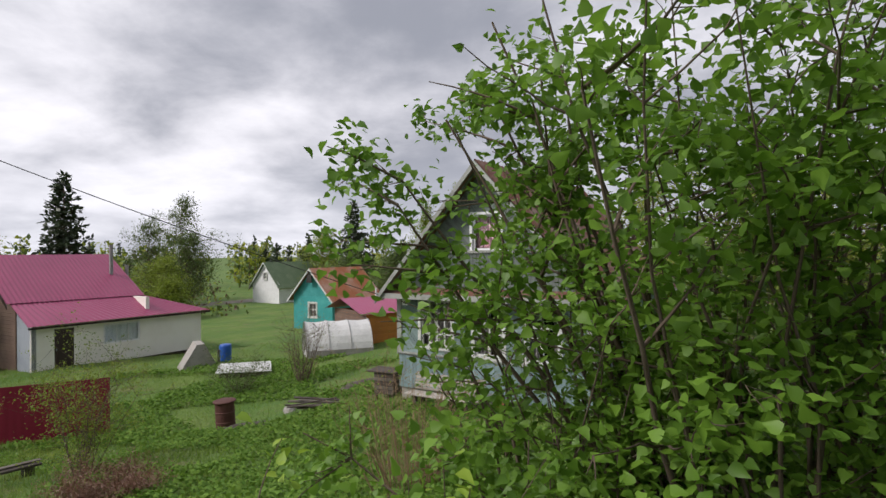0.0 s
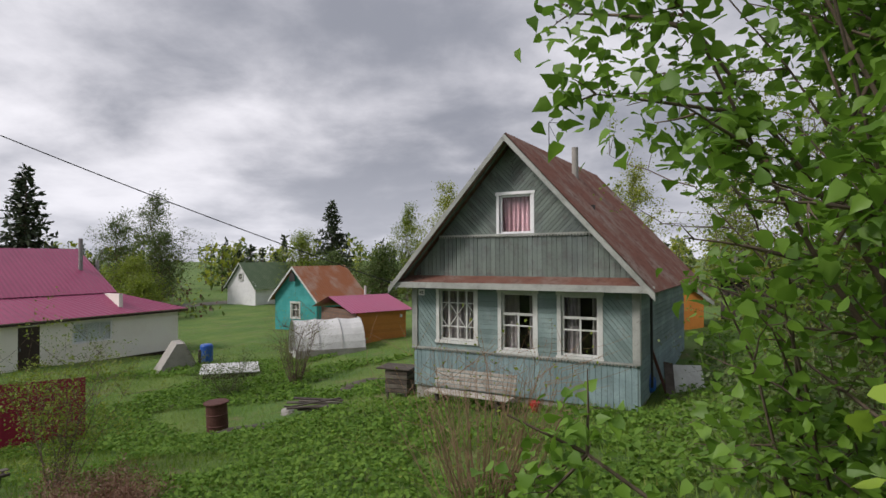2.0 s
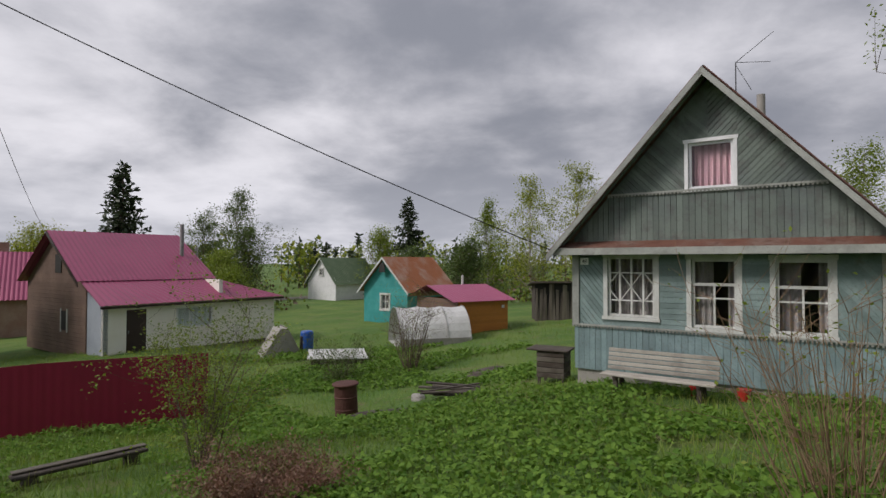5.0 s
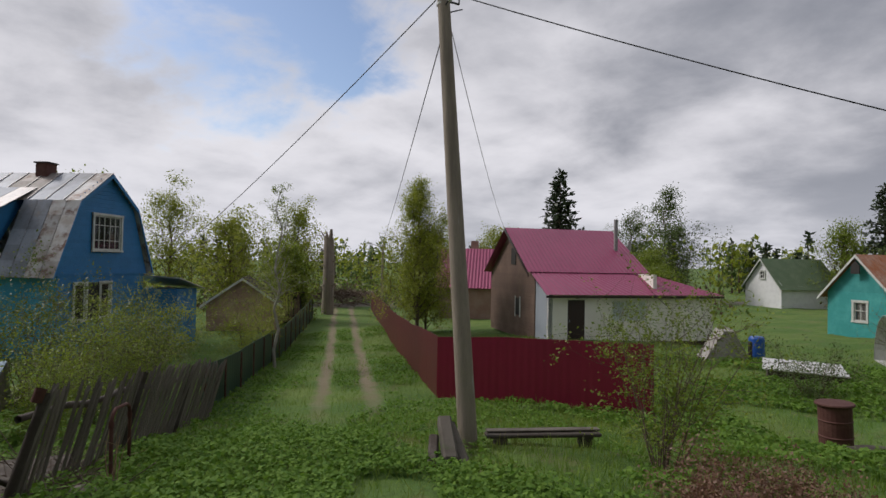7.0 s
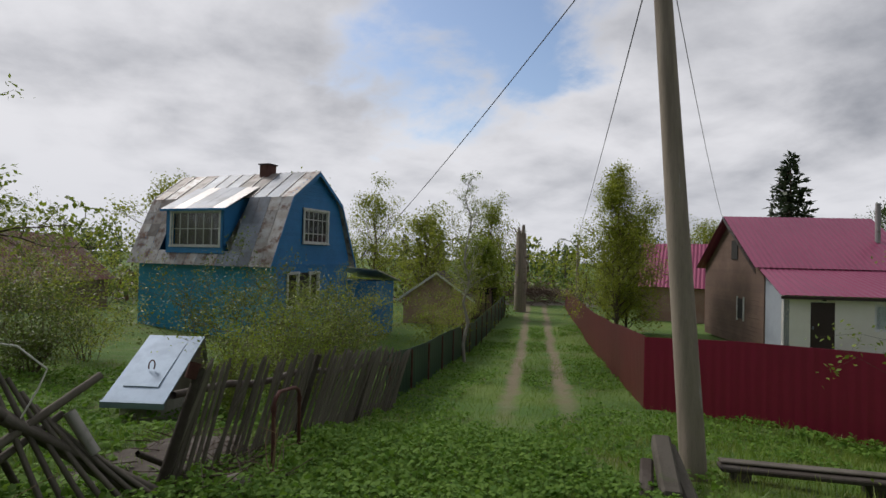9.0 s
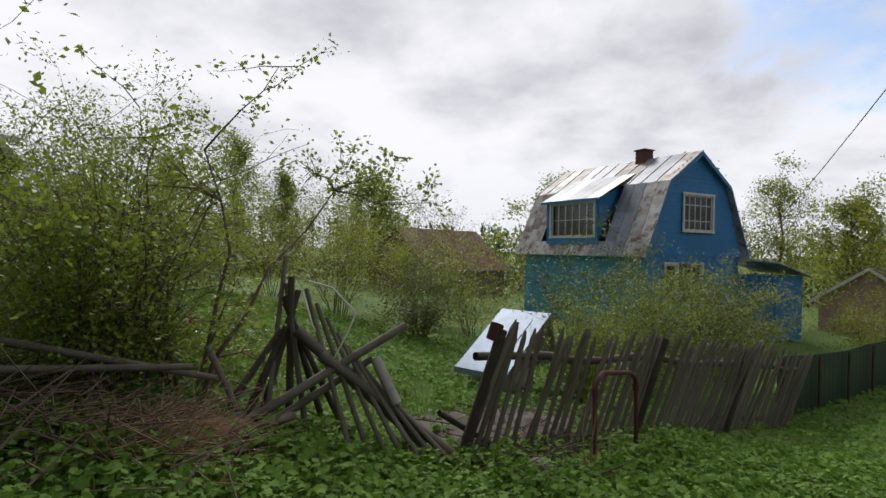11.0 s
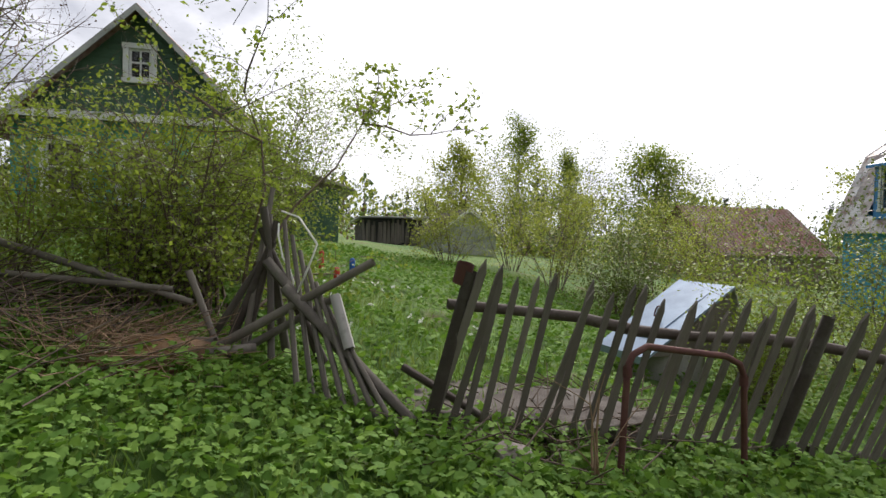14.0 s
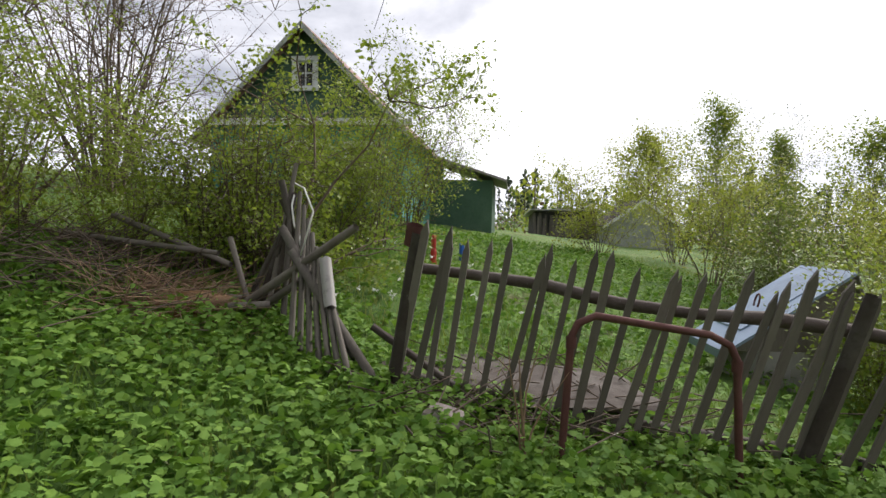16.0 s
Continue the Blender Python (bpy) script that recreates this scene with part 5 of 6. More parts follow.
gable_house("shed", -30.3, -13.2, 150, 3.0, 4.0, 1.55, 2.6, M_PALEGREY, M_DARKWOOD, "small grey garden shed with dark gabled roof", category="shed", base=-2.65)
shack(-28.3, -19.2, 155, 3.4, 2.4, 1.5, "low grey plank shack with flat sheet roof", M_OLDWOOD, M_DULLZINC, 12)
gable_house("house", -27.0, -34.0, 190, 5, 6, 2.0, 3.6, M_DULLZINC, M_DULLZINC, "grey low house behind the gardens", base=-1.2)
gable_house("house", -48.0, -4.0, 240, 6, 7, 2.6, 5.0, M_BROWNSIDING, M_RUSTROOF, "brown house among the shrubs", base=-4.4)
gable_house("shed", 7.2, 22.6, -20, 2.0, 2.4, 1.7, 2.5, M_ORANGE, M_RUSTROOF, "small brown board shed behind the grey house", category="shed", base=-1.75)

# ---------------- pole and wires ----------------
POLE_B, POLE_T = np.array((-11.76, 9.6, gz(-11.76, 9.6))), np.array((-12.5, 9.5, 4.85))
P = tagged(new("utility_pole"), "leaning grey wooden utility pole with cables", "utility pole")
n_ = 12
pipe("pole", [POLE_B + (POLE_T - POLE_B) * (i / n_ - (0.05 if i == 0 else 0)) for i in range(n_ + 1)], [0.165 - 0.055 * i / n_ for i in range(n_ + 1)], M_POLE, P, sides=16)
top = POLE_T - np.array((0, 0, 0.15))
tubes("band", [(top + (0, 0, -0.1), top + (0, 0, -0.06), 0.118, 0.118)], M_WHITETRIM, P, sides=14)
tubes("hook", [(top, top + (0.05, 0.35, 0.02), 0.02, 0.02), (top + (0.05, 0.35, 0.02), top + (0.05, 0.35, 0.14), 0.015, 0.015), (top + (0, 0, -0.2), top + (0.3, -0.1, -0.05), 0.015, 0.015), (top + (0, 0, -0.25), top + (0.3, 0.2, -0.2), 0.012, 0.012)], M_WIRE, P)
for dz in (0.02, -0.14):
    tubes("insulator", [(top + (0.3, -0.1, dz), top + (0.3, -0.1, dz + 0.1), 0.035, 0.03)], M_WHITECLEAN, P, sides=8)


def wire(a, b_, sag, r=0.011, mat=None, name="cable", n=24):
    a, b_ = np.array(a, float), np.array(b_, float)
    pts = [a + (b_ - a) * f - np.array((0, 0, sag * 4 * f * (1 - f))) for f in np.linspace(0, 1, n + 1)]
    return pipe(name, pts, r, mat or M_WIRE, P, sides=5)


wire(top + (0.05, 0.1, 0.15), (-2.95, 14.35, 0.72), 0.12)
wire(top + (-0.1, 0, 0.1), (-35.7, 11.1, -0.8), 0.3)
wire(top + (-0.05, 0, -0.75), (-47.7, 34.1, 1.75), 0.25)
wire(top + (0.05, 0.05, -0.2), (-26.3, 26.8, 1.95), 0.3, 0.008)
wire(top + (0.05, 0.05, 0.15), (6, -6, 7.6), 0.9, 0.016)
wire((-15.0, -6.0, 3.2), (-13.5, 8.5, 8.5), 0.3, 0.008)
for i in range(6):
    q = top + np.array((0.16, 0.2, 0.05)) * (0.6 + i * 0.5) + np.array((0, 0, 0.12 * i))
    tubes("spacer", [(q, q + (0.02, 0.03, 0.05), 0.03, 0.03)], M_WIRE, P, sides=6)
far_pole = tagged(new("street_lamp"), "distant wooden pole with a street lamp", "street lamp")
far_pole.matrix_world = pose(-47.7, 34.1, gz(-47.7, 34.1))
tubes("pole", [(np.array((0, 0, 0)), np.array((0.1, 0, 5.9)), 0.13, 0.09)], M_POLE, far_pole, sides=8)
tubes("arm", [(np.array((0.1, 0, 5.7)), np.array((-0.6, -0.9, 6.0)), 0.03, 0.03)], M_DULLZINC, far_pole)
box("lamp_head", -0.75, -0.45, -1.3, -0.85, 5.95, 6.1, M_WHITECLEAN, far_pole)
dead = tagged(new("dead_trunk"), "tall pale broken tree trunk beside the lane", "tree trunk")
dead.matrix_world = pose(-46.3, 27.6, gz(-46, 27.6))
tubes("trunk", [(np.array((0.0, 0, 0)), np.array((0.1, 0, 3.5)), 0.5, 0.46), (np.array((0.1, 0, 3.5)), np.array((0.0, 0, 6.3)), 0.46, 0.4), (np.array((0.25, 0, 6)), np.array((0.35, 0, 7.0)), 0.2, 0.1), (np.array((-0.3, 0, 6)), np.array((-0.4, 0, 6.8)), 0.16, 0.08)], M_POLE, dead, sides=10)
rd = random.Random(21)
for i in range(26):
    h_, a_ = rd.uniform(1.2, 6.4), rd.uniform(0, 6.28)
    b0 = np.array((0.42 * math.cos(a_), 0.42 * math.sin(a_), h_))
    tubes("stub", [(b0, b0 + (0.3 * math.cos(a_), 0.3 * math.sin(a_), rd.uniform(-0.3, 0.5)), 0.08, 0.03)], M_POLE, dead, sides=5)


# ---------------- yard things ----------------
def lathe(name, prof, mat, parent, label="", sides=24, at=(0, 0, 0)):
    vs, fs = [], []
    for r, z in prof:
        for k in range(sides):
            a = k * 2 * math.pi / sides
            vs.append((at[0] + r * math.cos(a), at[1] + r * math.sin(a), at[2] + z))
    for i in range(len(prof) - 1):
        for k in range(sides):
            a, b_ = i * sides + k, i * sides + (k + 1) % sides
            fs.append((a, b_, b_ + sides, a + sides))
    fs.append(tuple(range((len(prof) - 1) * sides, len(prof) * sides)))
    return solid(name, vs, fs, mat, parent, label)


Bz = gz(-7.95, 15.7)
R = tagged(new("barrel"), "rusty brown steel barrel with flat lid on grass", "barrel")
R.matrix_world = pose(-7.95, 15.7, Bz, 2, -2, 0)
lathe("drum", [(0.27, -0.05), (0.285, 0.02), (0.28, 0.05), (0.28, 0.28), (0.295, 0.3), (0.28, 0.32), (0.28, 0.58), (0.295, 0.6), (0.28, 0.62), (0.28, 0.86), (0.29, 0.88), (0.25, 0.885)], M_RUST, R)
lathe("lid", [(0.33, 0.89), (0.335, 0.91), (0.32, 0.93), (0.05, 0.94)], M_RUST, R, "dark flat sheet lid")

LOG = tagged(new("log_bench"), "low dark weathered plank on two blocks", "plank")
LOG.matrix_world = pose(-11.05, 10.7, gz(-11.05, 10.7), 0, 0, 54)
box("plank", -1.0, 1.0, -0.13, 0.13, 0.14, 0.2, M_DARKWOOD, LOG, bevel=0.015)
box("plank", -0.98, 1.02, 0.0, 0.16, 0.21, 0.24, M_OLDWOOD, LOG, bevel=0.01)
box("block", -0.85, -0.65, -0.12, 0.12, -0.05, 0.14, M_DARKWOOD, LOG)
box("block", 0.65, 0.85, -0.12, 0.12, -0.05, 0.14, M_DARKWOOD, LOG)


def rock(name, x, y, size, label, seed, mat=None, flat=0.6, sink=0.3):
    bm = bmesh.new()
    bmesh.ops.create_icosphere(bm, subdivisions=3, radius=1)
    for v in bm.verts:
        k = 1 + 0.28 * noise.noise(v.co * 1.3 + Vector((seed, 0, 0))) + 0.08 * noise.noise(v.co * 4 + Vector((seed, 3, 0)))
        v.co = Vector((v.co.x * k * size[0], v.co.y * k * size[1], v.co.z * k * size[2]))
    ob = part(name, bm, mat or M_STONE)
    ob.matrix_world = pose(x, y, gz(x, y) + size[2] * (1 - sink) * 0.5, 0, 0, seed * 40)
    return tagged(ob, label, "stone" if "stone" in name or "rock" in name else "heap")


rock("rock", -12.38, 4.12, (0.17, 0.15, 0.17), "brown stone among weeds before the picket fence", 2)
stump_ob = tagged(new("broken_beam"), "split weathered beam end leaning at the pole", "timber")
stump_ob.matrix_world = pose(-11.55, 8.9, gz(-11.5, 8.9), 0, 0, -35)
box("beam", -0.5, 0.45, -0.1, 0.12, 0.0, 0.22, M_OLDWOOD, stump_ob, bevel=0.03, m=pose(0, 0, 0.18, 0, 26, 0))
box("beam", -0.45, 0.5, 0.1, 0.26, 0.0, 0.16, M_OLDWOOD, stump_ob, bevel=0.03, m=pose(0, 0, 0.12, 8, 30, 12))
box("beam", -0.3, 0.4, -0.28, -0.12, -0.1, 0.25, M_DARKWOOD, stump_ob, bevel=0.03, m=pose(0, 0, 0.0, 0, 18, -8))

C = tagged(new("cellar_hatch"), "grey sheet-covered triangular cellar hood", "cellar hood")
C.matrix_world = pose(-14.2, 26.2, gz(-14.2, 26.2) - 0.05, 0, 0, 35)
prism("hood", [(-0.85, 0), (0.85, 0), (0.25, 1.25), (-0.1, 1.25)], -0.7, 0.7, M_CONCRETE, C)
slab("sheet", [(0.88, -0.8, 0.02), (0.88, 0.8, 0.02), (0.2, 0.8, 1.32), (0.2, -0.8, 1.32)], 0.02, M_DULLZINC, C)
box("prop", 0.95, 1.05, -0.1, 0.1, 0, 0.8, M_DARKWOOD, C)
barrel2 = tagged(new("barrel"), "blue plastic barrel beside the cellar hood", "barrel")
barrel2.matrix_world = pose(-13.5, 27.8, gz(-13.5, 27.8))
lathe("drum", [(0.27, 0), (0.3, 0.05), (0.3, 0.8), (0.26, 0.88), (0.1, 0.9)], M_BLUEPLASTIC, barrel2)
HB = tagged(new("cold_frame"), "low garden frame covered with pale sheet", "cold frame")
HB.matrix_world = pose(-10.7, 23.6, gz(-10.7, 23.6), 0, 0, 20)
box("frame", -1.0, 1.0, -0.7, 0.7, 0, 0.35, M_DARKWOOD, HB)
slab("cover", [(-1.15, -0.8, 0.4), (1.15, -0.8, 0.36), (1.1, 0.8, 0.5), (-1.1, 0.8, 0.52)], 0.03, M_WHITEFILM, HB)
TB = tagged(new("water_box"), "small dark wooden box with board lid at the house corner", "box")
TB.matrix_world = pose(-2.9, 15.3, gz(-2.9, 15.3), 0, 0, -20)
for x_ in (-0.3, 0.24):
    for y_ in (-0.28, 0.22):
        box("leg", x_, x_ + 0.06, y_, y_ + 0.06, -0.1, 0.12, M_DARKWOOD, TB)
for i in range(5):
    box("board", -0.32, 0.32, -0.3, 0.3, 0.12 + i * 0.12, 0.23 + i * 0.12, M_OLDWOOD if i % 2 else M_DARKWOOD, TB, bevel=0.01)
box("lid", -0.55, 0.42, -0.36, 0.36, 0.73, 0.77, M_DARKWOOD, TB, bevel=0.01)
rng_ = random.Random(11)
SC = tagged(new("board_pile"), "heap of dark rotten boards on the grass", "boards")
SC.matrix_world = pose(-5.2, 16.2, gz(-5.2, 16.2))
for i in range(9):
    box("board", -0.7, 0.7, -0.06, 0.06, 0.0, 0.03, M_DARKWOOD if i % 3 else M_OLDWOOD, SC, m=pose(rng_.uniform(-0.4, 0.4), rng_.uniform(-0.3, 0.3), 0.05 + i * 0.025, rng_.uniform(-8, 8), rng_.uniform(-8, 8), rng_.uniform(-25, 25)))
rock("soil_bed", -6.6, 15.2, (1.2, 0.35, 0.06), "strip of dug brown soil in the grass", 5, M_DARKWOOD, sink=0.2)
rock("soil_bed", -4.6, 19.5, (1.0, 0.4, 0.07), "strip of dug brown soil in the garden", 6, M_DARKWOOD, sink=0.2)
rock("soil_bed", -13.2, 3.2, (1.3, 0.7, 0.08), "bare dug soil behind the picket fence", 8, M_DARKWOOD, sink=0.2)
rock("stone", -6.3, 16.6, (0.3, 0.2, 0.12), "pale flat stone on the lawn", 7, M_CONCRETE)
for i, (x, y, mt, lb) in enumerate(((0.25, 12.6, M_REDPLASTIC, "small red plastic pail by the bench"), (-0.45, 13.0, M_REDPLASTIC, "small red plastic pail by the bench"))):
    k = tagged(new("pail"), lb, "pail", "red pails")
    k.matrix_world = pose(x, y, gz(x, y))
    lathe("body", [(0.09, 0), (0.12, 0.2), (0.125, 0.21)], mt, k, sides=14)
SIDE = tagged(new("leaning_sheet"), "pale sheet and bars leaning at the house side", "sheet")
SIDE.matrix_world = pose(3.1, 12.6, gz(3.1, 12.6), 0, 0, -28)
box("sheet", -0.35, 0.4, 0, 0.03, 0, 0.7, M_WHITETRIM, SIDE, m=pose(0.35, 0.9, 0.1, -38, 0, 20))
box("bar", -0.03, 0.03, 0, 0.05, 0, 1.5, M_RUST, SIDE, m=pose(0, 0.4, 0, 0, -18, 0))
box("board", -0.1, 0.1, 0, 0.03, 0, 1.1, M_DARKWOOD, SIDE, m=pose(0.1, 0.1, 0.05, -50, 10, 20))
bagb = rock("sack", 2.85, 13.0, (0.16, 0.16, 0.25), "blue plastic sack by the house wall", 9, M_BLUEPLASTIC, sink=-2.0)
tagged(bagb, category="sack")


# ---------------- well ----------------
WL = tagged(new("well"), "concrete ring well under a tilted silvery sheet hood", "well")
WL.matrix_world = pose(-16.45, 2.34, -3.15, 0, 0, 64)
lathe("ring", [(0.5, -0.4), (0.5, 0.5), (0.42, 0.5), (0.42, 0.2)], M_CONCRETE, WL, "grey concrete well ring", sides=28, at=(0.55, 0.62, 0))
for x in (0.14, 1.0):
    bm = bmesh.new()
    o = [(0.02, 0.5), (1.45, 0.5), (1.2, 1.27)]
    va = [bm.verts.new((x, y, z)) for y, z in o]
    vb = [bm.verts.new((x + 0.03, y, z)) for y, z in o]
    bm.faces.new(va), bm.faces.new(vb[::-1])
    for i in range(3):
        bm.faces.new((va[i], va[(i + 1) % 3], vb[(i + 1) % 3], vb[i]))
    part("gable_board", bm, M_OLDWOOD, WL, "brown gable board")
slab("lid", [(0.1, -0.06, 0.5), (1.08, -0.06, 0.5), (1.08, 1.22, 1.34), (0.1, 1.22, 1.34)], 0.035, M_LID, WL, "silvery sheet metal hood")
slab("lid_edge", [(0.09, -0.08, 0.5), (1.09, -0.08, 0.5), (1.09, -0.05, 0.52), (0.09, -0.05, 0.52)], 0.09, M_LID, WL)
slab("back_sheet", [(0.1, 1.225, 1.34), (1.08, 1.225, 1.34), (1.08, 1.5, 0.5), (0.1, 1.5, 0.5)], 0.03, M_DULLZINC, WL)
slab("hatch", [(0.28, 0.2, 0.69), (0.84, 0.2, 0.69), (0.84, 1.05, 1.235), (0.28, 1.05, 1.235)], 0.02, M_LID, WL)
hpts = [np.array((0.56 + 0.05 * math.cos(a), 0.5 + 0.02 * math.sin(a), 0.95 + 0.09 * math.sin(a))) for a in np.linspace(-0.6, 3.7, 9)]
tubes("handle", [(hpts[i], hpts[i + 1], 0.011, 0.011) for i in range(8)], M_RUST, WL)

# ---------------- leaning picket fence ----------------
FA, FB = np.array((-12.3, 3.35)), np.array((-18.6, 7.8))
FD = (FB - FA) / np.linalg.norm(FB - FA)
FL = float(np.linalg.norm(FB - FA))
PF = tagged(new("picket_fence"), "old grey picket fence leaning sideways along the path", "fence")
ang = math.degrees(math.atan2(FD[1], FD[0]))


def picket_mesh(w, h, t):
    me = bpy.data.meshes.new("picket")
    o = [(-w / 2, 0), (w / 2, 0), (w / 2, h - 0.09), (0, h), (-w / 2, h - 0.09)]
    vs = [(x, -t / 2, z) for x, z in o] + [(x, t / 2, z) for x, z in o]
    fs = [(0, 1, 2, 3, 4), (9, 8, 7, 6, 5)] + [((i + 1) % 5, i, i + 5, (i + 1) % 5 + 5) for i in range(5)]
    me.from_pydata(vs, [], fs)
    me.materials.append(M_OLDWOOD)
    return me


PM = [picket_mesh(w, h, 0.025) for w, h in ((0.05, 1.36), (0.045, 1.3), (0.055, 1.4), (0.042, 1.28))]
rf = random.Random(5)
s = 0.05
while s < FL:
    p = FA + FD * s
    ob = new("picket", rf.choice(PM))
    ob.parent = PF
    lean_s = 12 + rf.uniform(-3, 3) + (0 if s < 3 else 3)
    ob.matrix_world = pose(p[0] + 0.03 * FD[1], p[1] - 0.03 * FD[0], gz(*p) - 0.02 + rf.uniform(-0.03, 0.03), 0, 0, ang) @ pose(0, 0, 0, rf.uniform(-3, 3) + 12, lean_s, 0)
    s += rf.uniform(0.105, 0.145) if s < 3.2 else rf.uniform(0.085, 0.12)
for zz_, r_ in ((0.13, 0.05), (0.98, 0.045)):
    pts = []
    for i in range(17):
        p = FA + FD * (FL * i / 16)
        pts.append(np.array((p[0] - 0.06 * FD[1] - 0.038 * zz_, p[1] + 0.06 * FD[0] + 0.29 * zz_ - 0.06, gz(*p) + zz_ + rf.uniform(-0.015, 0.015))))
    pipe("rail", pts, [r_ * rf.uniform(0.85, 1.15) for _ in pts], M_DARKWOOD, PF, "rotten log rail", sides=7)
for s_ in (0.0, 2.75, 5.2):
    p = FA + FD * s_
    b0 = np.array((p[0], p[1], gz(*p) - 0.2))
    dirv = np.array((-0.038, 0.29, 1.0))
    tubes("post", [(b0, b0 + dirv * 1.42, 0.055, 0.045)], M_DARKWOOD, PF, "dark fence post", sides=6)
bb = np.array((FA[0], FA[1], gz(*FA)))
tubes("post_cap", [(bb + np.array((-0.038, 0.29, 1)) * 1.13, bb + np.array((-0.038, 0.29, 1)) * 1.27, 0.06, 0.06)], M_RUST, PF, "red-brown post end", sides=8)
tubes("brace", [(bb + (0.1, -0.1, 0.5), bb + (FD[0] * 0.5, FD[1] * 0.5, 0.1), 0.03, 0.03)], M_DARKWOOD, PF, sides=4)

# rusty pipe frame
PP = tagged(new("pipe_frame"), "rusty bent steel pipe frame standing before the pickets", "pipe frame")
a, b_ = np.array((-13.05, 4.55)), np.array((-13.95, 4.98))
za, zb = gz(*a), gz(*b_)
pts = [np.array((a[0] + 0.06, a[1], za - 0.1)), np.array((a[0], a[1], za + 0.82)), np.array((a[0] - 0.03, a[1] + 0.02, za + 0.9)), np.array((a[0] - 0.12, a[1] + 0.07, za + 0.95)),
       np.array((b_[0] + 0.14, b_[1] - 0.08, zb + 0.93)), np.array((b_[0] + 0.04, b_[1] - 0.02, zb + 0.87)), np.array((b_[0], b_[1], zb + 0.78)), np.array((b_[0] - 0.05, b_[1] + 0.02, zb - 0.1))]
pipe("pipe", pts, 0.024, M_RUST, PP)
for q in (pts[1], pts[6]):
    tubes("coupling", [(q - np.array((0, 0, 0.07)), q + np.array((0, 0, 0.0)), 0.032, 0.032)], M_RUST, PP, sides=8)

# ---------------- wrecked gate and poles ----------------
GP = tagged(new("broken_gate"), "collapsed grey picket gate tied with white cord", "gate")
gA = np.array((-11.75, 2.3, gz(-11.75, 2.3)))
gB = np.array((-12.15, 3.45, gz(-12.15, 3.45)))
up_ = np.array((0.1, -0.75, 0.9))
for i in range(7):
    f = i / 6
    p0 = gA + np.array((0.05, 0.35, 0.0)) + (gB - gA) * f * 0.72 + np.array((0, 0, 0.02))
    p1 = np.array((-11.85, 2.15, gA[2] + 1.28)) + np.array((-0.02 * i, 0.09 * i, -0.12 * i))
    tubes("picket", [(p0, p1, 0.026, 0.02)], M_OLDWOOD, GP, sides=4)
for a_, c_ in (((-11.75, 2.35, 0.75), (-12.2, 3.5, 0.05)), ((-11.7, 2.15, 0.95), (-12.1, 3.15, 0.22))):
    tubes("rail", [(np.array((a_[0], a_[1], gA[2] + a_[2])), np.array((c_[0], c_[1], gB[2] + c_[2])), 0.05, 0.045)], M_OLDWOOD, GP, sides=4)
tubes("plank", [(np.array((-11.95, 2.75, gA[2] + 0.72)), np.array((-11.95, 2.95, gA[2] + 0.35)), 0.05, 0.05)], M_CONCRETE, GP, "whitish lichened board", sides=4)
cord = [np.array((-11.8 + 0.03 * math.sin(i * 1.3), 2.15 + 0.05 * i, gA[2] + 1.25 - 0.12 * i + 0.03 * math.sin(i * 2.1))) for i in range(6)] + [np.array((-11.85, 2.55, gA[2] + 0.95)), np.array((-11.88, 2.6, gA[2] + 1.1)), np.array((-11.84, 2.4, gA[2] + 1.3)), np.array((-11.8, 2.2, gA[2] + 1.35))]
pipe("cord", cord, 0.008, M_WHITEWIRE, GP, "loose white cord")
PO = tagged(new("pole_stack"), "bundle of old poles propped into a tripod", "poles")
apex_ = np.array((-11.78, 2.05, gA[2] + 1.05))
for i, (dx, dy, ov, r_) in enumerate(((-0.5, 0.1, 0.15, 0.035), (-0.28, -0.15, 0.3, 0.04), (0.15, -0.25, 0.2, 0.035), (0.1, 0.25, 0.25, 0.03), (-0.42, 0.35, 0.1, 0.03), (0.42, -0.6, -0.1, 0.035), (0.3, -0.35, 0.05, 0.04))):
    foot_ = np.array((apex_[0] + dx, apex_[1] + dy, gA[2] - 0.05))
    d_ = apex_ - foot_
    tubes("pole", [(foot_, foot_ + d_ * (1 + ov), r_, r_ * 0.8)], M_OLDWOOD if i % 2 else M_DARKWOOD, PO, sides=6)
g2 = gA[2]
for p, q, r_ in (((-11.2, 1.6, 0.05), (-12.15, 2.95, 0.98), 0.045), ((-11.35, 1.8, 0.05), (-12.0, 2.7, 0.7), 0.04), ((-11.55, 1.95, -0.1), (-11.85, 1.95, 1.55), 0.028), ((-10.2, 0.3, 1.05), (-11.3, 1.7, 0.6), 0.035), ((-11.3, 1.6, 0.85), (-11.5, 1.9, 0.05), 0.03), ((-9.9, -0.1, 0.25), (-11.4, 1.9, 0.3), 0.05), ((-9.2, 0.1, 0.7), (-10.5, 0.9, 0.45), 0.03), ((-9.7, 0.2, 0.85), (-11.2, 1.55, 0.7), 0.035), ((-10.3, 1.6, 0.18), (-11.6, 2.2, 0.28), 0.05)):
    k = tagged(new("fallen_pole"), "fallen weathered pole among branches", "pole", "fallen poles")
    k.matrix_world = pose(p[0], p[1], g2 + p[2])
    tubes("shaft", [(np.zeros(3), np.array((q[0] - p[0], q[1] - p[1], q[2] - p[2])), r_, r_ * 0.75)], M_OLDWOOD, k, sides=6)
HP = rock("compost", -10.95, 1.75, (0.5, 0.36, 0.17), "heap of rotting brown hay and stalks", 4, M_HEAP, sink=0.6)
rs = np.random.default_rng(8)


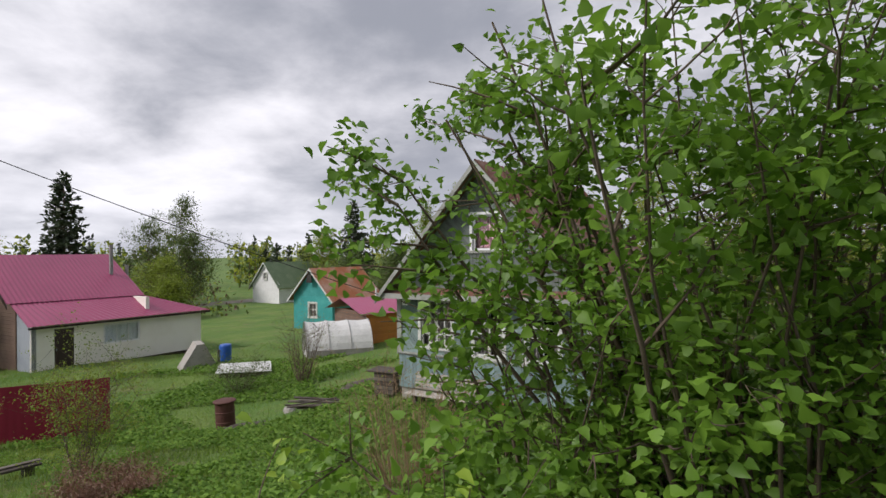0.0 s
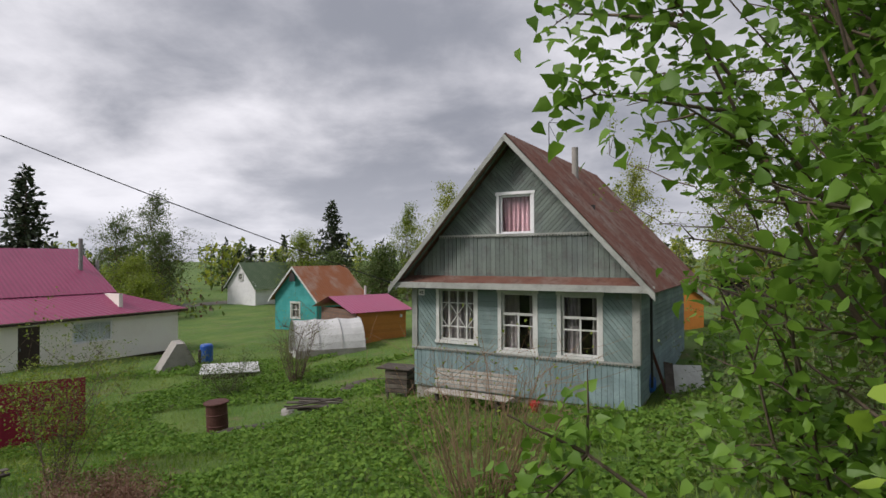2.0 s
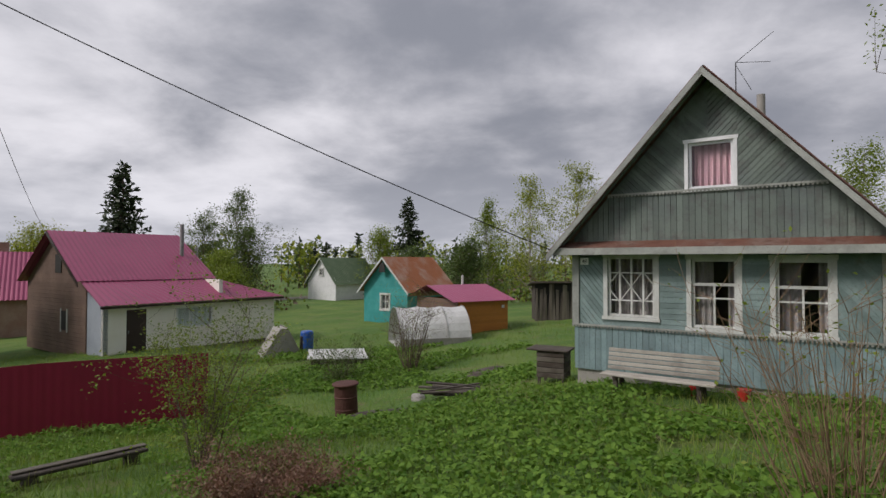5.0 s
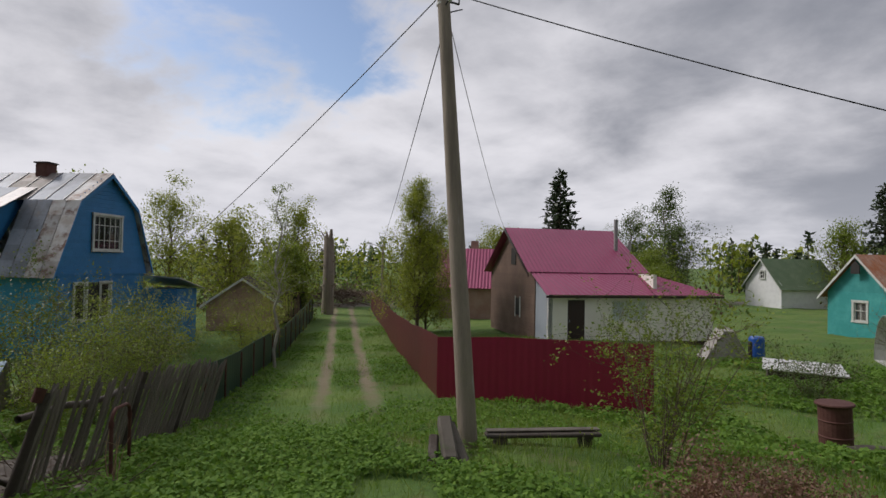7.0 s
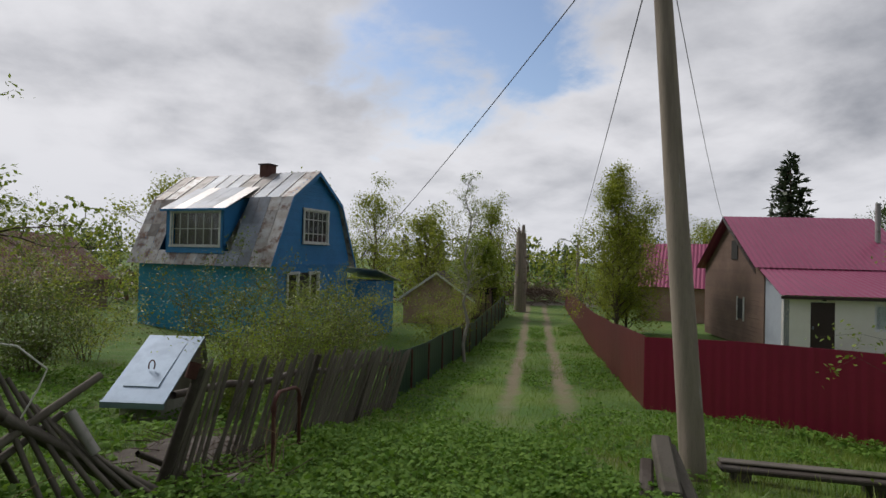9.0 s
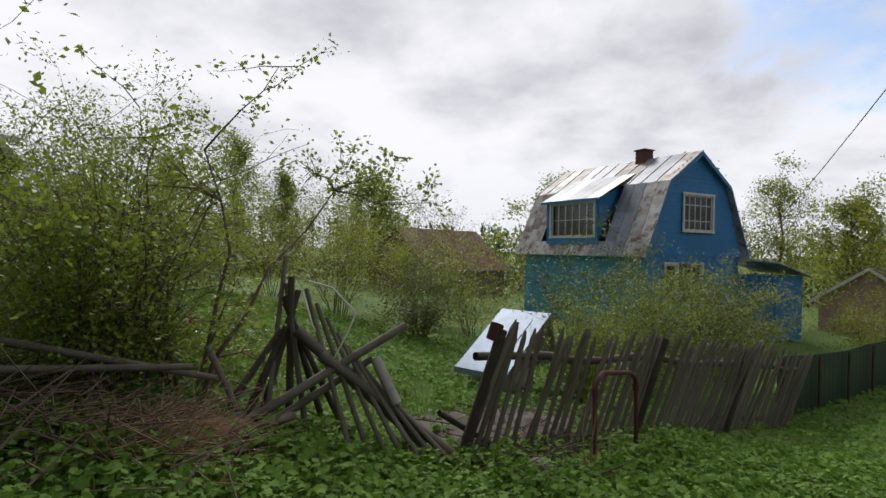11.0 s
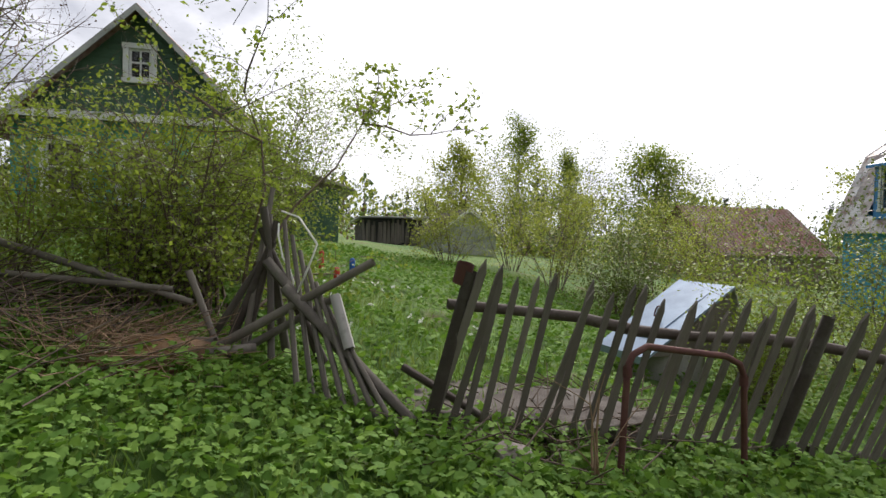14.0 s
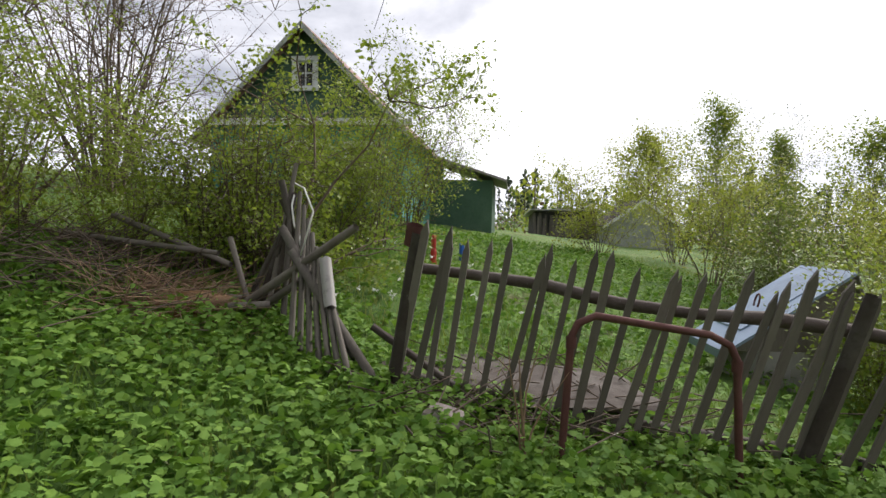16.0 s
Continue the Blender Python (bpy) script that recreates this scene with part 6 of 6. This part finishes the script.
def litter(name, cx, cy, sx, sy, n, length, r, mat, label, zlift=0.05, flat=0.25, seed=1, hump=0.0):
    r_ = np.random.default_rng(seed)
    segs = []
    for i in range(n):
        x, y = cx + r_.normal(0, sx), cy + r_.normal(0, sy)
        e2 = ((x - cx) / sx) ** 2 + ((y - cy) / sy) ** 2
        z = gz(x, y) + r_.uniform(0, zlift) + hump * math.exp(-e2 / 2)
        a, el = r_.uniform(0, 6.28), abs(r_.normal(0, flat))
        L = length * r_.uniform(0.4, 1.2)
        p = np.array((x, y, z))
        q = p + L * np.array((math.cos(a) * math.cos(el), math.sin(a) * math.cos(el), math.sin(el)))
        segs.append((p, q, r, r * 0.6))
    return tagged(tubes(name, segs, mat, sides=3), label, "twigs", kind="stuff")


litter("dry_stalks", -10.85, 1.65, 0.4, 0.35, 420, 0.5, 0.005, M_STRAW, "pale dry stalks strewn over the heap", 0.12, 0.25, 1, 0.12)
litter("dry_twigs", -10.1, 0.95, 0.7, 0.6, 420, 0.7, 0.007, M_BARK, "brown dry twigs and cut branches", 0.2, 0.3, 2, 0.08)
litter("dry_twigs", -13.4, 3.9, 0.7, 0.35, 250, 0.6, 0.008, M_BARK, "twigs lying behind the picket fence", 0.15, 0.25, 3)

litter("brush_pile", -55.0, 34.6, 2.4, 2.4, 900, 1.6, 0.035, M_BARK, "heap of brushwood beyond the cross road", 0.3, 0.3, 5, 0.9)

# ---------------- shrubs by the start ----------------
bush("lilac_bush", 1.3, 2.3, 3.6, 0.7, 34, L_LILAC, "tall lilac bush with heart-shaped green leaves", leaf=0.066, per=6, seed=3, level=2, kids=(5, 5, 4), shape="heart", thick=0.022, jitter=0.11, lean=(-0.2, -0.05), straight=0.25, foot=0.9, shrink=0.22)
bush("lilac_bush", 0.3, 2.25, 2.0, 0.5, 22, L_LILAC, "dense lilac bush beside the path", leaf=0.06, per=4, seed=7, level=2, kids=(5, 4, 4), shape="heart", thick=0.018, jitter=0.08, foot=0.9, shrink=0.24)
bush("lilac_bush", 2.1, 1.5, 3.2, 0.6, 16, L_LILAC, "lilac stems with heart-shaped leaves", leaf=0.066, per=7, seed=17, level=2, kids=(5, 4, 4), shape="heart", thick=0.022, jitter=0.09, foot=0.9, shrink=0.22)
bush("lilac_bush", -0.2, 1.05, 1.25, 0.35, 13, L_LILAC, "young lilac suckers beside the path", leaf=0.055, per=4, seed=27, level=2, kids=(4, 4, 4), shape="heart", thick=0.012, jitter=0.07, foot=0.9, shrink=0.24)
overhang = tagged(new("lilac_bough"), "overhanging lilac bough with brown seed heads", "branch")
overhang.matrix_world = pose(1.1, 2.35, gz(1.1, 2.35) - 0.05)
ro = np.random.default_rng(19)
o_segs, o_tips = [], []
for d_, ln_ in (((-1.95, -0.4, 2.5), 2.95), ((-1.9, -0.3, 2.75), 3.05), ((-1.7, -0.2, 3.0), 3.2), ((-1.35, -0.4, 2.9), 3.1), ((-1.5, -0.2, 3.3), 3.5), ((-1.2, -0.25, 3.4), 3.6), ((-1.5, -0.1, 2.5), 2.8)):
    d_ = np.array(d_) / np.linalg.norm(d_)
    grow(ro, (0, 0, 0), d_, ln_, 0.024, 2, o_segs, o_tips, 0.15, 0.0, (4, 4, 5), 0.2, 6, 0.7)
o_tips = np.array([p for p in o_tips if p[2] > 1.8])
tubes("branch", o_segs, M_BARK, overhang, sides=4)
O_ = np.repeat(o_tips, 6, 0)
tagged(leaves("foliage", O_ + ro.normal(0, 0.07, O_.shape), 0.062, L_LILAC, overhang, shape="heart", rng=ro, up=-0.2), kind="stuff")
sd_ = o_tips[ro.random(len(o_tips)) < 0.08]
sd_ = np.repeat(sd_, 12, 0)
tagged(leaves("seed_head", sd_ + ro.normal(0, 0.025, sd_.shape), 0.022, L_BROWN, overhang, rng=ro, up=0.5), kind="stuff")
bush("maple_shrub", -0.5, 0.75, 0.95, 0.7, 12, L_MAPLE, "low shrub with fresh yellow-green leaves", leaf=0.05, per=5, seed=5, level=1, kids=(5, 5), shape="heart", thick=0.009, jitter=0.06)
bush("bank_shrub", 4.7, 8.2, 4.2, 1.8, 44, L_SPRING, "tall thin-leaved shrub on the bank", leaf=0.065, per=11, seed=9, level=2, kids=(5, 5, 4), thick=0.03, jitter=0.1, straight=0.18)
for x, y, h, sp_, sd in ((2.6, 5.0, 1.5, 1.2, 91), (3.6, 6.4, 1.7, 1.3, 92), (1.9, 3.9, 1.2, 1.0, 93), (4.8, 5.2, 2.2, 1.5, 94), (3.9, 7.6, 1.9, 1.4, 96), (1.6, 5.4, 0.9, 0.9, 97), (5.8, 10.0, 2.0, 1.4, 95)):
    bush("bramble", x, y, h, sp_, 20, L_DARKTREE, "tangled bramble with small dull green leaves", leaf=0.05, per=7, seed=sd, level=2, kids=(4, 4, 4), thick=0.009, jitter=0.1, straight=0.5, group="brambles")
bush("lilac_bush", 7.5, 6.5, 4.8, 2.4, 12, L_DARKTREE, "dark green shrub behind the lilac", leaf=0.09, per=9, seed=10, level=2, kids=(5, 5, 4), thick=0.035, jitter=0.16)
bush("dry_shrub", -1.2, 6.6, 1.7, 1.0, 95, L_SPRING, "clump of dry pale stalks with seed heads", leaf=0.05, per=0.35, seed=12, level=1, kids=(3, 3), bark=M_STRAW, thick=0.008, jitter=0.04, stem_part="stalk", straight=0.12, foot=0.5, leafname="seed_head")
bush("red_shrub", -6.8, 8.45, 0.5, 0.8, 150, L_RUSSET, "low reddish-brown twiggy shrub", leaf=0.035, per=7, seed=13, level=1, kids=(4, 4), bark=M_RUSSET, thick=0.008, jitter=0.05, stem_part="stalk", straight=0.15, foot=0.5)
bush("maple_sapling", -8.95, 10.8, 2.6, 1.0, 26, L_SPRING, "young bushy tree with fresh pale leaves", leaf=0.055, per=6, seed=14, level=2, kids=(5, 4, 3), thick=0.014, jitter=0.07)
bush("bare_shrub", -7.4, 21.4, 2.5, 1.3, 26, L_SPRING, "rounded grey shrub with few leaves", leaf=0.045, per=1, seed=15, level=2, kids=(4, 4, 4), thick=0.02, jitter=0.06)
bush("bare_shrub", -9.6, 20.6, 1.2, 1.2, 18, L_DARKTREE, "low leafy garden shrub", leaf=0.06, per=8, seed=16, level=2, kids=(4, 3, 3), thick=0.012, jitter=0.1)

# ---------------- shrubs round the blue house and gardens ----------------
spots = [(-21.5, 4.4, 2.6, 1.7, L_GARDEN, 21), (-24.0, 6.0, 2.8, 1.8, L_GARDEN, 22), (-22.5, 7.6, 2.3, 1.4, L_GARDEN, 23), (-20.6, 6.4, 2.2, 1.2, L_GARDEN, 24), (-26.5, 8.6, 2.6, 1.5, L_YELLOW, 25),
         (-24.5, 1.0, 2.8, 2.0, L_YELLOW, 26), (-27.5, -2.0, 3.4, 2.4, L_YELLOW, 27), (-22.5, -2.5, 3.0, 2.0, L_YELLOW, 28), (-25.5, -6.5, 3.6, 2.4, L_YELLOW, 29), (-31.0, -7.0, 4.4, 2.6, L_GARDEN, 30),
         (-21.8, -6.0, 2.6, 1.6, L_YELLOW, 31), (-20.5, 0.5, 1.8, 1.2, L_GARDEN, 32), (-36.0, -2.5, 4.6, 2.6, L_GARDEN, 33), (-29.0, 13.5, 2.4, 1.4, L_YELLOW, 34), (-34.0, 16.8, 4.2, 2.4, L_YELLOW, 35)]
for x, y, h, sp_, lm, sd in spots:
    bush("garden_shrub", x, y, h, sp_, 14, lm, "spring shrub with small yellow-green leaves" if lm is L_YELLOW else "unkempt green garden shrub", leaf=0.07, per=9, seed=sd, level=2, kids=(5, 4, 4), thick=0.016, jitter=0.13, straight=0.35, group="garden shrubs")

# ---------------- shrubs before the green house ----------------
bush("apple_tree", -11.85, 1.0, 2.35, 0.8, 8, L_SPRING, "old apple tree with sparse young leaves", leaf=0.06, per=13, seed=41, level=2, kids=(5, 5, 5), thick=0.028, jitter=0.05, lean=(-0.95, -0.1), straight=0.5, category="tree")
bush("garden_shrub", -11.6, 0.5, 2.1, 1.1, 30, L_SPRING, "dense suckering shrub before the green house", leaf=0.045, per=3, seed=42, level=2, kids=(4, 4, 4), thick=0.016, jitter=0.07)
bush("garden_shrub", -15.6, -5.0, 2.6, 1.3, 24, L_SPRING, "dense shrub at the corner of the green house", leaf=0.055, per=8, seed=59, level=2, kids=(4, 4, 4), thick=0.02, jitter=0.1)
bush("garden_shrub", -13.9, -2.2, 2.8, 1.6, 20, L_SPRING, "dense shrub beside the garden lawn", leaf=0.05, per=11, seed=43, level=2, kids=(4, 4, 4), thick=0.02, jitter=0.1)
bush("garden_shrub", -9.0, -0.6, 2.9, 1.7, 22, L_SPRING, "overgrown shrub over fallen branches", leaf=0.05, per=8, seed=44, level=2, kids=(4, 4, 4), thick=0.02, jitter=0.1)
bush("garden_shrub", -8.0, 0.2, 2.2, 1.1, 14, L_SPRING, "overgrown shrub by the path", leaf=0.05, per=9, seed=48, level=2, kids=(4, 4, 4), thick=0.02, jitter=0.1)
bush("bare_shrub", -9.6, -4.3, 5.0, 2.1, 36, L_BROWN, "tall leafless thicket beside the green house", leaf=0.04, per=2, seed=45, level=2, kids=(6, 6, 6), thick=0.03, jitter=0.05)
bush("garden_shrub", -6.8, -2.6, 4.6, 1.6, 14, L_YELLOW, "tall yellow-green shrub by the path", leaf=0.09, per=9, seed=46, level=2, kids=(4, 4, 4), thick=0.03, jitter=0.12)
bush("dry_shrub", -12.75, 4.55, 0.95, 0.2, 4, L_SPRING, "dead forked sapling before the fence", leaf=0.03, per=0, seed=47, level=1, kids=(2, 2), bark=M_STRAW, thick=0.016)
bush("dry_shrub", -10.4, 1.9, 0.6, 0.6, 24, L_SPRING, "dry stalks on the compost heap", leaf=0.03, per=0, seed=49, level=1, kids=(2, 2), bark=M_STRAW, thick=0.006)

for x, y, h, sp_, sd in ((-16.7, 4.35, 1.6, 0.5, 80), (-10.3, -0.2, 1.5, 1.2, 81), (-9.0, 0.3, 1.5, 1.1, 82), (-12.7, -0.9, 1.7, 1.0, 83), (-8.4, 1.3, 1.3, 0.9, 84), (-11.2, 0.6, 1.6, 0.8, 85), (-18.4, 5.4, 2.0, 0.9, 86), (-19.3, 6.3, 2.0, 0.9, 87), (-13.3, -1.4, 1.6, 0.9, 88), (-7.6, -0.8, 2.6, 1.3, 89)):
    bush("garden_shrub", x, y, h, sp_, 18, L_SPRING, "low dense shrub with small spring leaves", leaf=0.048, per=7, seed=sd, level=2, kids=(4, 4, 4), thick=0.011, jitter=0.12, group="garden shrubs")

# ---------------- trees ----------------
tree("rowan_tree", -26.2, 13.2, 7.2, 1.7, L_SPRING, "slender young tree by the green fence", leaf=0.06, per=3, seed=51, bark=M_PALEBARK, trunk=0.075, start=0.35, limbs=22, jitter=0.05, rise=1.0)
tree("birch", -30.0, 23.7, 8.2, 3.2, L_YELLOW, "yellow-green birch behind the crimson fence", leaf=0.11, per=15, seed=52, trunk=0.12, start=0.08, limbs=40, jitter=0.2, rise=1.3, level=2)
tree("birch", -31.0, 25.2, 5.8, 3.2, L_YELLOW, "yellow-green sapling behind the crimson fence", leaf=0.11, per=14, seed=53, trunk=0.08, start=0.05, limbs=26, jitter=0.2, rise=1.0, level=2)
spruce(-45.2, 57.9, 15.2, 3.7, 61, "dark tall spruce behind the crimson-roofed house", z=-4.2)
spruce(-18.6, 80.8, 13.6, 3.8, 62, "dark spruce beyond the gardens", z=-4.2)
for i, (x, y, h, c, lm, lb) in enumerate(((-37.0, 67.0, 12.5, 5.0, L_DARKTREE, "broad dark pine-like tree"), (-34.5, 64.0, 8.0, 4.0, L_DARKTREE, "broad dark leafy tree"), (-43, 70, 10, 4, L_DARKTREE, "leafy tree at the wood's edge"), (-20, 70, 8, 3.5, L_SPRING, "green tree beyond the gardens"),
                                           (-2, 66, 13, 4.5, L_YELLOW, "tall yellow-green birch"), (3, 64, 14, 5, L_YELLOW, "tall yellow-green birch"), (-7, 70, 11, 3, L_SPRING, "slim birch"), (15, 52, 12, 4, L_YELLOW, "birch behind the grey house"), (21, 46, 11, 4, L_SPRING, "birch behind the grey house"), (10, 58, 11, 4, L_SPRING, "birch behind the grey house"),
                                           (-56, 30, 9, 4, L_YELLOW, "tree at the end of the lane"), (-48, 20, 7, 4, L_YELLOW, "tree by the brown sheds"), (-43, 22.3, 5.0, 2.2, L_SPRING, "bushy tree beside the lane"), (-44, 10, 8, 4, L_SPRING, "tree behind the blue house"), (-62, 20, 10, 5, L_YELLOW, "tree beyond the lane"),
                                           (-40.5, -23.6, 7.6, 3.2, L_YELLOW, "leafy tree behind the gardens"), (-45, -21.6, 10.2, 3.2, L_SPRING, "tall birch behind the gardens"), (-49, -19.8, 8.2, 1.8, L_SPRING, "slim birch behind the gardens"), (-44, -10, 7, 3.5, L_SPRING, "tree behind the gardens"), (-50, 2, 8, 4, L_YELLOW, "tree behind the blue house"),
                                           (-33, 56, 5, 3.5, L_SPRING, "leafy tree by the gardens"), (-29, 50, 3.2, 2.2, L_SPRING, "garden tree"), (-14, 60, 5, 3.2, L_DARKTREE, "garden tree"), (-8, 52, 5, 3, L_DARKTREE, "garden tree"), (-46, 48, 7, 4, L_YELLOW, "tree behind brick house"))):
    tree("tree", x, y, h, c, lm, lb + " in young leaf", leaf=0.2, per=9, seed=70 + i, trunk=0.16, start=0.08, limbs=38, jitter=0.32, rise=0.9, level=2, kids=(4, 3, 3), bark=M_PALEBARK if "birch" in lb else None, group="far trees")

# far woods, a ring of many trees; nobody can count them
rw = np.random.default_rng(5)
pts, pts2, segs = [], [], []
for i in range(640):
    a = radians(rw.uniform(-180, 180))
    d = rw.uniform(85, 190)
    cx, cy = -14 + d * math.cos(a) * 1.0, 14 + d * math.sin(a)
    h = rw.uniform(5, 9.5) + (d - 85) * 0.02
    z = gz(cx, cy)
    conif = rw.random() < 0.3
    segs.append((np.array((cx, cy, z)), np.array((cx, cy, z + h)), 0.18, 0.04))
    k = 130
    f = rw.random(k)
    rad = (1 - f) * 1.9 if conif else 2.6 * np.sqrt(np.maximum(0.02, np.sin(np.pi * np.clip(f * 0.9 + 0.08, 0, 1))))
    th = rw.uniform(0, 6.28, k)
    rr = rad * np.sqrt(rw.random(k))
    arr = np.stack([cx + rr * np.cos(th), cy + rr * np.sin(th), z + h * (0.1 + 0.9 * f)], 1)
    (pts2 if conif else pts).append(arr)
woods = tagged(new("woods"), "far mixed spring woods on the horizon", "woods", kind="stuff")
tubes("trunks", segs, M_BARK, woods, sides=4)
P_ = np.concatenate(pts)
half = rw.random(len(P_)) < 0.5
leaves("crowns", P_[half], 1.0, L_YELLOW, woods, rng=rw, tilt=0.9)
leaves("crowns", P_[~half], 1.0, L_DARKTREE, woods, rng=rw, tilt=0.9)
leaves("conifers", np.concatenate(pts2), 1.0, L_SPRUCE, woods, rng=rw, shape="tuft", tilt=0.9)

# undergrowth between gardens and woods
rb = np.random.default_rng(6)
ub = []
for i in range(520):
    a, d = radians(rb.uniform(-180, 180)), rb.uniform(40, 88)
    cx, cy = -14 + d * math.cos(a), 14 + d * math.sin(a)
    if math.hypot(cx + 27, cy - 65) < 9 or abs((cx + 2) * 0.937 + (cy - 0.6) * 0.350) < 4.5 and cy > 30 or math.hypot(cx - 3, cy - 38) < 8 or abs(float(lane(cx, cy)[0])) < 4 and 0 < lane(cx, cy)[1] < 47:
        continue
    k = 170
    q = rb.normal(0, 1, (k, 3)) * np.array((1.6, 1.6, 0.9))
    q[:, 2] = np.abs(q[:, 2]) + 0.1
    ub.append(q + np.array((cx, cy, gz(cx, cy))))
ub = np.concatenate(ub)
sel = rb.random(len(ub))
under = tagged(new("undergrowth"), "tangled spring scrub between gardens and woods", "scrub", kind="stuff")
leaves("scrub", ub[sel < 0.4], 0.5, L_DARKTREE, under, rng=rb, tilt=0.9)
leaves("scrub", ub[(sel >= 0.4) & (sel < 0.7)], 0.5, L_SPRING, under, rng=rb, tilt=0.9)
leaves("scrub", ub[sel >= 0.7], 0.45, L_BROWN, under, rng=rb, tilt=0.9)

# ---------------- ground cover ----------------
def scatter(n, x0, x1, y0, y1, rng, keep=None):
    x, y = rng.uniform(x0, x1, n), rng.uniform(y0, y1, n)
    if keep is not None:
        k = keep(x, y)
        x, y = x[k], y[k]
    return x, y, ground_z(x, y)


FOOT = np.array([(r[1][0], r[1][1]) for r in PATH])


def path_dist(x, y):
    return np.min([np.hypot(x - p[0], y - p[1]) for p in FOOT], 0)


def patch(x, y, s, o):
    return np.sin(x * s + o + 1.7 * np.sin(y * s * 0.7)) * np.sin(y * s * 1.1 - o)


def not_lane(x, y):
    ac, al = lane(x, y)
    return ~((np.abs(np.abs(ac) - 0.7) < 0.28) & (al > -3))


rg = np.random.default_rng(20)


def weeds(n, box4, size, keep, height, label, mat, seed):
    r_ = np.random.default_rng(seed)
    x, y, z = scatter(n, *box4, r_, keep)
    m_ = len(x)
    hh = height * r_.uniform(0.35, 1.15, m_)
    pts_ = []
    for k in range(3):
        pts_.append(np.stack([x + r_.normal(0, 0.03, m_), y + r_.normal(0, 0.03, m_), z + hh * r_.uniform(0.75, 1.0, m_)], 1))
    ob = leaves("weeds", np.concatenate(pts_), size, mat, shape="lobed", rng=r_, tilt=0.35)
    return tagged(ob, label, "weeds", kind="stuff")


weeds(27000, (-15.5, -5.5, 0.0, 8.6), 0.06, lambda x, y: (path_dist(x, y) > 0.55) & ((y - 3.4) * FD[0] - (x + 12.4) * FD[1] < 0.1 + 0 * x) | ((path_dist(x, y) > 0.55) & (x > -12.5)), 0.2, "thick goutweed along the path", L_WEED, 31)
weeds(7500, (-22, -11, -7, 6), 0.075, lambda x, y: (y - 3.4) * FD[0] - (x + 12.4) * FD[1] > -0.3, 0.14, "goutweed on the garden lawn", L_WEED, 32)
weeds(26000, (-9, 8, 1.5, 15), 0.075, lambda x, y: (path_dist(x, y) > 1.3) & (patch(x, y, 0.9, 0.4) > -0.45) & ~((x > -2.8) & ((y - 14.5) * 0.876 + (x + 2.6) * 0.482 > -0.2)), 0.17, "weeds on the yard before the grey house", L_WEED, 33)
weeds(34000, (-36, -7, 6.5, 25), 0.065, lambda x, y: not_lane(x, y) & (np.abs(lane(x, y)[0]) < 4.6) & (patch(x, y, 0.8, 1.4) > -0.3 + 0.5 * (np.abs(lane(x, y)[0]) < 1.3)) & (path_dist(x, y) > 0.8), 0.12, "weeds beside the lane", L_WEED, 34)


weeds(16000, (-17, -2, 14, 27), 0.09, lambda x, y: (patch(x, y, 0.55, 2.1) > -0.1) & ~((x > -3.2) & ((y - 14.5) * 0.876 + (x + 2.6) * 0.482 > -0.2)), 0.16, "weed patches in the gardens", L_WEED, 35)
weeds(9000, (2, 14, 5, 26), 0.09, lambda x, y: ~((y - 14.5) * 0.876 + (x + 2.6) * 0.482 > -0.2) | ((x + 2.5) * 0.876 - (y - 14.6) * 0.482 > 5.9), 0.18, "weeds on the bank beside the grey house", L_WEED, 36)


def grass(n, box4, size, keep, label, seed):
    r_ = np.random.default_rng(seed)
    x, y, z = scatter(n, *box4, r_, keep)
    ob = leaves("grass", np.stack([x, y, z - 0.01], 1), size, L_GRASS, shape="blade", rng=r_, tilt=0.35, up=0.85)
    return tagged(ob, label, "grass", kind="stuff")


grass(45000, (-15, 4, -2, 15), 0.2, lambda x, y: path_dist(x, y) > 0.6, "rough spring grass on the slope", 41)
grass(42000, (-36, -8, 6, 26), 0.16, lambda x, y: not_lane(x, y), "grass along the lane and yards", 42)
grass(28000, (-26, 4, 14, 34), 0.17, lambda x, y: (x > -50), "grass in the gardens", 43)
grass(20000, (-24, -9, -8, 5), 0.15, None, "lawn grass behind the picket fence", 44)
r_ = np.random.default_rng(50)
fx, fy, fz = scatter(40, -15.5, -12.3, -3, 2.0, r_)
tagged(leaves("flowers", np.repeat(np.stack([fx, fy, fz + 0.22], 1), 5, 0), 0.05, L_WHITE, rng=r_, tilt=0.5), "white narcissus flowers in the lawn", "flowers", kind="stuff")
for i, (x, y, mt) in enumerate(((-14.6, -1.2, M_REDPLASTIC), (-15.2, -2.6, M_REDPLASTIC), (-15.6, -2.2, M_BLUEPLASTIC))):
    k = tagged(new("garden_marker"), "small painted garden post in the lawn", "post", "garden posts")
    k.matrix_world = pose(x, y, gz(x, y))
    lathe("post", [(0.05, -0.05), (0.05, 0.3), (0.035, 0.34)], mt, k, sides=10)
